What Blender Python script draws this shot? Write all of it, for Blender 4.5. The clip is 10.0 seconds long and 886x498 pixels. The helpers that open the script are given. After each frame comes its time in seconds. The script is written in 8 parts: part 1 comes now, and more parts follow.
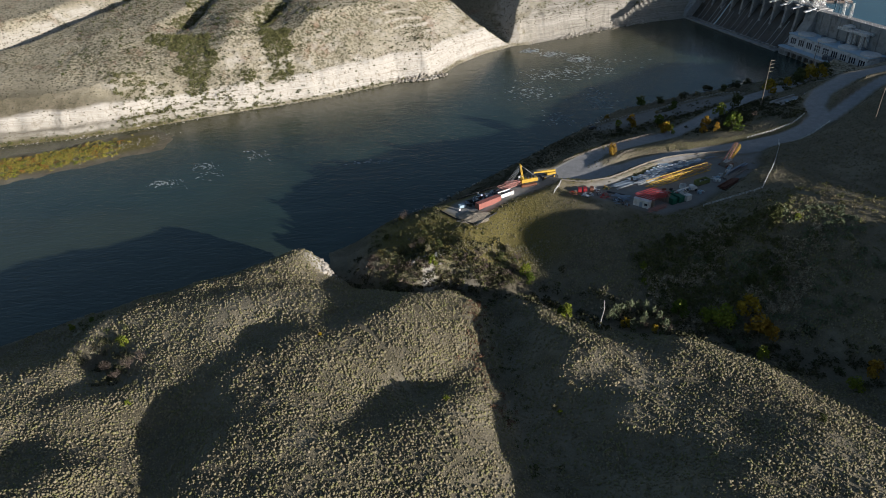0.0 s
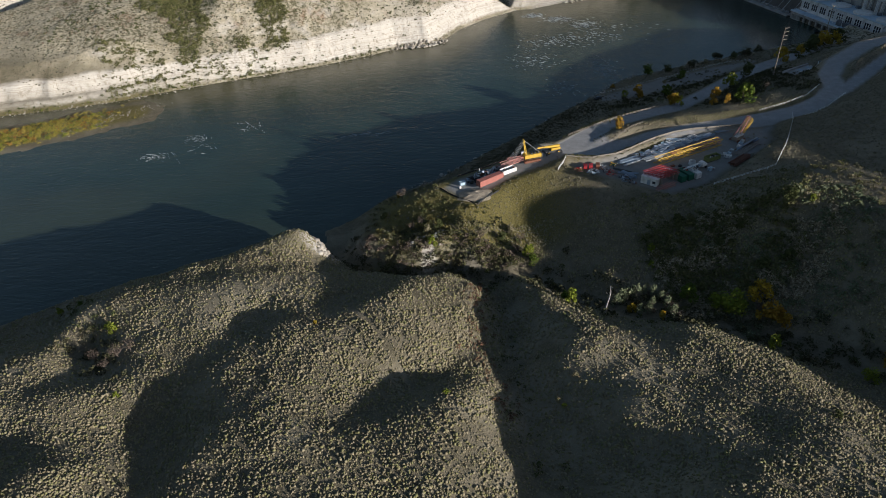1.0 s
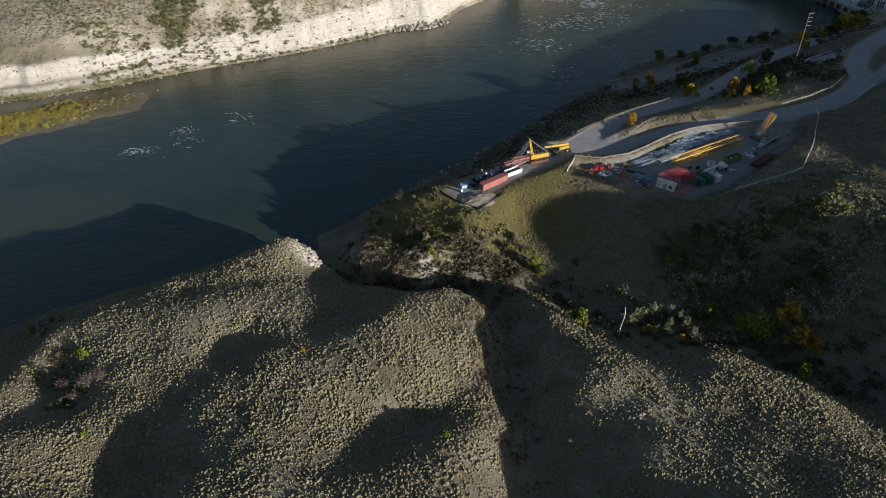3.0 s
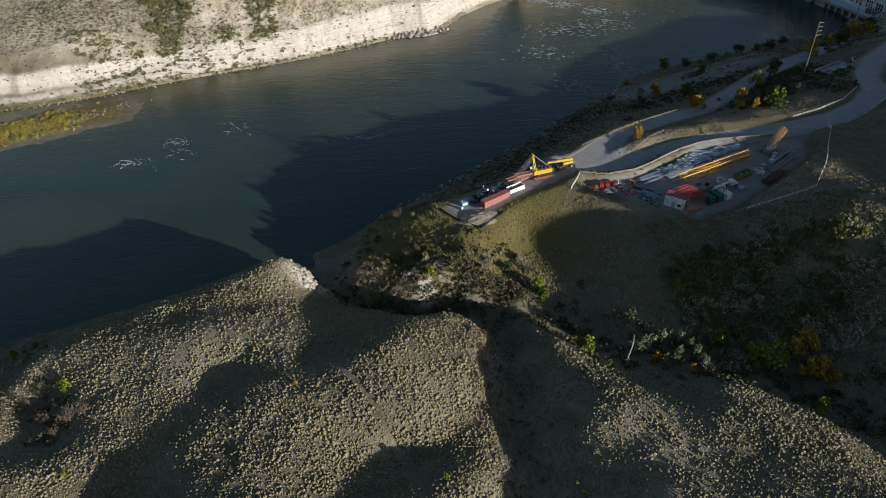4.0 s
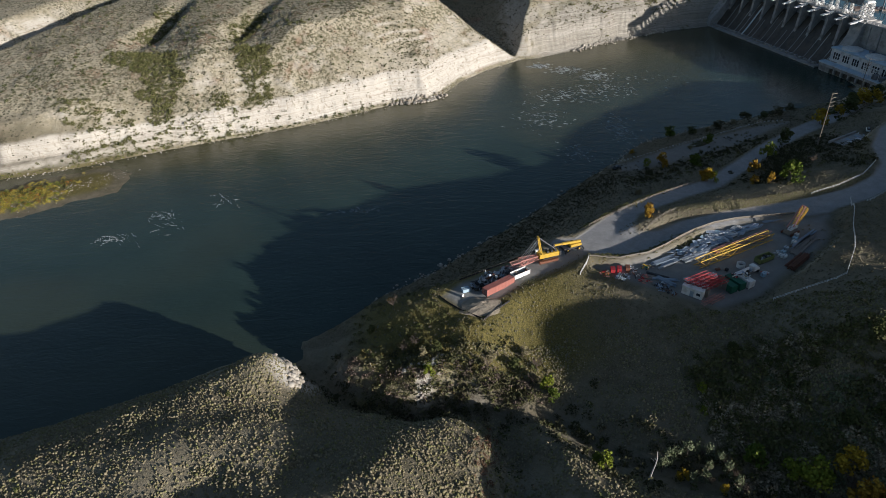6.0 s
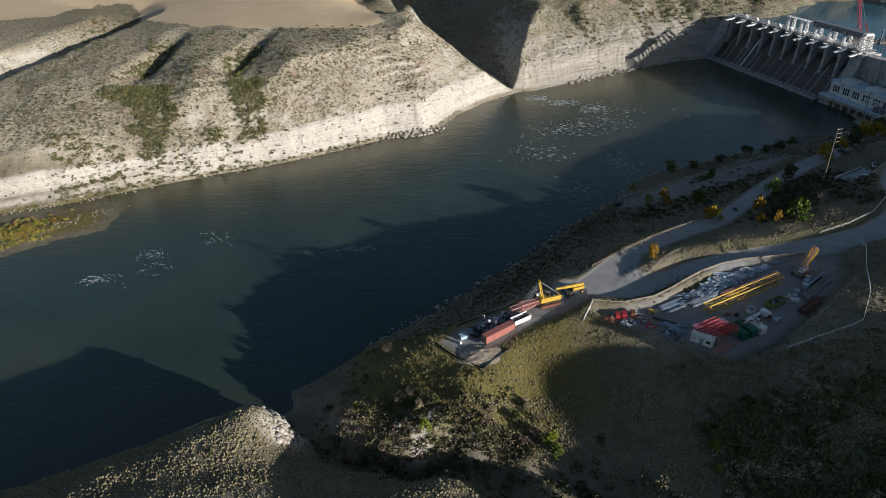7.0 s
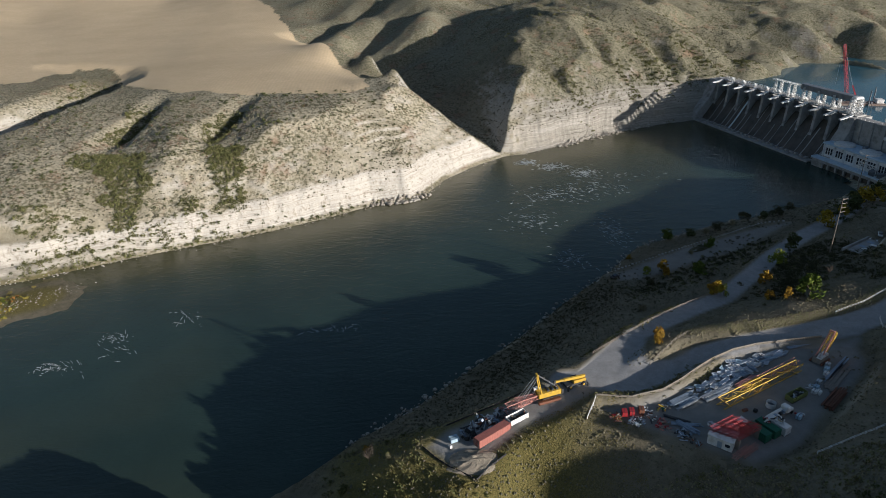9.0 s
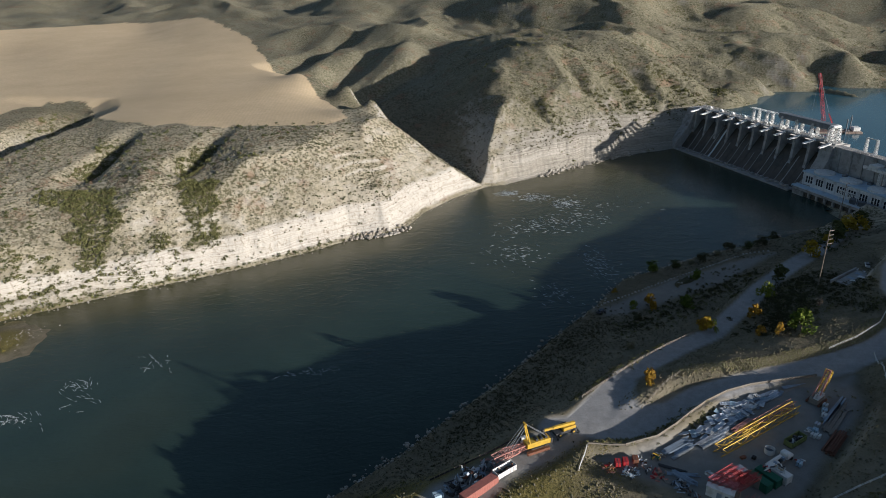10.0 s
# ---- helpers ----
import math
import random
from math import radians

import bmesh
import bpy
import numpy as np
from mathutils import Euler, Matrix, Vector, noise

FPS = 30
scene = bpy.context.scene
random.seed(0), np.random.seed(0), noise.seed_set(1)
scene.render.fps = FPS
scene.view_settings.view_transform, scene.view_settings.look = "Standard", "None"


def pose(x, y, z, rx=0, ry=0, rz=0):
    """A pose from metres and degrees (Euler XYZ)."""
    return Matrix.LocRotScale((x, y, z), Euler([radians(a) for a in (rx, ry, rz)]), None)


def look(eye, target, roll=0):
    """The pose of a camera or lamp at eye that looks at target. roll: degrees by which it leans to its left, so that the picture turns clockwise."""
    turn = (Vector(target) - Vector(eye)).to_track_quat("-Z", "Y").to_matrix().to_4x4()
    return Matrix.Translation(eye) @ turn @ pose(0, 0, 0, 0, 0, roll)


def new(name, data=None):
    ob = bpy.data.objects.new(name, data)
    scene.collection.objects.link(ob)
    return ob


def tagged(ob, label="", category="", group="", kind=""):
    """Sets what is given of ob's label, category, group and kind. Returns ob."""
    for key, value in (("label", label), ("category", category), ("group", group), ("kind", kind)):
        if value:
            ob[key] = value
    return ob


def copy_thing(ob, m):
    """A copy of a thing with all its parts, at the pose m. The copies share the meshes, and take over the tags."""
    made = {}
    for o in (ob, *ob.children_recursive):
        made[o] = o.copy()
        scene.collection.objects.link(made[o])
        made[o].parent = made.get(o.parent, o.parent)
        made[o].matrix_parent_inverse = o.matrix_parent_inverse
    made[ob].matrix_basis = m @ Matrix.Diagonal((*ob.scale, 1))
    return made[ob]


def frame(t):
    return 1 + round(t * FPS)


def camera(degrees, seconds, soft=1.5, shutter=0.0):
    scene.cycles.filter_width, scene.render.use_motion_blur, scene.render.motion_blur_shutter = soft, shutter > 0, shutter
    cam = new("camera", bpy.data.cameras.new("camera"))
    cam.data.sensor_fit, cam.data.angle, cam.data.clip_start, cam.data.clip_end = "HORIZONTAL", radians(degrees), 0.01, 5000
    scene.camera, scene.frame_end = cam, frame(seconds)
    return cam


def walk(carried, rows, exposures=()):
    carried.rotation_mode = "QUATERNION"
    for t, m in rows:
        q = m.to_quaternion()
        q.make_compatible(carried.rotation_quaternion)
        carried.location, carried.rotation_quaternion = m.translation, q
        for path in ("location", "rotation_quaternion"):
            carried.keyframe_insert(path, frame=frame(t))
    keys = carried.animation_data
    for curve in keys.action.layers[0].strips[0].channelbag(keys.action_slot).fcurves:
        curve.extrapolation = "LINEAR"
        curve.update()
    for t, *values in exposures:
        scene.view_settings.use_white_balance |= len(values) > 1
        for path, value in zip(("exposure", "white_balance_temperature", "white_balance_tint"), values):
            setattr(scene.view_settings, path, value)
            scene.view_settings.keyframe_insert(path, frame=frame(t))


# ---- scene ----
cam = camera(68.02, 10.0, soft=0.7)
# seconds, eye x y z, yaw, pitch, roll
ROWS = [
    (0.0, 0.00, -0.00, 150.37, -2.446, -32.203, 1.805),
    (0.5, 0.25, 5.16, 150.41, -2.451, -33.741, 1.830),
    (1.0, 0.53, 10.35, 150.47, -2.429, -35.276, 1.819),
    (1.5, 0.80, 15.57, 150.53, -2.406, -36.694, 1.819),
    (2.0, 1.06, 20.83, 150.59, -2.398, -37.508, 1.843),
    (2.5, 1.30, 26.09, 150.61, -2.388, -37.524, 1.819),
    (4.0, 1.98, 41.83, 150.66, -2.381, -37.406, 1.802),
    (4.5, 2.22, 47.13, 150.71, -2.378, -36.459, 1.805),
    (5.0, 2.48, 52.45, 150.76, -2.371, -35.306, 1.834),
    (5.5, 2.75, 57.80, 150.78, -2.392, -34.139, 1.850),
    (7.0, 3.70, 73.82, 150.70, -2.719, -30.678, 1.858),
    (7.5, 4.04, 79.18, 150.67, -2.878, -29.518, 1.860),
    (8.0, 4.40, 84.50, 150.66, -3.141, -28.349, 1.870),
    (8.5, 4.80, 89.75, 150.68, -3.458, -27.186, 1.847),
    (9.0, 5.22, 94.91, 150.71, -3.898, -26.046, 1.866),
    (9.5, 5.67, 99.98, 150.75, -4.729, -24.912, 1.859),
    (10.0, 6.15, 105.00, 150.78, -5.683, -23.801, 1.848),
]
walk(cam, [(t, pose(x, y, z, 90 + pitch, roll, yaw)) for t, x, y, z, yaw, pitch, roll in ROWS], exposures=[(0.0, 0.57, 5750, 11), (10.0, 0.57, 5750, 11)])

# ---- world and sun ----
SUN_FROM = Vector((0.78, -0.625, 0.0)).normalized()
SUN_ELEV = radians(12)
world = bpy.data.worlds.new("world")
scene.world = world
world.use_nodes = True
wn = world.node_tree
sky = wn.nodes.new("ShaderNodeTexSky")
sky.sky_type = 'NISHITA'
sky.sun_disc = False
sky.sun_elevation = SUN_ELEV
sky.sun_rotation = math.atan2(SUN_FROM.x, SUN_FROM.y)
wn.nodes["Background"].inputs["Strength"].default_value = 0.058
wn.links.new(sky.outputs["Color"], wn.nodes["Background"].inputs["Color"])
sun_data = bpy.data.lights.new("sun", 'SUN')
sun_data.energy = 5.0
sun_data.angle = radians(0.55)
sun_data.color = (1.0, 0.885, 0.745)
sun = new("sun", sun_data)
sun_way = Vector((SUN_FROM.x * math.cos(SUN_ELEV), SUN_FROM.y * math.cos(SUN_ELEV), math.sin(SUN_ELEV)))
sun.matrix_world = look(sun_way * 600, (0, 0, 0))


# ---- materials ----
def material(name, rough=0.85, metal=0.0, spec=0.35):
    m = bpy.data.materials.new(name)
    m.use_nodes = True
    b = m.node_tree.nodes["Principled BSDF"]
    b.inputs["Roughness"].default_value = rough
    b.inputs["Metallic"].default_value = metal
    b.inputs["Specular IOR Level"].default_value = spec
    return m, m.node_tree, b


def node(nt, kind, **values):
    n = nt.nodes.new(kind)
    for k, v in values.items():
        if k in n.inputs:
            n.inputs[k].default_value = v
    return n


def noise_tex(nt, scale, detail=5.0, rough=0.55, vec=None, warp=0.0):
    n = node(nt, "ShaderNodeTexNoise", Scale=scale, Detail=detail, Roughness=rough, Distortion=warp)
    if vec is None:
        vec = nt.nodes.new("ShaderNodeTexCoord").outputs["Object"]
    nt.links.new(vec, n.inputs["Vector"])
    return n.outputs["Fac"]


def ramp(nt, fac, stops):
    r = nt.nodes.new("ShaderNodeValToRGB")
    e = r.color_ramp.elements
    while len(e) < len(stops):
        e.new(0.5)
    for k, (p, c) in enumerate(stops):
        e[k].position = p
        e[k].color = (*c, 1) if len(c) == 3 else c
    nt.links.new(fac, r.inputs["Fac"])
    return r.outputs["Color"]


def mixed(nt, fac, a, b, mode='MIX'):
    m = nt.nodes.new("ShaderNodeMix")
    m.data_type = 'RGBA'
    m.blend_type = mode
    m.clamp_factor = True
    for sock, v in ((m.inputs[0], fac), (m.inputs[6], a), (m.inputs[7], b)):
        if isinstance(v, bpy.types.NodeSocket):
            nt.links.new(v, sock)
        elif isinstance(v, (int, float)):
            sock.default_value = v
        else:
            sock.default_value = (*v, 1)
    return m.outputs[2]


def math_node(nt, op, a, b=0.0):
    m = nt.nodes.new("ShaderNodeMath")
    m.operation = op
    for sock, v in zip(m.inputs, (a, b)):
        if isinstance(v, bpy.types.NodeSocket):
            nt.links.new(v, sock)
        else:
            sock.default_value = v
    return m.outputs[0]


def bumped(nt, b, fac, dist, strength=1.0):
    n = node(nt, "ShaderNodeBump", Strength=strength, Distance=dist)
    nt.links.new(fac, n.inputs["Height"])
    nt.links.new(n.outputs["Normal"], b.inputs["Normal"])


def plain(name, color, vary=0.25, scale=1.5, rough=0.7, metal=0.0, bump=0.0, dirt=None, spec=0.35):
    """A surface of one colour with broad stains, fine grain and a little difference from piece to piece."""
    m, nt, b = material(name, rough, metal, spec)
    lo = tuple(c * (1 - vary) for c in color)
    hi = tuple(min(1, c * (1 + vary)) for c in color)
    c1 = ramp(nt, noise_tex(nt, scale, 6), [(0.3, lo), (0.7, hi)])
    c2 = mixed(nt, math_node(nt, 'MULTIPLY', noise_tex(nt, scale * 9, 4), 0.35), c1, lo)
    if dirt:
        c2 = mixed(nt, ramp(nt, noise_tex(nt, scale * 0.6, 7, 0.65), [(0.5, (0, 0, 0)), (0.68, (1, 1, 1))]), c2, dirt)
    info = nt.nodes.new("ShaderNodeObjectInfo")
    c3 = mixed(nt, math_node(nt, 'MULTIPLY', info.outputs["Random"], 0.35), c2, tuple(c * 0.6 for c in color))
    nt.links.new(c3, b.inputs["Base Color"])
    if bump:
        bumped(nt, b, noise_tex(nt, scale * 7, 5), bump)
    return m


def ground_material():
    m, nt, b = material("ground_soil", 0.95, 0, 0.15)
    co = nt.nodes.new("ShaderNodeTexCoord").outputs["Object"]

    def mask(name):
        a = nt.nodes.new("ShaderNodeAttribute")
        a.attribute_name = name
        return a.outputs["Fac"]
    big = noise_tex(nt, 0.045, 6, 0.6, co)
    mid = noise_tex(nt, 0.35, 6, 0.65, co)
    fine = noise_tex(nt, 2.2, 4, 0.7, co)
    grass = mixed(nt, ramp(nt, big, [(0.35, (0, 0, 0)), (0.65, (1, 1, 1))]), (0.135, 0.117, 0.078), (0.175, 0.152, 0.104))
    grass = mixed(nt, ramp(nt, mid, [(0.42, (0, 0, 0)), (0.62, (1, 1, 1))]), grass, (0.105, 0.095, 0.057))
    grass = mixed(nt, ramp(nt, fine, [(0.45, (0, 0, 0)), (0.6, (1, 1, 1))]), grass, (0.165, 0.143, 0.096))
    soil = ramp(nt, noise_tex(nt, 0.16, 5, 0.7, co, 0.6), [(0.5, (0, 0, 0)), (0.64, (1, 1, 1))])
    grass = mixed(nt, math_node(nt, 'MULTIPLY', soil, 0.55), grass, (0.225, 0.193, 0.136))
    lush = mixed(nt, ramp(nt, fine, [(0.4, (0, 0, 0)), (0.65, (1, 1, 1))]), (0.1, 0.092, 0.03), (0.21, 0.17, 0.06))
    col = mixed(nt, mask("lush"), grass, lush)
    bare = mixed(nt, ramp(nt, mid, [(0.35, (0, 0, 0)), (0.7, (1, 1, 1))]), (0.34, 0.3, 0.207), (0.47, 0.42, 0.318))
    col = mixed(nt, mask("bare"), col, bare)
    # banded pale sediment
    sep = nt.nodes.new("ShaderNodeSeparateXYZ")
    nt.links.new(co, sep.inputs[0])
    wob = math_node(nt, 'ADD', sep.outputs["Z"], math_node(nt, 'MULTIPLY', big, 5.0))
    comb = nt.nodes.new("ShaderNodeCombineXYZ")
    nt.links.new(math_node(nt, 'MULTIPLY', sep.outputs["X"], 0.012), comb.inputs[0])
    nt.links.new(math_node(nt, 'MULTIPLY', sep.outputs["Y"], 0.012), comb.inputs[1])
    nt.links.new(wob, comb.inputs[2])
    strata = noise_tex(nt, 0.8, 5, 0.7, comb.outputs[0])
    rock = ramp(nt, strata, [(0.28, (0.22, 0.19, 0.15)), (0.4, (0.42, 0.385, 0.325)), (0.5, (0.49, 0.46, 0.4)), (0.58, (0.36, 0.325, 0.275)), (0.66, (0.52, 0.49, 0.43)), (0.78, (0.5, 0.47, 0.41))])
    rock = mixed(nt, ramp(nt, mid, [(0.56, (0, 0, 0)), (0.7, (1, 1, 1))]), rock, (0.25, 0.22, 0.165))
    rock = mixed(nt, math_node(nt, 'MULTIPLY', mask("shale"), 0.85), rock, ramp(nt, strata, [(0.32, (0.1, 0.092, 0.08)), (0.42, (0.3, 0.28, 0.24)), (0.48, (0.17, 0.155, 0.13)), (0.56, (0.4, 0.375, 0.33)), (0.64, (0.2, 0.185, 0.16)), (0.72, (0.36, 0.34, 0.3))]))
    hill = mixed(nt, ramp(nt, mid, [(0.35, (0, 0, 0)), (0.65, (1, 1, 1))]), (0.155, 0.145, 0.095), (0.265, 0.245, 0.175))
    col = mixed(nt, mask("hill"), col, hill)
    # low sage as fine dark specks over the pale far slopes, in patches
    patch = ramp(nt, noise_tex(nt, 0.03, 5, 0.65, co), [(0.35, (0.25, 0.25, 0.25)), (0.6, (1, 1, 1))])
    spots = ramp(nt, noise_tex(nt, 0.55, 3, 0.65, co), [(0.47, (0, 0, 0)), (0.56, (1, 1, 1))])
    specks = math_node(nt, 'MULTIPLY', math_node(nt, 'MULTIPLY', spots, patch), mask("far"))
    col = mixed(nt, math_node(nt, 'MULTIPLY', specks, 0.95), col, mixed(nt, big, (0.075, 0.08, 0.04), (0.12, 0.105, 0.06)))
    rust = ramp(nt, noise_tex(nt, 0.06, 6, 0.7, co), [(0.55, (0, 0, 0)), (0.66, (1, 1, 1))])
    col = mixed(nt, math_node(nt, 'MULTIPLY', math_node(nt, 'MULTIPLY', rust, mask("far")), 0.6), col, (0.235, 0.15, 0.1))
    col = mixed(nt, mask("rock"), col, rock)
    # upright cracks and streaks on the cliff faces
    mp = nt.nodes.new("ShaderNodeMapping")
    mp.inputs["Scale"].default_value = (1, 1, 0.16)
    nt.links.new(co, mp.inputs["Vector"])
    crack = ramp(nt, noise_tex(nt, 0.55, 5, 0.7, mp.outputs[0], 0.4), [(0.36, (1, 1, 1)), (0.43, (0, 0, 0))])
    col = mixed(nt, math_node(nt, 'MULTIPLY', math_node(nt, 'MULTIPLY', crack, mask("rock")), 0.55), col, (0.2, 0.17, 0.13))
    field = mixed(nt, noise_tex(nt, 0.02, 7, 0.62, co), (0.46, 0.355, 0.21), (0.72, 0.575, 0.38))
    field = mixed(nt, math_node(nt, 'MULTIPLY', ramp(nt, mid, [(0.4, (0, 0, 0)), (0.62, (1, 1, 1))]), 0.3), field, (0.42, 0.32, 0.19))
    furrow = nt.nodes.new("ShaderNodeTexWave")
    furrow.inputs["Scale"].default_value = 0.12
    furrow.inputs["Distortion"].default_value = 3.0
    furrow.inputs["Detail Scale"].default_value = 0.3
    nt.links.new(co, furrow.inputs["Vector"])
    field = mixed(nt, math_node(nt, 'MULTIPLY', furrow.outputs["Fac"], 0.18), field, (0.4, 0.32, 0.22))
    col = mixed(nt, mask("field"), col, field)
    gravel = mixed(nt, ramp(nt, mid, [(0.3, (0, 0, 0)), (0.7, (1, 1, 1))]), (0.24, 0.237, 0.23), (0.33, 0.326, 0.32))
    gravel = mixed(nt, ramp(nt, fine, [(0.5, (0, 0, 0)), (0.75, (1, 1, 1))]), gravel, (0.205, 0.2, 0.192))
    col = mixed(nt, mask("gravel"), col, gravel)
    nt.links.new(col, b.inputs["Base Color"])
    h = math_node(nt, 'ADD', math_node(nt, 'MULTIPLY', fine, 0.5), mid)
    h = math_node(nt, 'MULTIPLY', h, math_node(nt, 'SUBTRACT', 1.0, math_node(nt, 'MULTIPLY', mask("gravel"), 0.88)))
    bumped(nt, b, h, 0.7, 0.9)
    return m


def water_material(name, deep, chop):
    m, nt, b = material(name, 0.08, 0, 0.5)
    shoal = nt.nodes.new("ShaderNodeAttribute")
    shoal.attribute_name = "shoal"
    co = nt.nodes.new("ShaderNodeTexCoord").outputs["Object"]
    body = mixed(nt, ramp(nt, noise_tex(nt, 0.02, 5, 0.6, co), [(0.35, (0, 0, 0)), (0.65, (1, 1, 1))]), deep, tuple(c * 1.35 for c in deep))
    nt.links.new(mixed(nt, shoal.outputs["Fac"], body, (0.07, 0.069, 0.036)), b.inputs["Base Color"])
    b.inputs["IOR"].default_value = 1.33
    mp = nt.nodes.new("ShaderNodeMapping")
    mp.inputs["Rotation"].default_value = (0, 0, radians(-35))
    mp.inputs["Scale"].default_value = (1, 2.2, 1)
    nt.links.new(co, mp.inputs["Vector"])
    h = math_node(nt, 'ADD', noise_tex(nt, 0.35, 4, 0.6, mp.outputs[0], 0.6), math_node(nt, 'MULTIPLY', noise_tex(nt, 0.06, 4, 0.6, mp.outputs[0], 1.0), 1.5))
    bumped(nt, b, h, chop, 0.7)
    return m


SOIL = ground_material()
RIVER_WATER = water_material("river_water", (0.022, 0.038, 0.03), 0.2)
LAKE_WATER = water_material("lake_water", (0.03, 0.085, 0.115), 0.06)
CONCRETE = plain("concrete", (0.36, 0.35, 0.33), 0.2, 0.3, 0.85, bump=0.05, dirt=(0.17, 0.16, 0.145))
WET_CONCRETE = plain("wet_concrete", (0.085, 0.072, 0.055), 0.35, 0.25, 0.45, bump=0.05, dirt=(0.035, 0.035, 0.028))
STEEL = plain("galvanised_steel", (0.5, 0.52, 0.54), 0.15, 2.0, 0.4, 0.6)
WHITE_PAINT = plain("white_paint", (0.72, 0.71, 0.68), 0.08, 1.0, 0.55, dirt=(0.5, 0.47, 0.42))

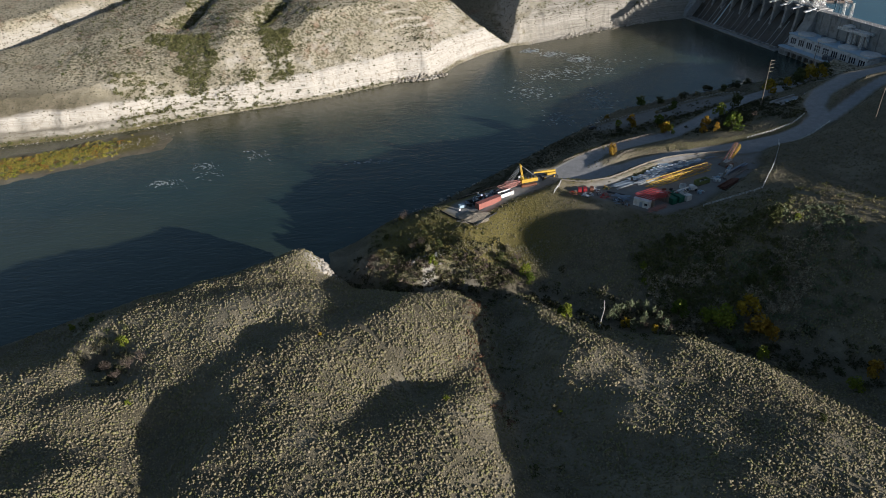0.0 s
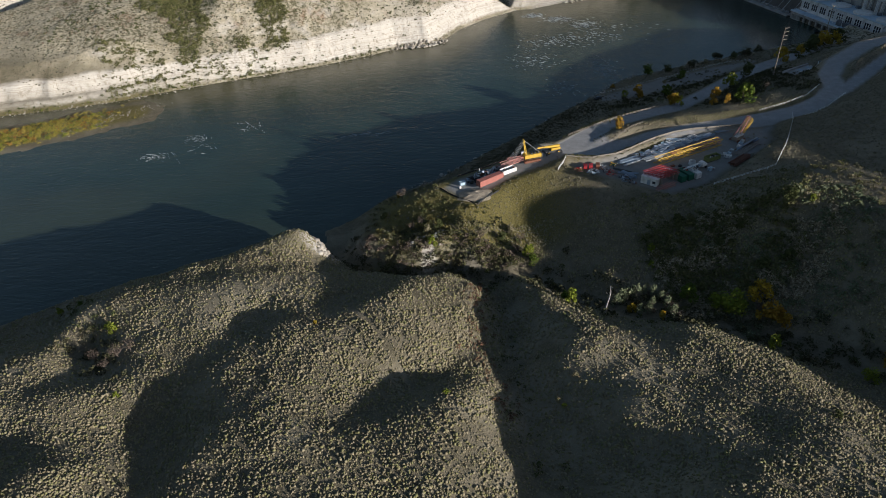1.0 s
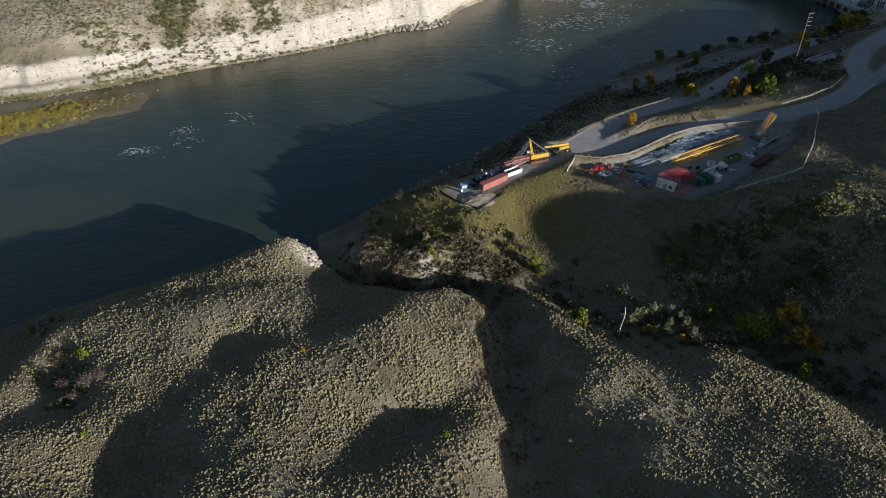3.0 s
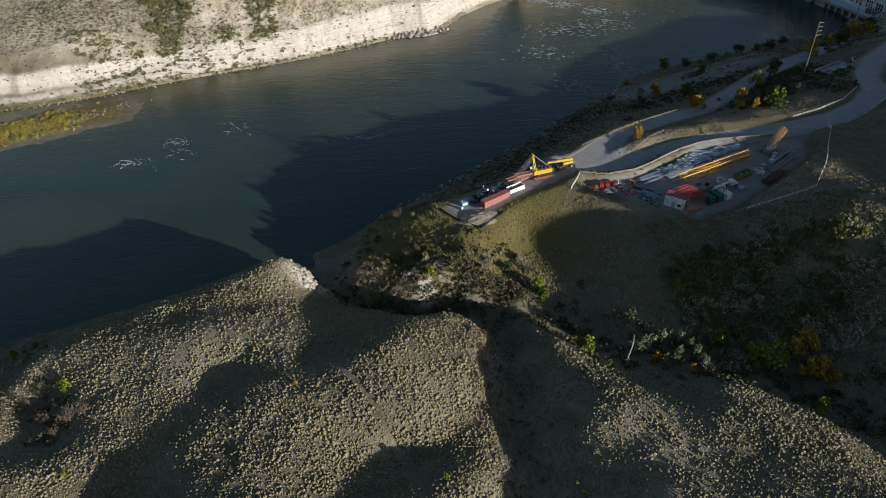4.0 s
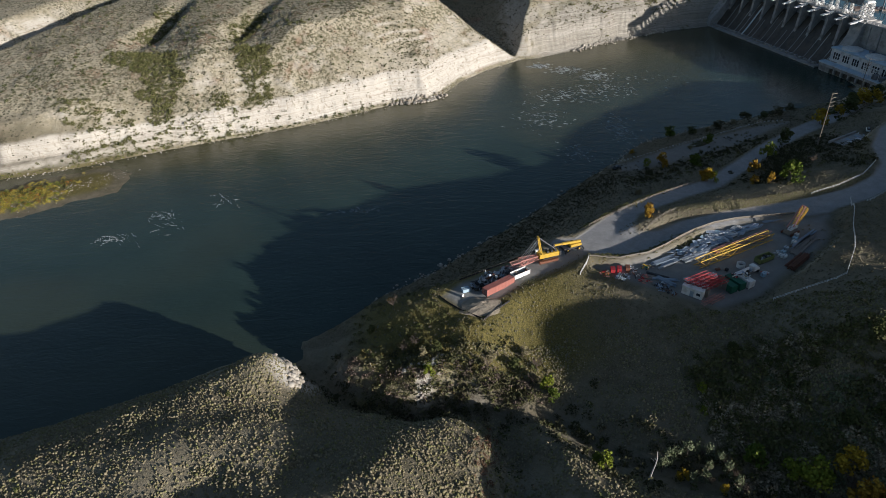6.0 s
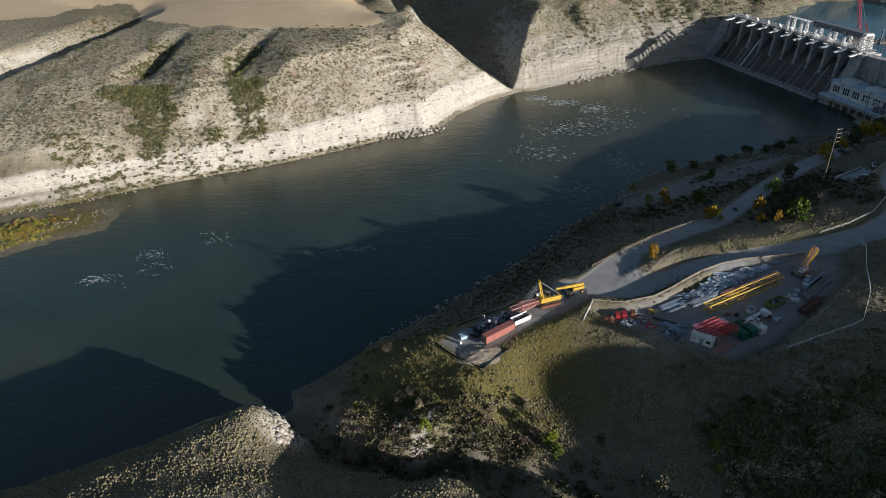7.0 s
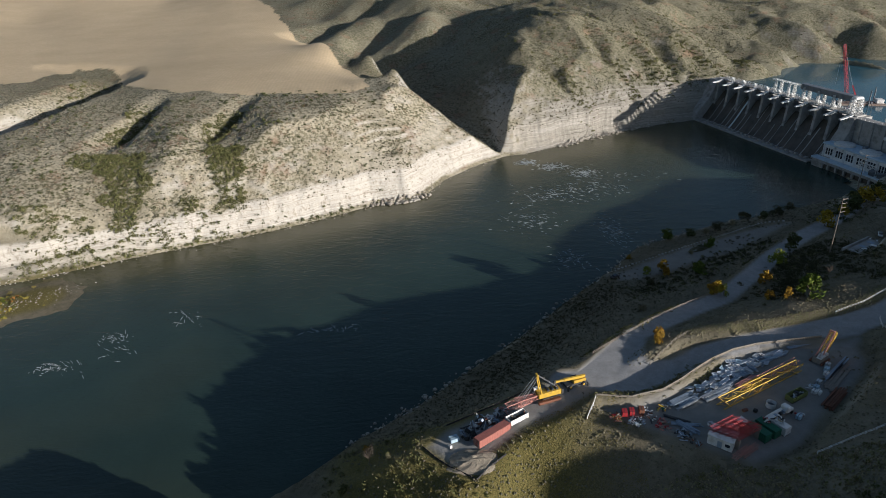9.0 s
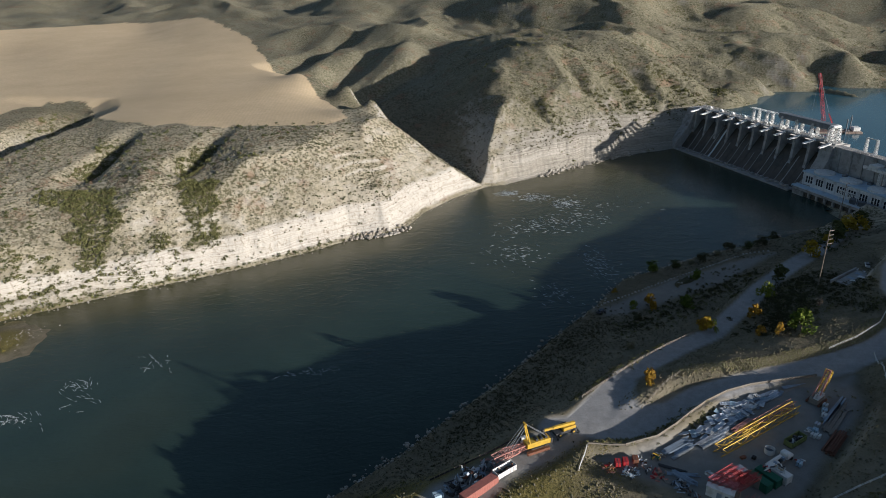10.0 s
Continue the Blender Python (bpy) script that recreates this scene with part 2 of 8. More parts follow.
# ---- the land: ridges, hollows and benches as lines of (x, y, height) ----
LANDFORMS = {
    "headland crest": [(-46.5, 219, 13.5), (-53, 214.5, 18), (-45, 212.5, 17.5), (-66, 204, 18.3), (-82, 194.5, 19), (-100, 190.5, 16.8), (-114, 188, 12.8), (-52, 192.5, 19.5), (-109, 169.5, 20)],
    "headland river slope": [(-60, 219, 11), (-76, 209, 11), (-95, 200, 11), (-115, 194.5, 9)],
    # the last three points are a crest raised to throw shade into the hollow
    "hollow and shade crest by right hill": [(36, 115, 21.5), (44, 106, 23.5), (51, 99, 25), (36, 100, 22), (62, 88, 33.5), (55, 90, 32), (66, 78, 35)],
    "shore by dam": [(301, 643, 26.5), (331, 659, 28), (318, 668, 39), (345, 682, 42)],
    "headland back slope": [(-40, 192, 17), (-77, 159.5, 23), (-95, 159.5, 19.7)],
    "central hill nose": [(-3, 181.5, 18.5), (-19, 175.5, 21.5)],
    "hollow behind hill": [(-13, 196, 8.5), (-27, 196, 11.5), (-32, 186.5, 18)],
    "middle gully floor": [(19.5, 195.5, 6), (20.5, 164, 12.2), (20.5, 147.5, 14.7), (20.8, 132.5, 16.7), (20.8, 117.5, 18.2), (22.8, 103.5, 19.7), (24.8, 87.5, 21.7)],
    "small ridge": [(27.8, 196, 9.5)],
    "right hill back": [(58.8, 149.5, 19.7), (76.8, 151.5, 18.7), (94.8, 139.5, 17.7), (104.8, 127.5, 18.2), (116.8, 111.5, 21.7)],
    "left gully floor": [(-151, 177.5, 3), (-123, 171.5, 9.5), (-105, 157.5, 13.5), (-95, 147.5, 18), (-75, 123.5, 19.3), (-69, 107.5, 21.3), (-65, 91.5, 23)],
    "left hill": [(-105.2, 117.5, 22.7), (-128.2, 159, 16), (-119.2, 149.5, 20.5), (-131.2, 129.5, 25), (-151.2, 149.5, 18), (-141.2, 109.5, 26.7), (-171.2, 129.5, 19.7)],
    "yard": [(60.8, 238.5, 25.7), (75.8, 232.5, 26.2), (84.8, 217.5, 26.5), (108.8, 235.5, 26.7), (128.8, 245.5, 26.7), (145.8, 258.5, 26.7), (81.8, 245.5, 25.7), (104.8, 257.5, 25.7), (96.8, 229.5, 26.7), (118.8, 251.5, 26.7)],
    "container pad": [(10.8, 240.5, 21.2), (23.8, 243.5, 22.2), (38.8, 250.5, 24.2), (50.8, 255.5, 25.7), (26.8, 231.5, 22.2), (34.8, 235.5, 23.2), (45.8, 239.5, 25.2)],
    "hairpin": [(55.8, 256.5, 26.2), (67.8, 251.5, 26.2), (82.8, 255.5, 26.2), (96.8, 263.5, 26.2), (112.8, 267.5, 26.2), (132.8, 269.5, 26.7), (149.8, 271.5, 27.7), (165.8, 275.5, 28.7), (178.8, 282.5, 29.2), (196.8, 297.5, 29.7)],
    "terrace": [(194.8, 310.5, 30.7), (205.8, 326.5, 30.7), (233.8, 348.5, 31.7), (258.8, 355.5, 32.7), (298.8, 369.5, 33.7)],
    "lower road": [(66, 265, 25), (79, 278, 23), (104, 295, 19.5), (122, 305, 17.5), (142, 323, 16), (163, 342, 14.5), (187, 361, 13.5), (215, 378, 12), (240, 400, 10)],
    "lower road bank": [(90.8, 271.5, 26.2), (113.8, 279.5, 26.2), (138.8, 289.5, 26), (163.8, 299.5, 26), (183.8, 314.5, 25.7)],
    "hollow by trees": [(148.8, 307.5, 20), (163.8, 321.5, 20), (176.8, 334.5, 20.5)],
    "foundation": [(189.8, 340.5, 22.2), (206.8, 350.5, 22.2), (202.8, 333.5, 22.7), (220.8, 344.5, 23.7)],
    "parking": [(91.8, 348.5, 4.7), (137.8, 368.5, 5), (184.8, 389.5, 5.2), (196.8, 389.5, 5.5), (162.8, 369.5, 5.5), (123.8, 350.5, 6), (102.8, 340.5, 6)],
    "river bank": [(10.8, 261.5, 7.5), (28.8, 276.5, 8.5), (48.8, 289.5, 10.5), (70.8, 307.5, 11), (88.8, 321.5, 10.5), (113.8, 329.5, 10.5), (138.8, 344.5, 9.5)],
    "bench east": [(141.8, 240.5, 31.7), (114.8, 213.5, 30.2), (158.8, 261.5, 30.7), (148.8, 221.5, 34.5), (173.8, 244.5, 35.5), (163.8, 204.5, 36), (198.8, 261.5, 36)],
    # invented high ground, mostly out of view, that shades the slope below the yard
    "east shade ridge": [(131, 164, 32), (139, 148, 36), (152, 126, 48), (166, 110, 50), (190, 95, 55), (225, 80, 66), (140, 105, 30), (165, 85, 36), (195, 62, 42), (230, 40, 48)],
    "east knoll": [(138, 191, 40), (150, 200, 38.5), (122, 205, 35.5)],
    # added crest out of view; its heights set the shadow over yard and road
    "unseen shade crest": [(168, 137, 53.5), (180, 149, 49), (200, 168, 50), (210, 177, 52.5), (223, 194, 52), (226, 214, 48.5), (232, 238, 44)],
    # made-up ground out of view, partly raised to shade the road bend
    "unseen bluff east": [(190, 215, 40), (240, 120, 52), (255, 190, 54), (240, 262, 43.5), (236, 284, 41.4), (255, 303, 41), (264, 314, 39.5), (320, 330, 45), (320, 250, 55), (330, 150, 58), (398, 316, 58), (440, 180, 70), (350, 420, 27), (425, 362, 38), (380, 395, 29), (460, 330, 45)],
    "behind": [(-61, 69.5, 28), (-1, 59.5, 28), (59, 59.5, 31), (-141, 59.5, 32), (-1, 0, 32), (-101, 0, 36), (99, 20, 34), (179, 20, 40), (-251, 60, 33), (-251, -60, 45), (0, -100, 40), (150, -100, 45), (-500, -100, 50), (0, -300, 60), (300, -50, 58), (300, -300, 70), (700, -300, 100), (700, 100, 95), (700, 400, 90), (-700, -300, 70), (-500, 30, 22)],
    "powerhouse bank": [(283.8, 439.5, 11), (298.8, 409.5, 14), (260.8, 431.5, 6), (244.8, 417.5, 7), (318.8, 459.5, 18), (303.8, 504.5, 24)],
    "cliff top": [(-201, 385, 16), (-179, 396, 16), (-156, 410, 16), (-133, 430, 16), (-105, 442, 16), (-73, 449, 17), (-54, 453, 18), (-34, 458, 20), (-7, 471, 24), (21, 493, 24), (46, 528, 17)],
    "cliff top west": [(-420, 335, 20), (-320, 358, 18), (-262, 380, 17), (-225, 388, 16.5), (-700, 300, 25)],
    "mid slope": [(-191, 432, 29), (-124, 443, 28), (-66, 459, 33), (-41, 470, 35), (-218, 424, 27)],
    "shoulder": [(-220, 474, 41), (-186, 491, 43), (-131, 478, 44), (-77, 500, 46), (-35, 511, 46.5)],
    "plateau rim": [(-220, 560, 49), (-167, 566, 51), (-126, 561, 51.5), (-85, 553, 51.5), (-46, 550, 51), (-19, 563, 51), (3, 544, 49.5)],
    "crease west": [(-166, 523, 44), (-163, 464, 34.5), (-152, 429, 16.5)],
    "crease east": [(-109, 524, 45), (-96, 462, 33.5), (-95, 447, 17.5)],
    "field": [(-216, 642, 50), (-270, 699, 50.5), (-179, 713, 53), (-102, 688, 53.5), (-24, 574, 52), (-363, 796, 53), (-193, 1034, 60), (-367, 1247, 62), (-412, 1041, 58), (-491, 1057, 56), (-71, 769, 54)],
    "field swale": [(-211, 719, 51), (-225, 882, 53.5), (-224, 1009, 57)],
    "ravine rims": [(-215, 508, 44), (-205, 556, 48), (-285, 538, 45), (-280, 588, 49), (-320, 518, 45), (-230, 468, 38), (-360, 540, 50), (-300, 640, 52), (-270, 620, 50.5), (-205, 620, 50)],
    "spur": [(11, 560, 49), (29, 538, 35), (51, 540, 19), (70, 545, 6)],
    "spur face": [(9, 519, 27), (-6, 495, 24), (27, 522, 17), (-23, 502, 34), (-36, 481, 27)],
    "spur back": [(-1, 644, 49.5), (-21, 717, 49.5), (-49, 751, 50.5), (-61, 853, 53), (-111, 966, 57)],
    "side valley": [(79, 540, 0.5), (74, 562, 3), (52, 600, 9), (28, 640, 16), (0, 690, 24), (-30, 745, 32), (-70, 800, 38), (-100, 870, 46)],
    "side valley west wall": [(40, 568, 22), (15, 608, 29), (-15, 656, 36), (-45, 706, 42)],
    "right hill nose": [(83, 552, 6), (81, 558, 17), (88, 570, 28), (100, 611, 44), (109, 635, 50), (102, 675, 60), (123, 708, 69), (155, 712, 72), (191, 708, 66)],
    "right hill face": [(123, 574, 25), (139, 642, 45), (174, 634, 47), (173, 596, 30), (165, 669, 58), (213, 663, 47), (217, 632, 36), (245, 638, 31), (192, 610, 12)],
    "hill tongue a": [(286, 652, 27), (282, 673, 42), (256, 697, 57), (229, 710, 64)],
    "hill tongue b": [(350, 663, 26.5), (343, 673, 39), (334, 711, 53), (307, 726, 59), (261, 724, 67)],
    "hill tongue c": [(406, 689, 26.5), (396, 709, 42), (383, 740, 56), (348, 753, 64), (311, 777, 74)],
    "hill tongue d": [(462, 688, 26.5), (466, 730, 48), (462, 773, 58), (421, 777, 65), (385, 805, 74)],
    "far ridge": [(-5, 1118, 86), (92, 788, 63), (39, 866, 71), (152, 857, 82), (282, 867, 94), (191, 891, 93), (470, 970, 84), (576, 893, 65), (569, 820, 50), (208, 831, 79)],
    "far hollow": [(58, 802, 43), (104, 994, 69), (38, 1216, 78)],
    "horizon": [(-700, 1400, 90), (-300, 1450, 97), (100, 1300, 102), (500, 1200, 108), (900, 1100, 108), (-1200, 900, 75), (-700, 700, 66), (-450, 800, 60), (-480, 600, 56), (-500, 480, 50), (1000, 700, 75), (1500, 1500, 120), (-1500, 2000, 125), (0, 2000, 125), (1400, 200, 120), (-1500, 300, 60), (800, 900, 85), (1500, 2600, 140), (-1500, 2600, 140)],
    "reservoir": [(300, 640, 21), (330, 610, 19), (360, 640, 19), (400, 600, 17), (420, 640, 18), (480, 640, 18), (350, 540, 19), (420, 540, 17), (520, 560, 18), (600, 640, 19), (700, 560, 20), (340, 480, 23), (440, 460, 25)],
    "headland": [(-98, 170.5, 22.5), (-89.4, 172.1, 23), (-89, 163.2, 22.5), (-69.5, 164, 25), (-61.6, 173.1, 25), (-50.2, 164.4, 23.5), (-78.7, 174.2, 24.5), (-73.5, 183.7, 22), (-50.3, 176.2, 23.5), (-47.2, 185.7, 21), (-61.9, 188.7, 21.5), (-46.3, 199, 17.5)],
    "bank bench": [(-42.7, 204, 15.5), (5.7, 206.6, 15), (15.6, 203.7, 14), (18.1, 206.3, 15), (-24.8, 217.1, 10.5), (-10.1, 213.6, 12.5), (11.4, 211.3, 17), (11.9, 217.9, 19.5), (22.9, 218.5, 18.5), (-14.1, 233.2, 13.5), (-12.6, 228.4, 13), (-10.7, 226.8, 14), (-4.6, 233.7, 18), (6.8, 227.2, 19)],
    "west knoll": [(-91.1, 104.7, 27.5), (-86.3, 105.9, 27), (-84, 110.9, 24), (-98.4, 119.7, 24), (-91.2, 121.1, 23), (-108.5, 137.5, 22), (-102, 129.9, 24), (-93.7, 132.9, 23.5), (-83, 127.8, 21.5), (-84, 138.5, 21.5), (-111.7, 151.5, 21)],
    "middle hill west": [(-79.3, 111, 22.5), (-59, 106.9, 25.5), (-53.2, 111, 28), (-42.9, 102.1, 28.5), (-37.2, 107.2, 30), (-49.1, 115.7, 29), (-45.7, 122.9, 28.5), (-37.4, 114.7, 29.5), (-32.8, 123.5, 27), (-61.2, 127.4, 24.5), (-56.5, 132.5, 26), (-44, 133.2, 27), (-72.2, 143.3, 22.5), (-54, 139.7, 26.5), (-46.9, 142.7, 27), (-43.7, 150, 27.5), (-39.1, 141.6, 27.5), (-32.5, 145.1, 27.5), (-79.1, 152.8, 23)],
    "middle hill north": [(-64.1, 156.8, 24.5), (-55.6, 156.8, 23), (-35.2, 155.4, 26), (-20.1, 158, 27), (-1.1, 159.4, 24), (2, 156.2, 23), (11.8, 159, 19), (-29.7, 166, 23), (-10.5, 164.2, 26), (-7.6, 165.7, 25), (-0.9, 173.3, 21), (7.4, 168.9, 19.5), (17.9, 171.1, 14), (-35, 174.1, 22.5), (4.4, 174.8, 19), (14.9, 176.9, 16), (6.6, 188.8, 13.5)],
    "middle hill south": [(-28.1, 100.3, 29.5), (-2.5, 100.9, 27.5), (7.3, 100.5, 25.5), (-23, 105.4, 29), (-17.3, 110.7, 27.5), (-8.6, 108.1, 27.5), (0.4, 113.9, 27.5), (5.5, 108.5, 26.5), (14.8, 103.7, 23), (-25.6, 116.1, 26.5), (-19.6, 121, 25), (-9.9, 114.4, 27.5), (-4.7, 122.1, 26), (3.5, 125.2, 25.5), (9, 121.6, 25), (10.9, 114.5, 24), (-29.4, 130.5, 26.5), (-24.7, 135, 25.5), (-16.2, 130.8, 23), (-13.2, 129, 23), (-7.7, 134.3, 21.5), (13.8, 130.2, 20.5), (-18.1, 143.6, 26), (-10.5, 138.3, 23.5), (-4.5, 142.7, 24.5), (2.7, 138.1, 20.5), (4.4, 145.2, 20.5), (11.1, 149.9, 18), (13.5, 141.7, 18.5), (14.7, 154, 17.5)],
    "ridge hill west": [(54.3, 112.5, 27), (34.1, 125.7, 22.5), (47.8, 117.8, 26.5), (36.4, 137.9, 24.5), (38.5, 126.8, 23.5), (42, 137.7, 25.5), (44, 133, 24.5), (49.9, 134.2, 24.5), (56.5, 126.3, 24.5), (35.5, 147.3, 22.5), (46.9, 139.2, 25.5), (56.3, 139.5, 23.5), (35.2, 156.6, 20), (31.9, 162.4, 18.5), (35, 170.7, 17.5), (28.3, 181.4, 14), (31.1, 177.3, 15.5), (30.8, 187.1, 12)],
    "ridge hill east": [(75.6, 88.5, 31), (83.6, 89.1, 30.5), (62.8, 101.5, 28.5), (63, 94.1, 30.5), (73.1, 95, 30.5), (73.8, 94.2, 30.5), (89.5, 99.7, 30), (64.6, 109.9, 27.5), (76, 109.6, 27), (80.8, 104.9, 29), (86.5, 111, 27.5), (63.2, 121.7, 25), (76.2, 119.3, 26), (89.4, 123.9, 24.5), (94.8, 114.6, 25.5), (96.5, 115.7, 25), (70.1, 137.9, 24.5), (73.7, 129.9, 24.5), (76.3, 131.9, 25), (82.7, 131.8, 24), (85.1, 126.2, 24.5), (91, 133.3, 21.5), (63.7, 138.7, 23.5), (81.5, 144.5, 20)],
    "shaded slope": [(111.1, 169.8, 24), (115, 170.1, 25), (129.5, 171.1, 35.5), (90.2, 174.7, 18), (107.3, 180.6, 26.5), (110.7, 182.6, 29), (112.2, 182.6, 30), (116.4, 185, 34.5), (77.1, 186.6, 19.5), (105.7, 193.4, 31.5), (111.2, 193.9, 33.5), (117.4, 191, 38.5), (128.9, 187.1, 39), (121.5, 225.9, 30), (124.3, 223.7, 30), (128.7, 226.4, 31), (130.5, 229.5, 33), (135.5, 230, 33.5), (139.5, 230.7, 33.5), (143.4, 231.1, 34)],
    "creek floor": [(-46, 228, 0.2), (-36, 218.5, 0.8), (-25, 208, 2), (-10, 202.5, 3), (2, 201, 4), (15, 197.5, 5), (27, 194, 6.5), (38, 187, 8), (46, 177, 9.5), (61, 168, 11.5), (84, 159, 13.5), (104, 146, 15), (118, 131, 17.5)],
    "creek bluff": [(-31, 217.5, 3.5), (-26.5, 220, 9.5), (-22, 214.5, 10.5), (-14, 209.5, 10.5), (-4.5, 206.2, 12.5), (4.5, 206.2, 13), (12, 204.5, 13), (19, 203.5, 12), (26, 202, 10.5)],
    "creek bluff foot": [(-26, 213, 2.5), (-17, 206.8, 3), (-5, 203.4, 4), (5, 202.8, 4.5), (12.5, 200.6, 5)],
    "bench behind bluff": [(-19, 222, 11.5), (-11, 219, 13), (-2, 213, 15), (7, 213, 16), (20, 209.5, 14.5), (32, 212, 13.5), (33, 224, 18), (22, 220, 18.5)],
    "yard slope": [(48.8, 204.5, 15.5), (58.8, 219.5, 21.5), (70.8, 186.5, 17.5), (78.8, 202.5, 22.5), (95.8, 199, 27), (40, 199, 9.5), (58.8, 182, 14.5), (80, 174, 16.5), (98, 163, 18.5)],
}

FAR_SHORE = [(-700, 275), (-420, 325), (-320, 352), (-258, 378), (-209, 388), (-184, 396), (-159, 407), (-132, 418), (-104, 428), (-74, 439), (-43, 454), (-16, 470),
             (8, 474), (18, 486), (29, 507), (51, 531), (77, 551), (90, 553), (122, 569), (175, 598), (202, 609), (250, 620)]
NEAR_SHORE = [(281, 512), (277, 499), (286, 460), (276, 446), (250, 433), (227, 425), (176, 414), (121, 392), (96, 364), (76, 346), (48, 318), (31, 303),
              (3, 278), (-20, 260), (-35, 246), (-44, 240), (-42, 231), (-51, 229), (-66, 228), (-88, 217), (-110, 207), (-133, 202),
              (-156, 188), (-190, 170), (-260, 140), (-400, 100), (-700, 60)]
RESERVOIR_Z = 25.0


def lattice(ix, iy, seed):
    h = (ix.astype(np.int64) * 374761393 + iy.astype(np.int64) * 668265263 + seed * 974634777) & 0x7fffffff
    h = ((h ^ (h >> 13)) * 1274126177) & 0x7fffffff
    return ((h ^ (h >> 16)) & 0xffff) / 65535.0 * 2 - 1


def grain(x, y, size, seed):
    """Smooth noise in -1..1 with bumps of about that size."""
    u, v = x / size, y / size
    iu, iv = np.floor(u), np.floor(v)
    a, b = u - iu, v - iv
    a, b = a * a * a * (a * (a * 6 - 15) + 10), b * b * b * (b * (b * 6 - 15) + 10)
    n00, n10 = lattice(iu, iv, seed), lattice(iu + 1, iv, seed)
    n01, n11 = lattice(iu, iv + 1, seed), lattice(iu + 1, iv + 1, seed)
    return (n00 * (1 - a) + n10 * a) * (1 - b) + (n01 * (1 - a) + n11 * a) * b


def fractal(x, y, size, seed, octaves=4, keep=0.5):
    out, amp, total = 0.0, 1.0, 0.0
    for k in range(octaves):
        c, s = math.cos(0.7 * k + seed), math.sin(0.7 * k + seed)
        out = out + amp * grain(x * c - y * s, x * s + y * c, size / 2 ** k, seed + 17 * k)
        total, amp = total + amp, amp * keep
    return out / total


def smooth(e0, e1, v):
    t = np.clip((v - e0) / (e1 - e0), 0, 1)
    return t * t * (3 - 2 * t)


def line_distance(x, y, pts, values=None):
    """Distance to a polyline, and the value of the nearest place on it."""
    best = np.full(np.shape(x), 1e18)
    val = np.zeros(np.shape(x))
    for k in range(len(pts) - 1):
        (ax, ay), (bx, by) = pts[k][:2], pts[k + 1][:2]
        dx, dy = bx - ax, by - ay
        t = np.clip(((x - ax) * dx + (y - ay) * dy) / (dx * dx + dy * dy), 0, 1)
        d = (x - ax - t * dx) ** 2 + (y - ay - t * dy) ** 2
        near = d < best
        best = np.where(near, d, best)
        if values is not None:
            val = np.where(near, values[k] + t * (values[k + 1] - values[k]), val)
    return np.sqrt(best), val


def inside(x, y, poly):
    odd = np.zeros(np.shape(x), bool)
    for k in range(len(poly)):
        (ax, ay), (bx, by) = poly[k - 1], poly[k]
        if ay != by:
            cross = (ay > y) != (by > y)
            odd ^= cross & (x < (bx - ax) * (y - ay) / (by - ay) + ax)
    return odd


def land_samples():
    pts = []
    for name, line in LANDFORMS.items():
        pts += line
        if any(w in name for w in ("creek", "middle gully", "tongue", "valley", "crease", "nose", "hollow", "east shade ridge")) and "far" not in name and "wall" not in name and "central" not in name:
            for a, b in zip(line, line[1:]):
                n = int(math.dist(a[:2], b[:2]) / (6 if "creek" in name else 14))
                pts += [tuple(p + (q - p) * k / (n + 1) for p, q in zip(a, b)) for k in range(1, n + 1)]
    pts = np.array(pts, float)
    keep = []
    for p in pts:
        if all((p[0] - q[0]) ** 2 + (p[1] - q[1]) ** 2 > 9 for q in keep):
            keep.append(p)
    return np.array(keep)


LAND = land_samples()


def stretch(x, y):
    """Evens out the spacing of near and far samples."""
    r = np.hypot(x - 20, y - 180)
    f = np.where(r < 200, r, 200 + 140 * np.log1p(np.maximum(r - 200, 0) / 140))
    k = f / np.maximum(r, 1e-6)
    return (x - 20) * k, (y - 180) * k


def kernel(d2):
    return np.sqrt(d2 + 16.0)


LU, LV = stretch(LAND[:, 0], LAND[:, 1])
_n = len(LAND)
_A = np.zeros((_n + 3, _n + 3))
_A[:_n, :_n] = kernel((LU[:, None] - LU) ** 2 + (LV[:, None] - LV) ** 2) - np.diag(np.where(LAND[:, 1] > 900, 1.2, np.where(LAND[:, 1] > 640, 0.7, 0.25)))
_A[:_n, _n:] = np.stack([np.ones(_n), LU / 100, LV / 100], 1)
_A[_n:, :_n] = _A[:_n, _n:].T
WEIGHTS = np.linalg.solve(_A, np.concatenate([LAND[:, 2], np.zeros(3)]))


def base_height(x, y):
    u, v = stretch(x, y)
    out = WEIGHTS[_n] + WEIGHTS[_n + 1] * u / 100 + WEIGHTS[_n + 2] * v / 100
    if u.size < 200:
        return out + kernel((u[..., None] - LU) ** 2 + (v[..., None] - LV) ** 2) @ WEIGHTS[:_n]
    for k in range(_n):
        out = out + WEIGHTS[k] * kernel((u - LU[k]) ** 2 + (v - LV[k]) ** 2)
    return out


RIVER = FAR_SHORE + NEAR_SHORE
FIELD = [(-430, 600), (-288, 644), (-283, 714), (-241, 696), (-209, 619), (-161, 581), (-126, 566), (-72, 552), (-34, 552), (-19, 566), (-30, 640), (-60, 740), (-120, 900), (-170, 1060), (-270, 1260), (-420, 1330), (-620, 1200), (-560, 800)]
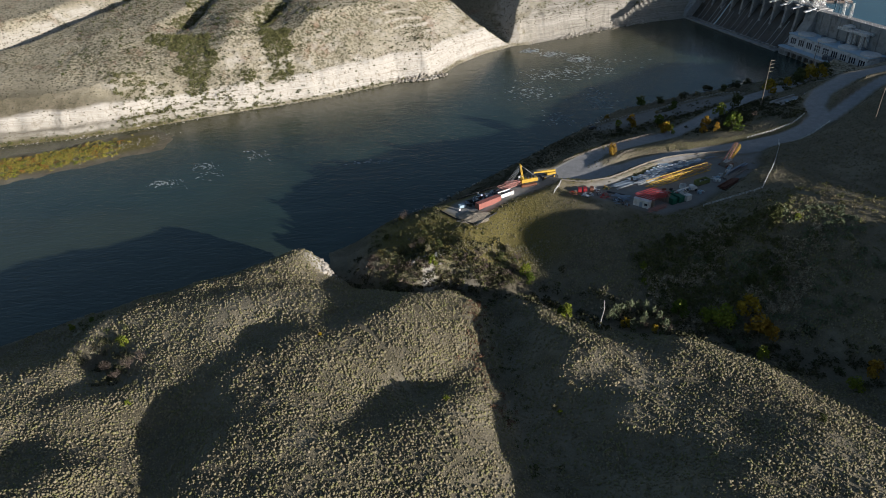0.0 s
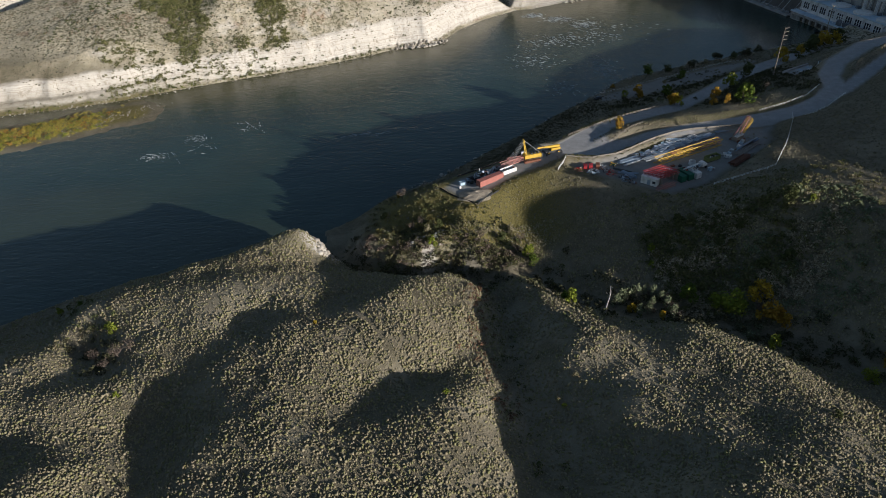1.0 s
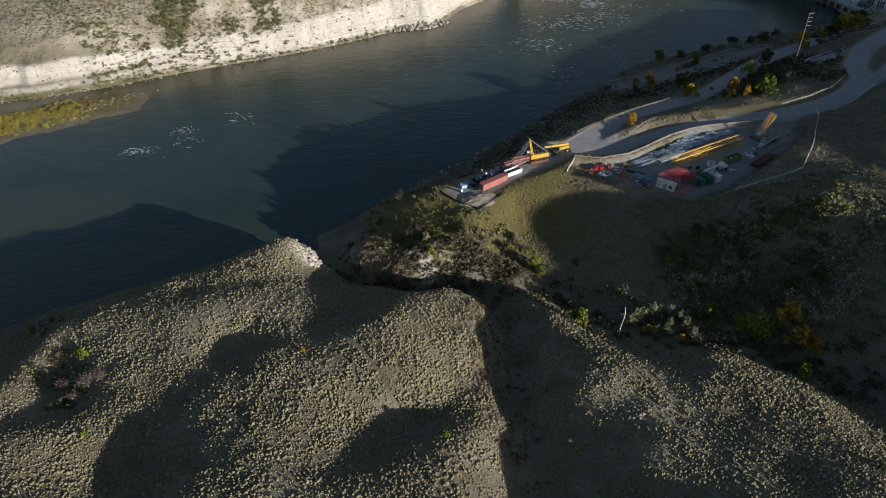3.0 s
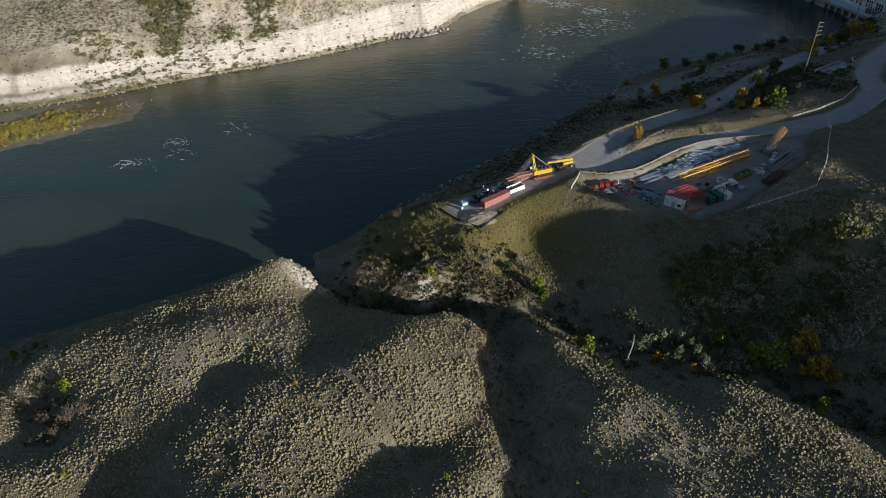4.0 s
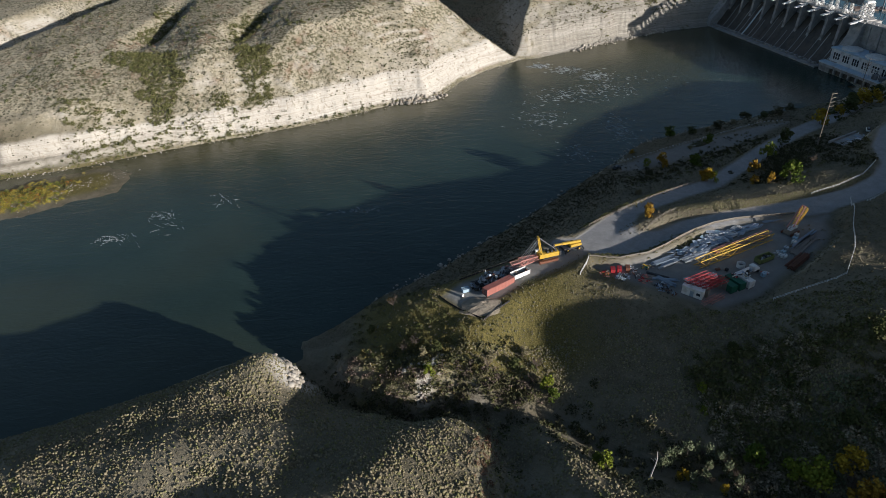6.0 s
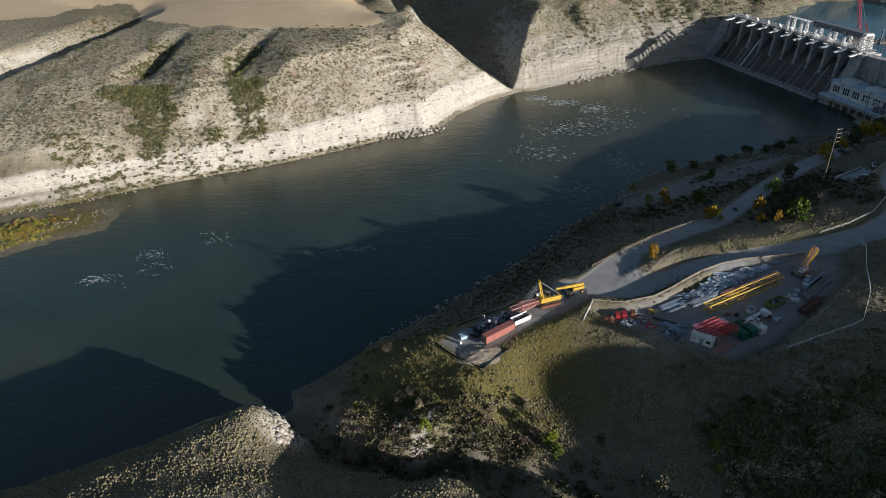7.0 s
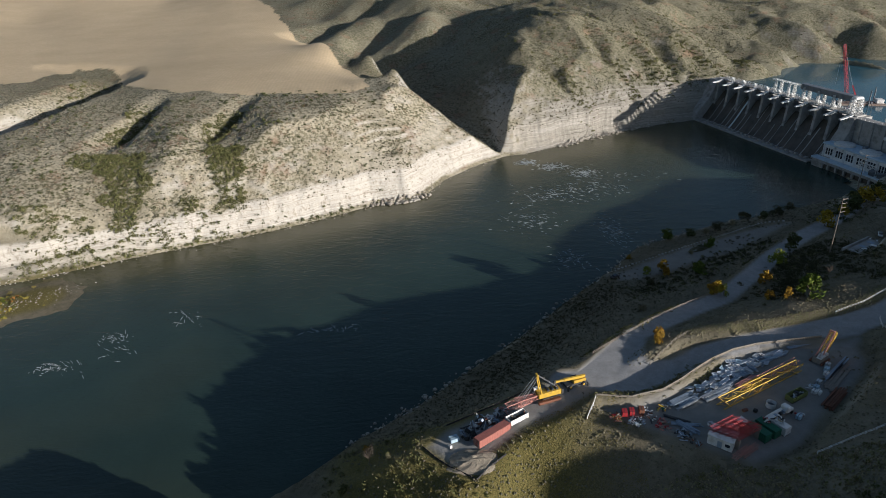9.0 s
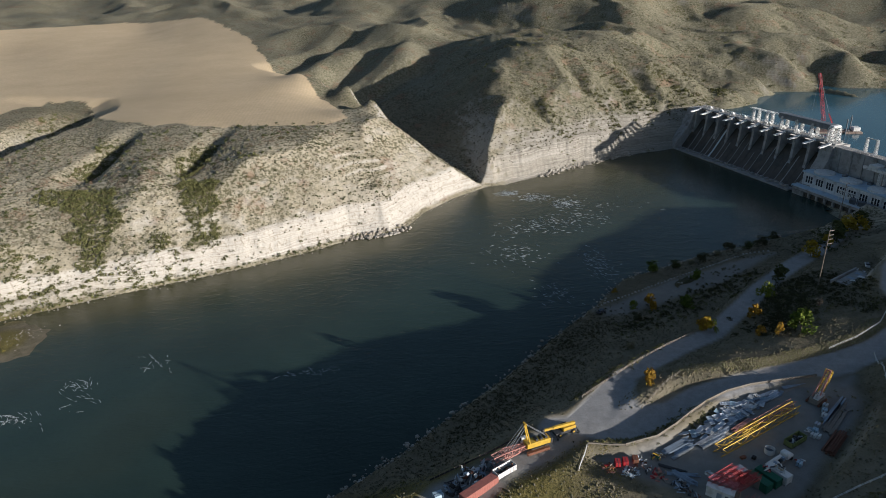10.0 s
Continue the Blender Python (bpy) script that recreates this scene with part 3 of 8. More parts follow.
UPPER_ROAD = [(50, 255.5, 25), (60, 255.5, 24.7), (72, 254.5, 24.5), (85, 257.5, 24.4), (98, 264, 24.5), (115, 268.5, 25.0), (135, 271, 25.8), (153, 274, 26.5),
              (168, 278.5, 27), (182, 286, 28), (193, 297, 28.7), (197, 311, 29.4), (208, 326, 30), (235, 347, 31), (262, 355, 32), (300, 366, 33)]
LOWER_ROAD = [(58, 258, 24.8), (67, 267, 24.2), (81, 281, 23), (107, 299, 19.6), (125, 309, 17.7), (147, 329, 16), (168, 348, 15), (192, 367, 13.8),
              (218, 385, 12), (242, 405, 9.5), (258, 424, 7.5)]
SPUR_ROAD = [(184, 287, 28.4), (196, 294, 29.4), (211, 306, 31), (232, 323, 33), (246, 333, 34), (290, 350, 37)]
BARRIER = [(56, 244.7), (66.5, 243.6), (76.4, 245.8), (83.5, 250), (90, 254.6), (97, 259), (105.6, 263), (114.3, 265), (126, 266), (137, 266.6)]
ROADS = [(UPPER_ROAD, 4.6), (LOWER_ROAD, 3.6), (SPUR_ROAD, 3.0)]
PADS = [([(58, 241), (66, 232), (80, 221.5), (89, 215.5), (104, 222), (125, 237), (145, 255), (150, 267), (132, 266.5), (112, 263), (100, 259), (86, 250), (74, 245)], 25.0),
        ([(6, 236), (12, 242), (25, 247), (40, 253), (51, 258), (57, 250.5), (46, 244), (34, 239), (28, 234.5), (22, 229.5), (18.5, 224), (12, 229)], 20.0),
        ([(94, 355), (142, 378), (190, 399), (206, 400), (192, 389), (167, 374), (129, 357), (107, 347), (98, 349)], 5.2)]


def pad_height(k, x, y):
    if k == 1:
        return 20.0 + 0.11 * np.clip((x - 10) * 0.87 + (y - 228) * 0.5, 0, 45)
    return PADS[k][1] + 0 * x


# steep-sided gullies: (x, y, depth) lines and half width
GULLIES = [([(-420, 440, 14), (-345, 462, 18), (-290, 490, 22), (-255, 545, 23), (-241, 580, 20), (-235, 614, 16), (-229, 650, 12), (-243, 684, 8), (-285, 702, 4), (-320, 720, 0)], 27),
           ([(330, 682, 2), (319, 697, 8), (314, 723, 12), (292, 748, 10), (255, 760, 5)], 30),
           ([(372, 678, 7), (374, 712, 14), (345, 738, 15), (310, 760, 12), (270, 790, 6)], 36),
           ([(434, 700, 8), (436, 742, 16), (405, 768, 16), (362, 793, 12), (320, 830, 6)], 38),
           ([(510, 720, 10), (515, 780, 18), (480, 815, 16), (420, 850, 10)], 40),
           ([(110, 655, 0), (128, 625, 4), (140, 600, 6), (146, 582, 5)], 13),
           ([(168, 700, 4), (173, 680, 8), (176, 660, 9), (182, 634, 8), (188, 618, 5)], 14),
           ([(222, 705, 4), (228, 690, 8), (236, 660, 10), (238, 642, 8)], 15),
           ([(-164, 566, 2), (-167, 535, 7), (-171, 512, 7), (-177, 484, 2)], 13),
           ([(-102, 550, 2), (-108, 524, 6), (-116, 500, 6), (-114, 484, 1)], 12),
           ([(-30, 745, 10), (-5, 775, 9), (35, 800, 7), (80, 815, 3)], 26),
           ([(-70, 800, 9), (-35, 840, 9), (20, 880, 6), (70, 910, 2)], 30),
           ([(-100, 870, 8), (-60, 920, 9), (0, 980, 6), (60, 1020, 2)], 34)]


def cliff_top(x, y):
    return 13.6 + 3.0 * smooth(-110, -20, x) + 1.6 * fractal(x, y, 50, 45, 2) + 1.3 * fractal(x, y, 9, 49, 2)


def ledges(x, y, z):
    """Benches and short risers where harder layers stand out of the slope."""
    t = z / 4.3 + 0.9 * fractal(x, y, 90, 53, 3) + 0.2 * fractal(x, y, 11, 55, 2)
    f = t - np.floor(t)
    hard = smooth(-0.25, 0.45, fractal(x, y, 60, 57, 3) + 0.35 * smooth(-60, 0, x))
    return hard * (smooth(0.62, 0.9, f) - f) * (0.8 + 0.5 * smooth(-60, 10, x))


def far_cliff(x, y, d):
    """Height of the cut along the far shore: a beach, a talus of broken ground, then ledges of pale rock."""
    west = smooth(-110, -190, x)
    e = d + 1.7 * fractal(x, y, 13, 43, 4, 0.6)
    talus = 1.4 + np.clip(e - 3, 0, 7) * (1.9 - 1.15 * west)
    c = talus + np.maximum(e - 10, 0) * 4.5
    top = cliff_top(x, y)
    c = np.where(c > top, top + (c - top) * 0.17, c)
    c = c + 0.7 * (c < top) * np.sin(c * 1.9 + 0.9 * fractal(x, y, 40, 44, 2))
    return np.where(e < 3, 0.15 + e * 0.42, c)


def height(x, y, with_cut=False):
    x, y = np.asarray(x, float), np.asarray(y, float)
    z = base_height(x, y)
    near = smooth(320, 240, y) * smooth(260, 180, np.abs(x))
    far = smooth(760, 900, y)
    side = smooth(395, 430, y)
    # erosion: gentle lumps near by, rills on the far slopes, folded hills far off
    z = z + near * (0.55 * fractal(x, y, 17, 3) + 0.22 * fractal(x, y, 4.2, 5, 3))
    # long spurs that run down towards the sun
    p, q = x * 0.66 - y * 0.75, x * 0.75 + y * 0.66
    fold = 1 - np.abs(fractal(p * 0.45 + 30 * fractal(x, y, 220, 23, 2), q, 120, 21, 3, 0.45)) * 2.6
    open_field = smooth(70, 10, np.where(inside(x, y, FIELD), 0, line_distance(x, y, FIELD + FIELD[:1])[0]))
    z = z + side * (1 - far) * (1 - open_field) * (1.1 * fractal(x, y, 26, 9) + 0.5 * fractal(x * 1.6, y * 0.7, 8, 11, 3))
    slope_part = side * smooth(690, 640, y) * smooth(49, 45, z) * smooth(6, 12, z)
    z = z + slope_part * ledges(x, y, z)
    spur = 1 - np.abs(fractal(p * 0.35 + 18 * fractal(x, y, 150, 25, 2), q, 62, 27, 2, 0.4)) * 2.4
    z = z + smooth(110, 190, x) * smooth(615, 690, y) * (1 - far) * (9 * spur - 3.5)
    z = z + far * (1 - open_field) * (17 * fold - 7 + 2.0 * fractal(x, y, 45, 31))
    rill = 1 - np.abs(fractal(p * 0.4 + 9 * fractal(x, y, 70, 33, 2), q, 30, 35, 3, 0.5)) * 2.2
    z = z + smooth(560, 600, y) * smooth(70, 110, x) * smooth(1300, 900, y) * (3.4 * rill - 1.7) * smooth(26, 36, z)
    for pts, half in GULLIES:
        dist, depth = line_distance(x, y, pts, [g[2] for g in pts])
        dist = dist + 0.14 * half * fractal(x, y, 24, 47, 3)
        k = np.clip(1 - dist / half, 0, 1)
        z = z - depth * (k * k * (3 - 2 * k) * 0.6 + 0.4 * k)
    # the cut of the river
    d_far, _ = line_distance(x, y, FAR_SHORE)
    d_near, _ = line_distance(x, y, NEAR_SHORE)
    wet = inside(x, y, RIVER)
    d = np.minimum(d_far, d_near) + 0.9 * fractal(x, y, 9, 41, 3)
    cliff = far_cliff(x, y, d)
    cut = np.where((d_far < d_near) & ~wet, z - cliff, -9.0)
    bank = np.where(d < 2, 0.1 + d * 0.5, 1.1 + (d - 2) * (1.35 + 1.3 * smooth(28, 14, np.hypot(x + 42, y - 218))))
    is_far = d_far < d_near
    dry = np.where(is_far, np.minimum(z, np.maximum(cliff, 0.2)), np.minimum(z, np.maximum(bank, 0.15)))
    dry = np.where(np.minimum(d_far, d_near) < 60, np.maximum(dry, 0.15), dry)
    z = np.where(wet, -0.15 - np.minimum(d * 0.3, 4), dry)
    # footing of the dam and the powerhouse
    s, u = (x - 252) * 0.2404 - (y - 621) * 0.9707, (x - 252) * 0.9707 + (y - 621) * 0.2404
    z = np.where((s > -1) & (s < 130) & (u > -4) & (u < 28), np.minimum(z, -2 + 0.35 * np.maximum(u - 5, 0)), z)
    z = np.where((s >= 124) & (s < 205) & (u > -9) & (u < 24), np.minimum(z, 0.5), z)
    # roads and level yards
    for pts, half in ROADS:
        dist, lvl = line_distance(x, y, pts, [p[2] for p in pts])
        k = smooth(half + 5.5, half + 0.8, dist)
        z = z * (1 - k) + lvl * k
    for k, (poly, lvl) in enumerate(PADS):
        dist, _ = line_distance(x, y, poly + poly[:1])
        dist = np.where(inside(x, y, poly), -dist, dist)
        m = smooth(6, 0.5, dist)
        z = z * (1 - m) + pad_height(k, x, y) * m
    # the bank that carries the barrier between road and yard
    z = z + 1.5 * smooth(3.0, 0.8, line_distance(x, y, BARRIER)[0])
    # island of willows by the far shore
    di, _ = line_distance(x, y, [(-280, 335), (-238, 342), (-205, 358), (-172, 375)])
    z = np.maximum(z, np.where(wet, 0.95 - 0.05 * di + 0.25 * fractal(x, y, 7, 51), -99))
    return (z, cut) if with_cut else z


def steps(stops):
    """Grid lines: (from, to, spacing) runs, joined."""
    out = []
    for a, b, s0, s1 in stops:
        p = a
        while p < b - 1e-6:
            out.append(p)
            p += s0 + (s1 - s0) * (p - a) / (b - a)
    out.append(stops[-1][1])
    return np.array(out)


GX = steps([(-1600, -420, 60, 8), (-420, -180, 4.0, 1.6), (-180, 170, 1.15, 1.15), (170, 520, 1.3, 3.5), (520, 1600, 6, 70)])
GY = steps([(-400, 60, 50, 4), (60, 290, 1.1, 1.1), (290, 390, 1.8, 1.8), (390, 560, 1.15, 1.3), (560, 900, 1.6, 4), (900, 1500, 4, 12), (1500, 2800, 25, 90)])


def build_ground():
    xx, yy = np.meshgrid(GX, GY)
    zz, cut = height(xx, yy, True)
    nx, ny = len(GX), len(GY)
    co = np.stack([xx, yy, zz], -1).reshape(-1, 3)
    idx = np.arange(nx * ny).reshape(ny, nx)
    quads = np.stack([idx[:-1, :-1], idx[:-1, 1:], idx[1:, 1:], idx[1:, :-1]], -1).reshape(-1, 4)
    me = bpy.data.meshes.new("ground")
    me.vertices.add(len(co))
    me.vertices.foreach_set("co", co.ravel())
    me.loops.add(quads.size)
    me.loops.foreach_set("vertex_index", quads.ravel())
    me.polygons.add(len(quads))
    me.polygons.foreach_set("loop_start", np.arange(0, quads.size, 4))
    me.polygons.foreach_set("loop_total", np.full(len(quads), 4))
    me.polygons.foreach_set("use_smooth", np.ones(len(quads), bool))
    me.update(calc_edges=True)
    return me, xx, yy, zz, cut


# ---- builders ----
def mesh_from(name, bm, mats):
    me = bpy.data.meshes.new(name)
    bm.to_mesh(me)
    bm.free()
    for mt in (mats if isinstance(mats, (list, tuple)) else [mats]):
        me.materials.append(mt)
    return me


def part(name, bm, mat, parent, label=""):
    ob = new(name, mesh_from(name, bm, mat))
    ob.parent = parent
    return tagged(ob, label) if label else ob


def empty(name, m=None):
    ob = new(name)
    if m is not None:
        ob.matrix_basis = m
    return ob


def add_box(bm, lo, hi, m=None, bevel=0.0):
    vs = [bm.verts.new((x, y, z)) for z in (lo[2], hi[2]) for y in (lo[1], hi[1]) for x in (lo[0], hi[0])]
    fs = [bm.faces.new([vs[i] for i in f]) for f in ((0, 2, 3, 1), (4, 5, 7, 6), (0, 1, 5, 4), (1, 3, 7, 5), (3, 2, 6, 7), (2, 0, 4, 6))]
    if bevel:
        es = list({e for f in fs for e in f.edges})
        r = bmesh.ops.bevel(bm, geom=es, offset=bevel, segments=1, affect='EDGES')
        vs = list({v for v in vs if v.is_valid} | {v for v in r["verts"]})
    if m is not None:
        bmesh.ops.transform(bm, matrix=m, verts=vs)
    return vs


def add_bar(bm, a, b, w, h=None):
    """A straight square bar from a to b."""
    a, b = Vector(a), Vector(b)
    h = h or w
    d = b - a
    m = Matrix.Translation(a) @ d.to_track_quat('Z', 'Y').to_matrix().to_4x4()
    return add_box(bm, (-w / 2, -h / 2, 0), (w / 2, h / 2, d.length), m)


def add_tube(bm, a, b, r0, r1=None, n=8, caps=True):
    a, b = Vector(a), Vector(b)
    r1 = r0 if r1 is None else r1
    q = (b - a).to_track_quat('Z', 'Y')
    rings = []
    for c, r in ((a, r0), (b, r1)):
        rings.append([bm.verts.new(c + q @ Vector((r * math.cos(6.28319 * k / n), r * math.sin(6.28319 * k / n), 0))) for k in range(n)])
    for k in range(n):
        bm.faces.new((rings[0][k], rings[0][(k + 1) % n], rings[1][(k + 1) % n], rings[1][k]))
    if caps:
        bm.faces.new(rings[0][::-1])
        bm.faces.new(rings[1])


# ---- ground and water ----
GROUND_ME, XX, YY, ZZ, CUT = build_ground()
GROUND_ME.materials.append(SOIL)


def surface(x, y):
    """Height of the ground's mesh at a place."""
    x, y = np.asarray(x, float), np.asarray(y, float)
    i = np.clip(np.searchsorted(GX, x) - 1, 0, len(GX) - 2)
    j = np.clip(np.searchsorted(GY, y) - 1, 0, len(GY) - 2)
    a = np.clip((x - GX[i]) / (GX[i + 1] - GX[i]), 0, 1)
    b = np.clip((y - GY[j]) / (GY[j + 1] - GY[j]), 0, 1)
    return (ZZ[j, i] * (1 - a) + ZZ[j, i + 1] * a) * (1 - b) + (ZZ[j + 1, i] * (1 - a) + ZZ[j + 1, i + 1] * a) * b


def ground_z(x, y):
    return float(surface(x, y))


def ground_masks():
    gy, gx = np.gradient(ZZ, GY, GX)
    slope = np.hypot(gx, gy)
    d_far, _ = line_distance(XX, YY, FAR_SHORE)
    wob = fractal(XX, YY, 22, 61)
    rock = smooth(-0.4, 0.8, CUT) * smooth(0.9, 2.0, ZZ) * smooth(2.2, 0.6, ZZ - cliff_top(XX, YY)) * (YY < 600) * (XX < 75) * (1 - 0.6 * smooth(-110, -190, XX) * smooth(8, 5, ZZ + 3 * wob))
    east = smooth(-60, 10, XX) * (YY < 680)
    rock = np.maximum(rock, east * smooth(0.5, 0.8, slope + 0.35 * wob) * smooth(36, 24, ZZ + 7 * wob) * smooth(60, 40, d_far) * (0.42 + 0.4 * smooth(75, 95, XX)))
    rock = np.maximum(rock, smooth(1.0, 1.4, slope) * np.where(YY < 300, 0.25, 0.75))
    rock = np.maximum(rock, smooth(0.75, 1.15, slope) * smooth(400, 420, YY) * smooth(690, 640, YY) * 0.8)
    rock = np.maximum(rock, smooth(85, 100, XX) * (YY > 540) * (YY < 645) * smooth(26, 15, ZZ + 6 * wob) * smooth(55, 38, d_far) * 0.9)
    tip = np.minimum(np.hypot(XX + 41, YY - 212) * 0.75, np.hypot(XX + 1, YY - 205) * 2.0)
    rock = np.maximum(rock, smooth(7, 3.5, tip + 1.5 * wob) * smooth(0.25, 0.6, slope))
    shale = smooth(75, 95, XX) * smooth(520, 545, YY)
    field = inside(XX + 5 * wob, YY + 5 * wob, FIELD).astype(float)
    gravel = np.zeros_like(XX)
    for pts, half in ROADS:
        gravel = np.maximum(gravel, smooth(half + 0.9, half - 0.4, line_distance(XX, YY, pts)[0] + 0.6 * wob))
    for k, (poly, _) in enumerate(PADS):
        dist = line_distance(XX, YY, poly + poly[:1])[0]
        gravel = np.maximum(gravel, (0.62, 0.85, 0.55)[k] * smooth(1.5, -2.5, np.where(inside(XX, YY, poly), -dist, dist) + 3.0 * wob))
    apron = [(55, 259.5), (72, 274), (83, 277), (79, 270), (77.5, 262.5), (86, 263), (74, 248), (63, 247.5), (55.7, 251)]
    gravel = np.maximum(gravel, smooth(1.0, -1.0, np.where(inside(XX, YY, apron), -1, 1) * line_distance(XX, YY, apron + apron[:1])[0]))
    lush = smooth(260, 244, YY) * smooth(200, 208, YY) * smooth(60, 40, XX) * smooth(-30, -15, XX)
    lush = np.maximum(lush, smooth(15, 8, line_distance(XX, YY, [(-280, 335), (-238, 342), (-205, 358), (-172, 375)])[0]))
    lush = np.maximum(lush, 0.6 * smooth(10, 4, d_far) * smooth(2.2, 1.2, ZZ))
    bare = smooth(0.1, 0.5, wob + 0.5 * fractal(XX, YY, 70, 67)) * 0.22
    bare = np.maximum(bare, smooth(400, 420, YY) * smooth(700, 560, YY) * (0.85 + 0.4 * wob))
    bare = np.maximum(bare, smooth(680, 760, YY) * (0.6 + 0.5 * wob))
    bare *= 1 - 0.6 * smooth(90, 130, XX) * smooth(545, 575, YY)
    swale = smooth(26, 8, line_distance(XX, YY, [(-205, 690), (-214, 760), (-225, 882), (-224, 1009), (-260, 1130)])[0] + 8 * wob)
    field *= 1 - 0.08 * swale
    bank = inside(XX, YY, [(-45, 236), (0, 236), (30, 262), (80, 285), (130, 325), (200, 380), (260, 440), (100, 360), (0, 285)])
    bare = np.where(bank, bare * 0.25, bare)
    bare *= 1 - smooth(-34, -26, XX) * smooth(42, 34, XX) * smooth(194, 199, YY) * smooth(236, 230, YY)
    beach = line_distance(XX, YY, [(36, 305), (48, 318), (60, 331), (74, 347)])[0]
    bare = np.maximum(bare, 0.75 * smooth(6, 2.5, beach + 2 * wob))
    for name, v in (("rock", rock), ("field", field), ("gravel", gravel), ("lush", lush), ("bare", bare), ("shale", shale), ("far", smooth(395, 430, YY)), ("hill", np.maximum(smooth(640, 720, YY), smooth(85, 120, XX) * smooth(540, 580, YY)) * (0.85 + 0.3 * wob))):
        at = GROUND_ME.attributes.new(name, 'FLOAT', 'POINT')
        at.data.foreach_set("value", np.clip(v, 0, 1).astype(np.float32).ravel())


ground_masks()
ground = tagged(new("ground", GROUND_ME), "dry grassy river canyon hills with pale cliffs and ploughed field", "ground", kind="structure")


def water_sheet(name, poly, z, mat, label):
    bm = bmesh.new()
    bm.faces.new([bm.verts.new((x, y, z)) for x, y in poly])
    bmesh.ops.triangulate(bm, faces=bm.faces[:])
    ob = new(name, mesh_from(name, bm, mat))
    return tagged(ob, label, "water", kind="structure")


def river_sheet(name, poly, z, mat, label):
    """Open water as a grid whose points know how shallow the river is."""
    xs, ys = np.arange(-900, 300, 6.0), np.arange(20, 660, 6.0)
    xx, yy = np.meshgrid(xs, ys)
    idx = np.arange(xx.size).reshape(xx.shape)
    quads = np.stack([idx[:-1, :-1], idx[:-1, 1:], idx[1:, 1:], idx[1:, :-1]], -1).reshape(-1, 4)
    mid = np.stack([xx.ravel()[quads].mean(1), yy.ravel()[quads].mean(1)])
    quads = quads[inside(mid[0], mid[1], poly)]
    used, inv = np.unique(quads, return_inverse=True)
    px, py = xx.ravel()[used], yy.ravel()[used]
    me = bpy.data.meshes.new(name)
    me.from_pydata(np.stack([px, py, np.full(px.shape, z)], 1).tolist(), [], inv.reshape(-1, 4).tolist())
    d = line_distance(px, py, FAR_SHORE)[0] + 10 * fractal(px, py, 60, 91, 3)
    shoal = 0.9 * smooth(42, 2, d) + 0.35 * smooth(120, 20, d) + 0.3 * smooth(0.1, 0.5, fractal(px, py, 90, 93, 3))
    at = me.attributes.new("shoal", 'FLOAT', 'POINT')
    at.data.foreach_set("value", np.clip(shoal, 0, 1).astype(np.float32))
    me.materials.append(mat)
    return tagged(new(name, me), label, "water", kind="structure")


river_sheet("water_river", [(-900, 20), (-100, 120), (60, 225), (120, 335), (270, 420), (290, 520), (262, 640), (150, 640), (40, 590), (-40, 520), (-420, 420), (-900, 330)], 0.0, RIVER_WATER,
            "dark green river with ripples and small rapids")
water_sheet("water_reservoir", [(274, 640), (303, 530), (330, 430), (700, 430), (900, 700), (500, 860), (380, 800), (285, 690)], RESERVOIR_Z, LAKE_WATER,
            "calm blue reservoir water behind the dam")


# ---- the dam: local axes s along the crest, u upstream, z up ----
DAM = Matrix(((0.2404, 0.9707, 0, 252), (-0.9707, 0.2404, 0, 621), (0, 0, 1, 0), (0, 0, 0, 1)))
RED_STEEL = plain("red_painted_steel", (0.42, 0.035, 0.05), 0.25, 1.5, 0.5, dirt=(0.2, 0.05, 0.04))
GREY_STEEL = plain("grey_painted_steel", (0.2, 0.215, 0.235), 0.15, 0.5, 0.5, 0.2, dirt=(0.14, 0.14, 0.14))
PALE_STEEL = plain("pale_painted_steel", (0.74, 0.74, 0.72), 0.12, 1.5, 0.5, 0.1, dirt=(0.42, 0.38, 0.33))
ROOF_BLUE = plain("pale_blue_roofing", (0.5, 0.62, 0.72), 0.12, 0.3, 0.6, dirt=(0.38, 0.45, 0.51))
WINDOW_GLASS = plain("dark_window_glass", (0.03, 0.035, 0.045), 0.3, 0.4, 0.12, spec=0.6)
FOAM = plain("white_water", (0.62, 0.68, 0.7), 0.2, 1.2, 0.5, bump=0.1)
WALL_PALE = plain("pale_rendered_wall", (0.66, 0.66, 0.65), 0.15, 0.4, 0.8, dirt=(0.3, 0.29, 0.27))


def ogee(u):
    """Height of the spillway's face at u metres upstream of its toe."""
    t = min(max(u / 19.0, 0), 1)
    return 0.6 + 23.4 * (t * t * (3 - 2 * t) * 0.35 + 0.65 * t)


def extrude_profile(bm, prof, s0, s1):
    """A solid from a closed (u, z) outline between two places along the crest."""
    a = [bm.verts.new((s0, p[0], p[1])) for p in prof]
    b = [bm.verts.new((s1, p[0], p[1])) for p in prof]
    n = len(prof)
    for k in range(n):
        bm.faces.new((a[k], b[k], b[(k + 1) % n], a[(k + 1) % n]))
    bm.faces.new(a)
    bm.faces.new(b[::-1])
    bmesh.ops.recalc_face_normals(bm, faces=bm.faces[:])


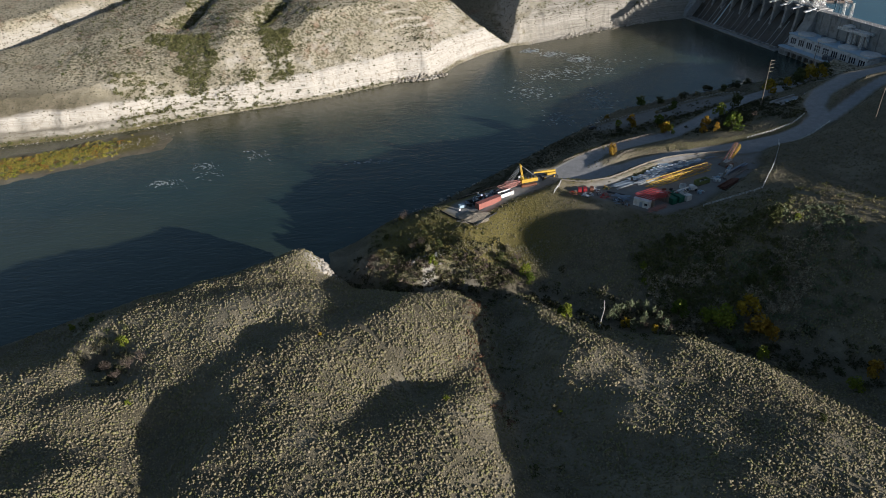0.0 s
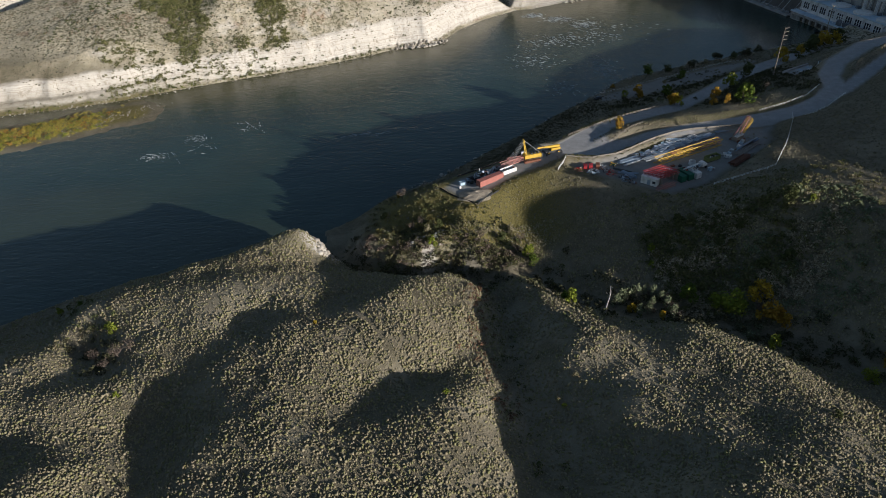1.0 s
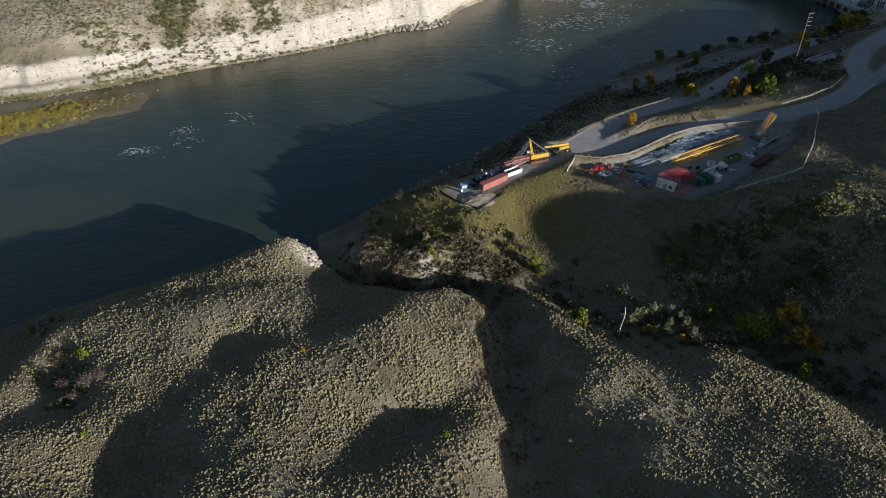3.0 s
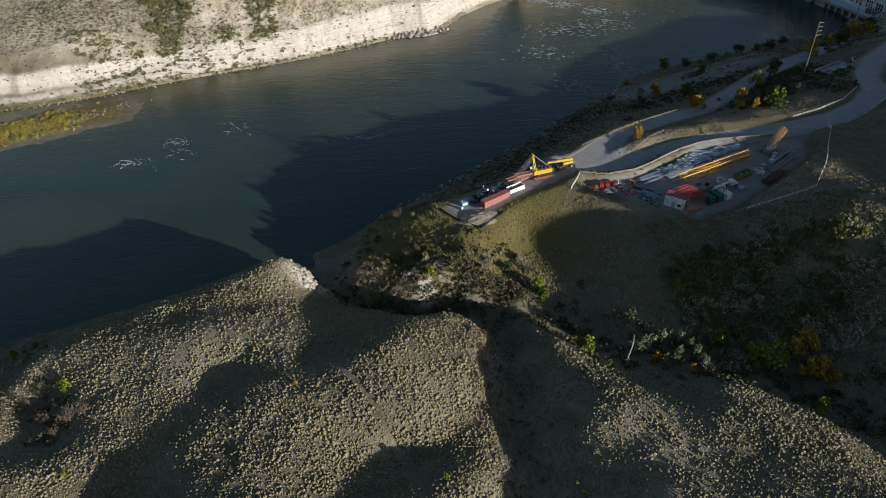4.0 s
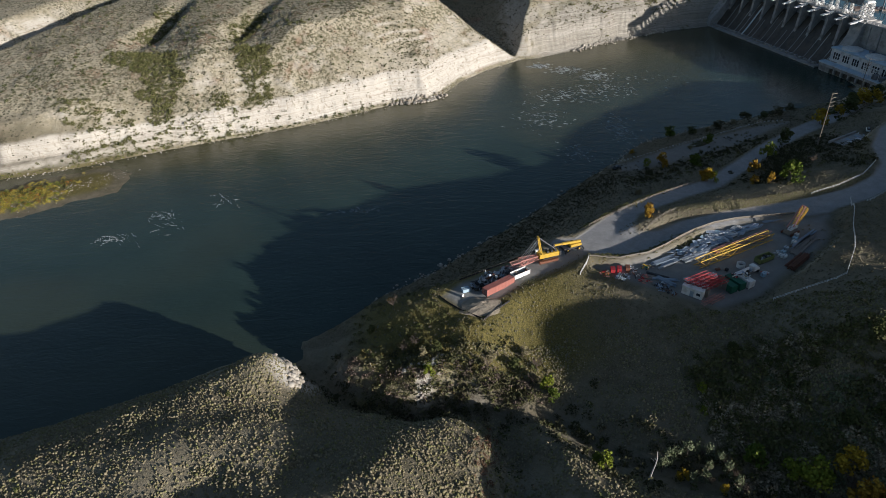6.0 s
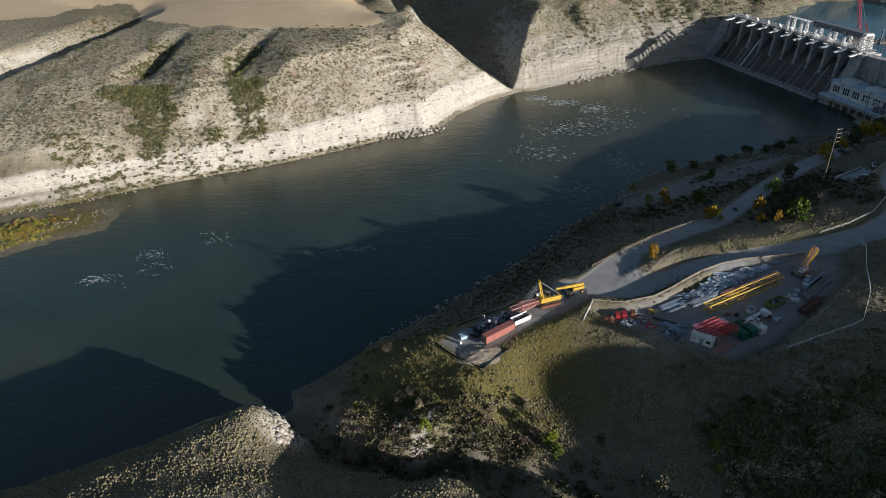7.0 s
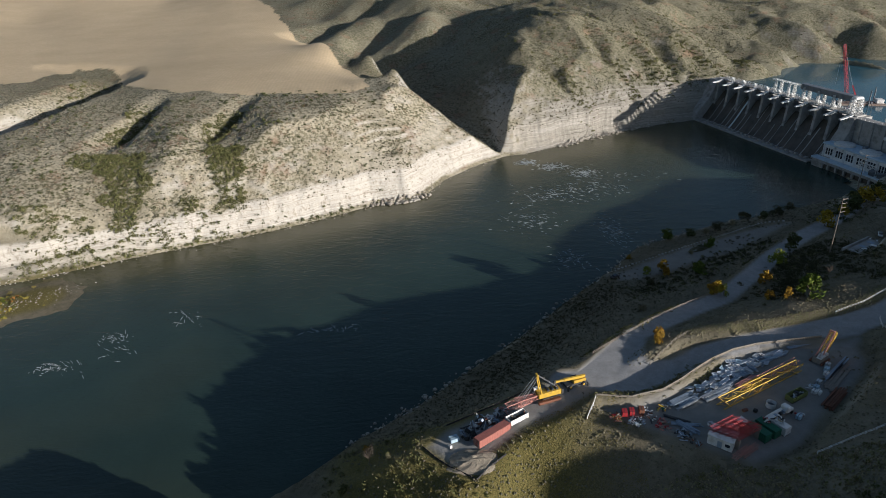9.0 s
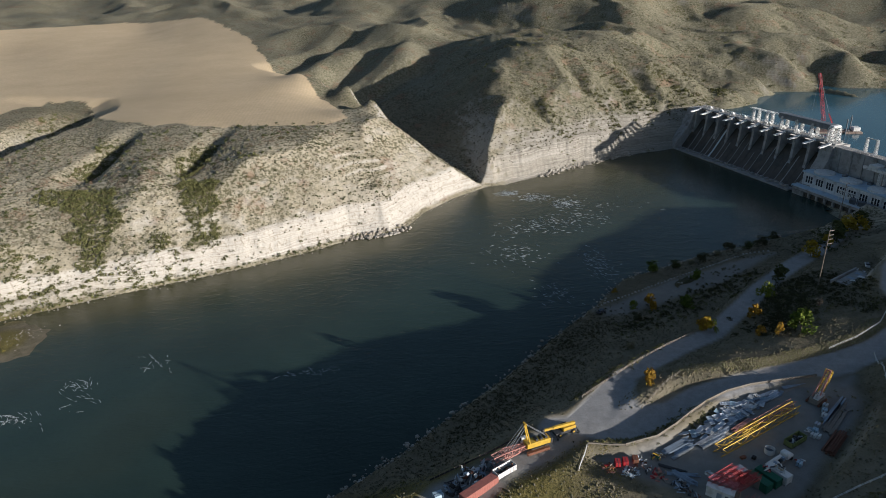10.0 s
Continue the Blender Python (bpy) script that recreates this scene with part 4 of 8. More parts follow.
def lattice_mast(bm, lo, hi, w0, w1, panels, bar):
    """A four-legged braced mast between two points."""
    lo, hi = Vector(lo), Vector(hi)
    q = (hi - lo).to_track_quat('Z', 'Y')

    def corner(t, k):
        w = (w0 + (w1 - w0) * t) / 2
        return lo.lerp(hi, t) + q @ Vector((w * (1 if k in (0, 3) else -1), w * (1 if k < 2 else -1), 0))
    for k in range(4):
        add_bar(bm, corner(0, k), corner(1, k), bar)
    for i in range(panels):
        t0, t1 = i / panels, (i + 1) / panels
        for k in range(4):
            j = (k + 1) % 4
            add_bar(bm, corner(t0, k), corner(t1, j) if (i + k) % 2 else corner(t1, k), bar * 0.6) if (i + k) % 2 else add_bar(bm, corner(t0, j), corner(t1, k), bar * 0.6)
            add_bar(bm, corner(t1, k), corner(t1, j), bar * 0.55)


def build_dam():
    dam = tagged(empty("dam", DAM), "grey concrete gravity dam with stained spillway chutes and piers", "dam")
    n = 20
    prof = [(19.0 * k / n, ogee(19.0 * k / n)) for k in range(n + 1)] + [(23, 24), (26, 20), (27, -3), (0, -3)]
    bm = bmesh.new()
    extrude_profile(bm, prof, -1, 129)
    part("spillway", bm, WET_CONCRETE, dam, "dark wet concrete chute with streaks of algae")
    # raised ribs that part the runs of water
    for k in range(24):
        s = 4 + k * 5.1 + random.uniform(-1, 1)
        bm = bmesh.new()
        top = random.uniform(9, 17)
        w = random.uniform(0.25, 0.8)
        pr = [(0.5 + top * j / 8, ogee(0.5 + top * j / 8) + 0.02) for j in range(9)]
        pr += [(p[0] - 0.1, p[1] + 0.16) for p in pr[::-1]]
        extrude_profile(bm, pr, s, s + w)
        part("mineral_streak", bm, CONCRETE if k % 3 else WET_CONCRETE, dam, "pale mineral streak down the chute")
    bm = bmesh.new()
    pr = [(0.3 + 17.5 * j / 10, ogee(0.3 + 17.5 * j / 10) + 0.03) for j in range(11)]
    pr += [(p[0] - 0.12, p[1] + 0.22) for p in pr[::-1]]
    extrude_profile(bm, pr, 33.2, 34.7)
    part("water_jet", bm, FOAM, dam, "thin white run of leaking water")
    bm = bmesh.new()
    add_box(bm, (-2, -6, -3), (120, 1.2, 0.9), None, 0.1)
    part("toe_slab", bm, CONCRETE, dam, "pale concrete toe slab at the waterline")
    bm = bmesh.new()
    add_box(bm, (0, -1.9, 0.9), (2.6, -0.2, 2.3), None, 0.15)
    block = mesh_from("baffle_block", bm, CONCRETE)
    for k in range(26):
        ob = new("baffle_block", block)
        ob.parent = dam
        ob.location = (1 + k * 4.5, -0.5, 0)
    # piers with sloping noses
    bm = bmesh.new()
    pier_prof = [(9.5, 11), (10.5, 17), (11, 22), (11.2, 27.5), (10.2, 30.3), (25, 31.2), (27, 20), (26, 8)]
    extrude_profile(bm, pier_prof, -1.1, 1.1)
    pier = mesh_from("pier", bm, CONCRETE)
    # sloping pier top, coloured paler than the pier for the sunlight on it
    bm = bmesh.new()
    extrude_profile(bm, [(5.2, 30.6), (12, 31.6), (15.5, 32.6), (15.5, 31.2), (10, 30.2), (5.4, 30.0)], -0.9, 0.9)
    cap = mesh_from("pier_cap", bm, PALE_STEEL)
    for k in range(11):
        ob = new("pier", pier)
        ob.parent = dam
        ob.location = (2 + 12.6 * k, 0, 0)
        oc = new("pier_cap", cap)
        oc.parent = ob
        tagged(oc, "sloping pier top with sunlight put into its pale colour")
    for k in range(10):
        bm = bmesh.new()
        add_box(bm, (3.2 + 12.6 * k, 18, 23.5), (13.4 + 12.6 * k, 18.7, 29.6))
        for j in range(4):
            add_box(bm, (3.2 + 12.6 * k, 17.7, 24.6 + j * 1.3), (13.4 + 12.6 * k, 18.0, 24.8 + j * 1.3))
        part("spill_gate", bm, GREY_STEEL, dam, "dark steel gate leaf between piers")
    bm = bmesh.new()
    add_box(bm, (-3, 16, 31.2), (131, 24, 32.1), None, 0.08)
    part("deck", bm, CONCRETE, dam, "concrete walkway deck along the crest")
    bm = bmesh.new()
    for u in (16.3, 23.7):
        for z in (32.7, 33.3):
            add_bar(bm, (-3, u, z), (131, u, z), 0.12)
        for k in range(54):
            add_bar(bm, (-3 + k * 2.5, u, 32.1), (-3 + k * 2.5, u, 33.35), 0.12)
    part("handrail", bm, PALE_STEEL, dam, "pale tubular handrail along the deck")
    # hoists on the deck
    bm = bmesh.new()
    add_box(bm, (-1.5, -1.0, 0), (1.5, 1.0, 1.5), None, 0.12)
    add_box(bm, (-0.9, -0.7, 1.5), (0.5, 0.7, 2.3), None, 0.1)
    add_tube(bm, (-2.3, 0, 0.9), (2.3, 0, 0.9), 0.28)
    hoist = mesh_from("hoist", bm, PALE_STEEL)
    for k in range(10):
        ob = new("hoist", hoist)
        ob.parent = dam
        ob.location = (8.3 + 12.6 * k, 19.5, 32.1)
    for k, s in enumerate((58, 71, 85, 98, 111)):
        bm = bmesh.new()
        for du in (17, 22.5):
            lattice_mast(bm, (s - 1, du, 32.1), (s - 1, du, 41), 1.9, 1.3, 6, 0.34)
        add_bar(bm, (s - 1, 17, 41), (s - 1, 22.5, 41), 0.8)
        part("hoist_tower", bm, PALE_STEEL, dam, "white lattice tower for the gate hoist")
    bm = bmesh.new()
    for du in (16.5, 22.5):
        lattice_mast(bm, (125.5, du, 32.1), (125.5, du, 42), 3.6, 2.4, 6, 0.42)
    add_box(bm, (123.6, 16, 41.5), (127.4, 23, 43.2), None, 0.5)
    part("end_tower", bm, PALE_STEEL, dam, "broad white lattice end tower")
    bm = bmesh.new()
    add_box(bm, (80, 17.2, 39.6), (124.5, 22.2, 43.2), None, 0.15)
    for k in range(9):
        add_box(bm, (82 + k * 5, 17.05, 39.7), (82.3 + k * 5, 17.2, 43.1))
    part("gantry_girder", bm, GREY_STEEL, dam, "long grey box girder on the towers")
    bm = bmesh.new()
    for du in (18, 21.5):
        add_bar(bm, (52, du, 41.3), (80, du, 41.3), 0.5)
    for k in range(12):
        add_bar(bm, (53 + 2.4 * k, 18, 41.4), (53 + 2.4 * k, 21.5, 41.4), 0.25)
    part("hoist_rail", bm, PALE_STEEL, dam)
    # abutments
    bm = bmesh.new()
    extrude_profile(bm, [(-6, -3), (-6, 3), (2, 9), (10, 22), (12, 31.2), (27, 31.2), (27, -3)], 124, 133)
    part("abutment", bm, CONCRETE, dam, "stepped grey concrete training wall")
    bm = bmesh.new()
    extrude_profile(bm, [(-7, -3), (-4, 6), (6, 18), (12, 31.2), (28, 31.2), (28, -3)], -9, 0.5)
    part("abutment", bm, CONCRETE, dam, "stained concrete end wall against rock")
    bm = bmesh.new()
    add_box(bm, (133, 14, -2), (215, 21, 31.2), None, 0.1)
    part("intake_wall", bm, CONCRETE, dam, "high weathered concrete intake wall")
    for k in range(9):
        bm = bmesh.new()
        add_box(bm, (137 + k * 8.6, 13.4, 4), (138 + k * 8.6, 14, 30))
        part("wall_rib", bm, CONCRETE, dam)
    bm = bmesh.new()
    for k in range(28):
        add_bar(bm, (133 + 3 * k, 14.4, 31.2), (133 + 3 * k, 14.4, 32.4), 0.12)
    add_bar(bm, (133, 14.4, 32.4), (215, 14.4, 32.4), 0.12)
    part("handrail", bm, PALE_STEEL, dam)
    for s in (151, 158):
        bm = bmesh.new()
        lattice_mast(bm, (s, 18, 31.2), (s, 18, 41), 1.6, 1.0, 7, 0.28)
        part("hoist_tower", bm, PALE_STEEL, dam)
    bm = bmesh.new()
    add_bar(bm, (151, 18, 40.6), (158, 18, 40.6), 0.5)
    part("cross_beam", bm, PALE_STEEL, dam)
    return dam


def build_powerhouse():
    ph = tagged(empty("powerhouse", DAM), "pale rendered hydro powerhouse with blue roof and round domes", "building")
    bm = bmesh.new()
    add_box(bm, (126, -1, 0), (200, 13.3, 14.6), None, 0.1)
    part("wall", bm, WALL_PALE, ph)
    bm = bmesh.new()
    add_box(bm, (125.4, -1.6, 14.6), (200.6, 13.35, 15.5), None, 0.15)
    part("roof", bm, ROOF_BLUE, ph, "flat pale blue roof with raised edge")
    bm = bmesh.new()
    add_box(bm, (123, -6.5, 5.2), (200, -1.05, 6.2), None, 0.1)
    part("terrace", bm, ROOF_BLUE, ph, "pale blue terrace above the draft tubes")
    bm = bmesh.new()
    add_box(bm, (124, -5.0, -2), (200, -1.05, 5.2))
    part("draft_wall", bm, WET_CONCRETE, ph)
    bm = bmesh.new()
    extrude_profile(bm, [(-6.5, 1.2), (-6.3, 5.2), (-5.0, 5.2), (-5.0, -1)], -0.7, 0.7)
    but = mesh_from("buttress", bm, CONCRETE)
    for k in range(12):
        ob = new("buttress", but)
        ob.parent = ph
        ob.location = (125 + 6.2 * k, 0, 0)
        bm = bmesh.new()
    bm.free()
    bm = bmesh.new()
    add_box(bm, (124, -6.45, 3.6), (200, -5.0, 5.2))
    part("arch_beam", bm, CONCRETE, ph)
    bmf, bmg = bmesh.new(), bmesh.new()
    add_box(bmf, (-0.75, -0.1, 0), (0.75, 0.12, 4.6))
    add_box(bmg, (-0.6, -0.14, 0.15), (0.6, -0.1, 2.2))
    add_box(bmg, (-0.6, -0.14, 2.35), (0.6, -0.1, 4.45))
    fr, gl = mesh_from("window_frame", bmf, WHITE_PAINT), mesh_from("pane", bmg, WINDOW_GLASS)
    for k in range(9):
        for j in range(3):
            win = new("window", fr)
            win.parent = ph
            win.location = (129.5 + 8.0 * k + 1.9 * j, -1.05, 8.2)
            g = new("pane", gl)
            g.parent = win
    for k in range(10):
        bm = bmesh.new()
        add_box(bm, (126.9 + 8.0 * k, -1.35, 6.2), (127.7 + 8.0 * k, -1.0, 14.6))
        part("pilaster", bm, WALL_PALE, ph)
    for k in range(4):
        bm = bmesh.new()
        c = Vector((136.5 + 19.5 * k, 5.2, 15.5))
        prev = None
        for r, h in ((6.3, 0), (6.3, 0.9), (5.6, 1.25), (3.2, 1.6), (0.01, 1.75)):
            ring = [bm.verts.new(c + Vector((r * math.cos(a * 0.19635), r * math.sin(a * 0.19635), h))) for a in range(32)]
            if prev:
                for i in range(32):
                    bm.faces.new((prev[i], prev[(i + 1) % 32], ring[(i + 1) % 32], ring[i]))
            prev = ring
        part("generator_dome", bm, WHITE_PAINT, ph, "low round white generator hatch on the roof")
    for k in range(5):
        bm = bmesh.new()
        add_box(bm, (146 + 9 * k, 9, 15.5), (148.5 + 9 * k, 11.5, 17.0), None, 0.1)
        part("roof_vent", bm, GREY_STEEL, ph)
    # switching frame on the terrace
    bm = bmesh.new()
    for k in range(4):
        add_bar(bm, (158 + 4 * k, -4.5, 6.2), (158 + 4 * k, -4.5, 12.5), 0.25)
    add_bar(bm, (157, -4.5, 12.2), (171, -4.5, 12.2), 0.3)
    add_bar(bm, (157, -4.5, 10.5), (171, -4.5, 10.5), 0.2)
    for k in range(7):
        add_tube(bm, (158 + 2 * k, -4.5, 10.6), (158 + 2 * k, -4.5, 11.9), 0.2, 0.12, 6)
    part("switch_frame", bm, PALE_STEEL, ph, "pale steel switch frame with insulators")
    for k in range(3):
        bm = bmesh.new()
        add_box(bm, (166 + 6 * k, -5.6, 6.2), (169.5 + 6 * k, -2.6, 9.4), None, 0.15)
        for j in range(5):
            add_box(bm, (166.3 + 6 * k + 0.62 * j, -5.9, 6.6), (166.6 + 6 * k + 0.62 * j, -5.6, 9.0))
        part("transformer", bm, GREY_STEEL, ph, "grey finned transformer on the terrace")
    # gantry crane by the powerhouse
    gc = tagged(empty("gantry_crane", DAM), "white steel gantry crane straddling the powerhouse yard", "crane")
    for s in (172, 182):
        for u in (8, 13):
            bm = bmesh.new()
            lattice_mast(bm, (s, u, 15.5), (s, u, 25), 1.2, 1.2, 5, 0.35)
            part("leg", bm, PALE_STEEL, gc)
    bm = bmesh.new()
    add_box(bm, (160, 7.2, 25), (186, 8.8, 26.8), None, 0.1)
    add_box(bm, (160, 12.2, 25), (186, 13.8, 26.8), None, 0.1)
    part("girder", bm, PALE_STEEL, gc)
    bm = bmesh.new()
    add_box(bm, (164, 7, 26.8), (169, 14, 28.4), None, 0.2)
    part("trolley", bm, WHITE_PAINT, gc)


def build_barge():
    barge = tagged(empty("work_barge", DAM @ pose(88, 68, RESERVOIR_Z, 0, 0, 62)), "rusty flat work barge floating on the reservoir", "barge")
    bm = bmesh.new()
    for k in range(6):
        add_box(bm, (-15 + 5.05 * k, -5, -0.6), (-10.1 + 5.05 * k, 5, 1.1), None, 0.12)
    part("pontoon", bm, plain("rusty_deck_steel", (0.3, 0.24, 0.2), 0.3, 0.6, 0.7, 0.2, dirt=(0.2, 0.1, 0.06)), barge)
    for x, y in ((-10, 5.4), (10, 5.4), (3, -5.4)):
        bm = bmesh.new()
        add_tube(bm, (x, y, -3), (x, y, 11), 0.45, 0.45, 10)
        part("spud_post", bm, GREY_STEEL, barge, "upright steel spud post")
    bm = bmesh.new()
    add_box(bm, (9, -3, 1.1), (14, 3, 4.0), None, 0.3)
    part("deck_tank", bm, WHITE_PAINT, barge, "white deck cabin at the barge end")
    for k in range(5):
        bm = bmesh.new()
        add_box(bm, (0.5 + 1.6 * k, -3 + (k % 3) * 2, 1.1), (1.7 + 1.6 * k, -1.8 + (k % 3) * 2, 2.1 + 0.3 * (k % 2)), None, 0.08)
        part("crate", bm, GREY_STEEL, barge)
    cr = tagged(empty("crawler_crane", DAM @ pose(80, 66, RESERVOIR_Z + 1.1, 0, 0, 242)), "red crawler crane with lattice boom on the barge", "crane")
    for y in (-2.4, 2.4):
        bm = bmesh.new()
        add_box(bm, (-3.2, y - 0.5, 0), (3.2, y + 0.5, 1.1), None, 0.35)
        part("track", bm, GREY_STEEL, cr)
    bm = bmesh.new()
    add_box(bm, (-4, -1.6, 1.1), (2.2, 1.6, 3.2), None, 0.15)
    part("house", bm, RED_STEEL, cr)
    bm = bmesh.new()
    add_box(bm, (1.2, -2.6, 1.3), (3.2, -1.65, 3.4), None, 0.15)
    part("cab", bm, WINDOW_GLASS, cr)
    bm = bmesh.new()
    for y in (-1.2, 1.2):
        add_bar(bm, (-3.5, y, 3), (0.5, y * 0.5, 11), 0.45)
    add_bar(bm, (0.5, -0.8, 11), (0.5, 0.8, 11), 0.4)
    part("gantry", bm, RED_STEEL, cr)
    bm = bmesh.new()
    tip = (13.5, 3.4, 41)
    lattice_mast(bm, (2.4, 0, 2.4), tip, 2.0, 1.4, 20, 0.15)
    part("boom", bm, RED_STEEL, cr, "long red lattice boom")
    bm = bmesh.new()
    for y in (-0.4, 0.4):
        add_bar(bm, (0.5, y, 11), (tip[0], tip[1] + y, tip[2]), 0.09)
    add_bar(bm, tip, (tip[0] + 0.3, tip[1], 12), 0.09)
    part("cable", bm, GREY_STEEL, cr)


build_dam()
build_powerhouse()
build_barge()


# ---- plants ----
def island_material(name, colors, rough=0.9, bump=0.0, translucent=False):
    """Each loose piece takes its own shade between the colours."""
    m, nt, b = material(name, rough, 0, 0.15)
    geo = nt.nodes.new("ShaderNodeNewGeometry")
    n = len(colors)
    col = ramp(nt, geo.outputs["Random Per Island"], [(k / max(1, n - 1), c) for k, c in enumerate(colors)])
    col = mixed(nt, math_node(nt, 'MULTIPLY', noise_tex(nt, 0.08, 4), 0.5), col, colors[0])
    nt.links.new(col, b.inputs["Base Color"])
    if translucent:
        b.inputs["Subsurface Weight"].default_value = 0.0
    return m


STRAW = island_material("straw_bunchgrass", [(0.15, 0.128, 0.074), (0.2, 0.175, 0.108), (0.24, 0.208, 0.134), (0.29, 0.252, 0.166), (0.18, 0.184, 0.07), (0.22, 0.198, 0.094)])
DRY = island_material("dry_slope_grass", [(0.11, 0.1, 0.065), (0.15, 0.135, 0.09), (0.2, 0.175, 0.12), (0.13, 0.13, 0.07)])
GOLD = island_material("golden_grass", [(0.1, 0.09, 0.03), (0.16, 0.135, 0.045), (0.22, 0.175, 0.065), (0.12, 0.115, 0.035)])
WILLOW = island_material("golden_willow", [(0.19, 0.165, 0.035), (0.3, 0.25, 0.05), (0.38, 0.3, 0.07)])
RUSTY = island_material("rusty_low_brush", [(0.12, 0.07, 0.045), (0.17, 0.1, 0.06), (0.21, 0.14, 0.085)])
RUST_WILLOW = island_material("rusty_willow", [(0.2, 0.1, 0.03), (0.3, 0.16, 0.04)])
SAGE = island_material("grey_sagebrush", [(0.075, 0.072, 0.045), (0.115, 0.105, 0.07), (0.165, 0.145, 0.105), (0.1, 0.1, 0.055)])
OLIVE = island_material("olive_shrub", [(0.045, 0.055, 0.018), (0.075, 0.085, 0.028), (0.11, 0.115, 0.045)])
CREASE = island_material("crease_brush", [(0.075, 0.082, 0.03), (0.125, 0.125, 0.045), (0.18, 0.17, 0.07), (0.15, 0.13, 0.07)])
GREEN = island_material("green_leaves", [(0.05, 0.075, 0.012), (0.09, 0.125, 0.018), (0.14, 0.17, 0.025)])
LIME = island_material("lime_leaves", [(0.1, 0.13, 0.015), (0.18, 0.21, 0.025), (0.24, 0.25, 0.03)])
YELLOW = island_material("yellow_leaves", [(0.22, 0.15, 0.015), (0.34, 0.24, 0.02), (0.42, 0.32, 0.04)])
ORANGE = island_material("orange_leaves", [(0.2, 0.11, 0.015), (0.3, 0.18, 0.022), (0.36, 0.26, 0.035)])
DARK = island_material("dark_green_leaves", [(0.04, 0.042, 0.02), (0.065, 0.064, 0.03), (0.1, 0.092, 0.05)])
GREY_LEAF = island_material("grey_leaves", [(0.1, 0.12, 0.06), (0.15, 0.17, 0.095), (0.21, 0.225, 0.15)])
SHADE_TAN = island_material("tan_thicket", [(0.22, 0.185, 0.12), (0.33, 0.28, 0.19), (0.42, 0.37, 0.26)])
TWIG = island_material("bare_twigs", [(0.09, 0.07, 0.055), (0.13, 0.1, 0.08), (0.17, 0.135, 0.11)])
BARK = plain("bark", (0.14, 0.11, 0.085), 0.3, 2.0, 0.95)
PALE_BARK = plain("pale_dead_wood", (0.42, 0.4, 0.37), 0.2, 2.0, 0.9)
ROCKS = island_material("pale_boulders", [(0.24, 0.21, 0.17), (0.36, 0.33, 0.28), (0.48, 0.45, 0.39)])
rng = np.random.default_rng(7)


def joined(name, verts, faces, mat, label, category, smooth_faces=False):
    me = bpy.data.meshes.new(name)
    verts, faces = np.asarray(verts, np.float32), np.asarray(faces, np.int32)
    me.vertices.add(len(verts))
    me.vertices.foreach_set("co", verts.ravel())
    w = faces.shape[1]
    me.loops.add(faces.size)
    me.loops.foreach_set("vertex_index", faces.ravel())
    me.polygons.add(len(faces))
    me.polygons.foreach_set("loop_start", np.arange(0, faces.size, w))
    me.polygons.foreach_set("loop_total", np.full(len(faces), w))
    if smooth_faces:
        me.polygons.foreach_set("use_smooth", np.ones(len(faces), bool))
    me.update(calc_edges=True)
    me.materials.append(mat)
    return tagged(new(name, me), label, category, kind="stuff")


def dome_scatter(name, x, y, r, h, mat, label, category, sides=5, sink=0.1):
    """Ragged low domes, one at each place."""
    n = len(x)
    z = surface(x, y) - sink
    a = 2 * np.pi * (np.arange(sides)[None] + rng.random((n, 1)) + 0.5 * rng.random((n, sides))) / sides
    rb = r[:, None] * rng.uniform(0.6, 1.0, (n, sides))
    rt = rb * rng.uniform(0.75, 1.2, (n, sides))
    base = np.stack([x[:, None] + rb * np.cos(a), y[:, None] + rb * np.sin(a), np.repeat(z[:, None], sides, 1) - 0.1 * r[:, None]], -1)
    mid = np.stack([x[:, None] + rt * np.cos(a + 0.4), y[:, None] + rt * np.sin(a + 0.4), z[:, None] + h[:, None] * rng.uniform(0.55, 1.0, (n, sides))], -1)
    top = np.stack([x + r * rng.uniform(-0.3, 0.3, n), y + r * rng.uniform(-0.3, 0.3, n), z + h * rng.uniform(0.8, 1.15, n)], -1)[:, None]
    v = np.concatenate([base, mid, top], 1)
    f = []
    for k in range(sides):
        j = (k + 1) % sides
        f += [(k, j, sides + k), (j, sides + j, sides + k), (sides + k, sides + j, 2 * sides)]
    f = np.array(f)[None] + (np.arange(n) * (2 * sides + 1))[:, None, None]
    return joined(name, v.reshape(-1, 3), f.reshape(-1, 3), mat, label, category)


def leaf_scatter(name, x, y, r, h, mat, label, category, leaves=26, leaf=0.25):
    """Leafy clumps of many small facing-every-way leaves, one clump at each place."""
    n = len(x)
    z = surface(x, y)
    d = rng.normal(size=(n, leaves, 3))
    d /= np.linalg.norm(d, axis=2, keepdims=True)
    d[..., 2] = np.abs(d[..., 2])
    d *= rng.uniform(0.45, 1.05, (n, leaves, 1))
    c = np.stack([x[:, None] + d[..., 0] * r[:, None], y[:, None] + d[..., 1] * r[:, None], z[:, None] + 0.1 + d[..., 2] * h[:, None]], -1)
    u = rng.normal(size=(n, leaves, 3))
    u /= np.linalg.norm(u, axis=2, keepdims=True)
    w = np.cross(u, rng.normal(size=(n, leaves, 3)))
    w /= np.linalg.norm(w, axis=2, keepdims=True)
    s = leaf * rng.uniform(0.6, 1.3, (n, leaves, 1)) * np.clip(r[:, None, None], 0.6, 2)
    v = np.stack([c - u * s, c + w * s * 0.7, c + u * s, c - w * s * 0.7], 2)
    f = np.arange(n * leaves * 4).reshape(-1, 4)
    return joined(name, v.reshape(-1, 3), f, mat, label, category)


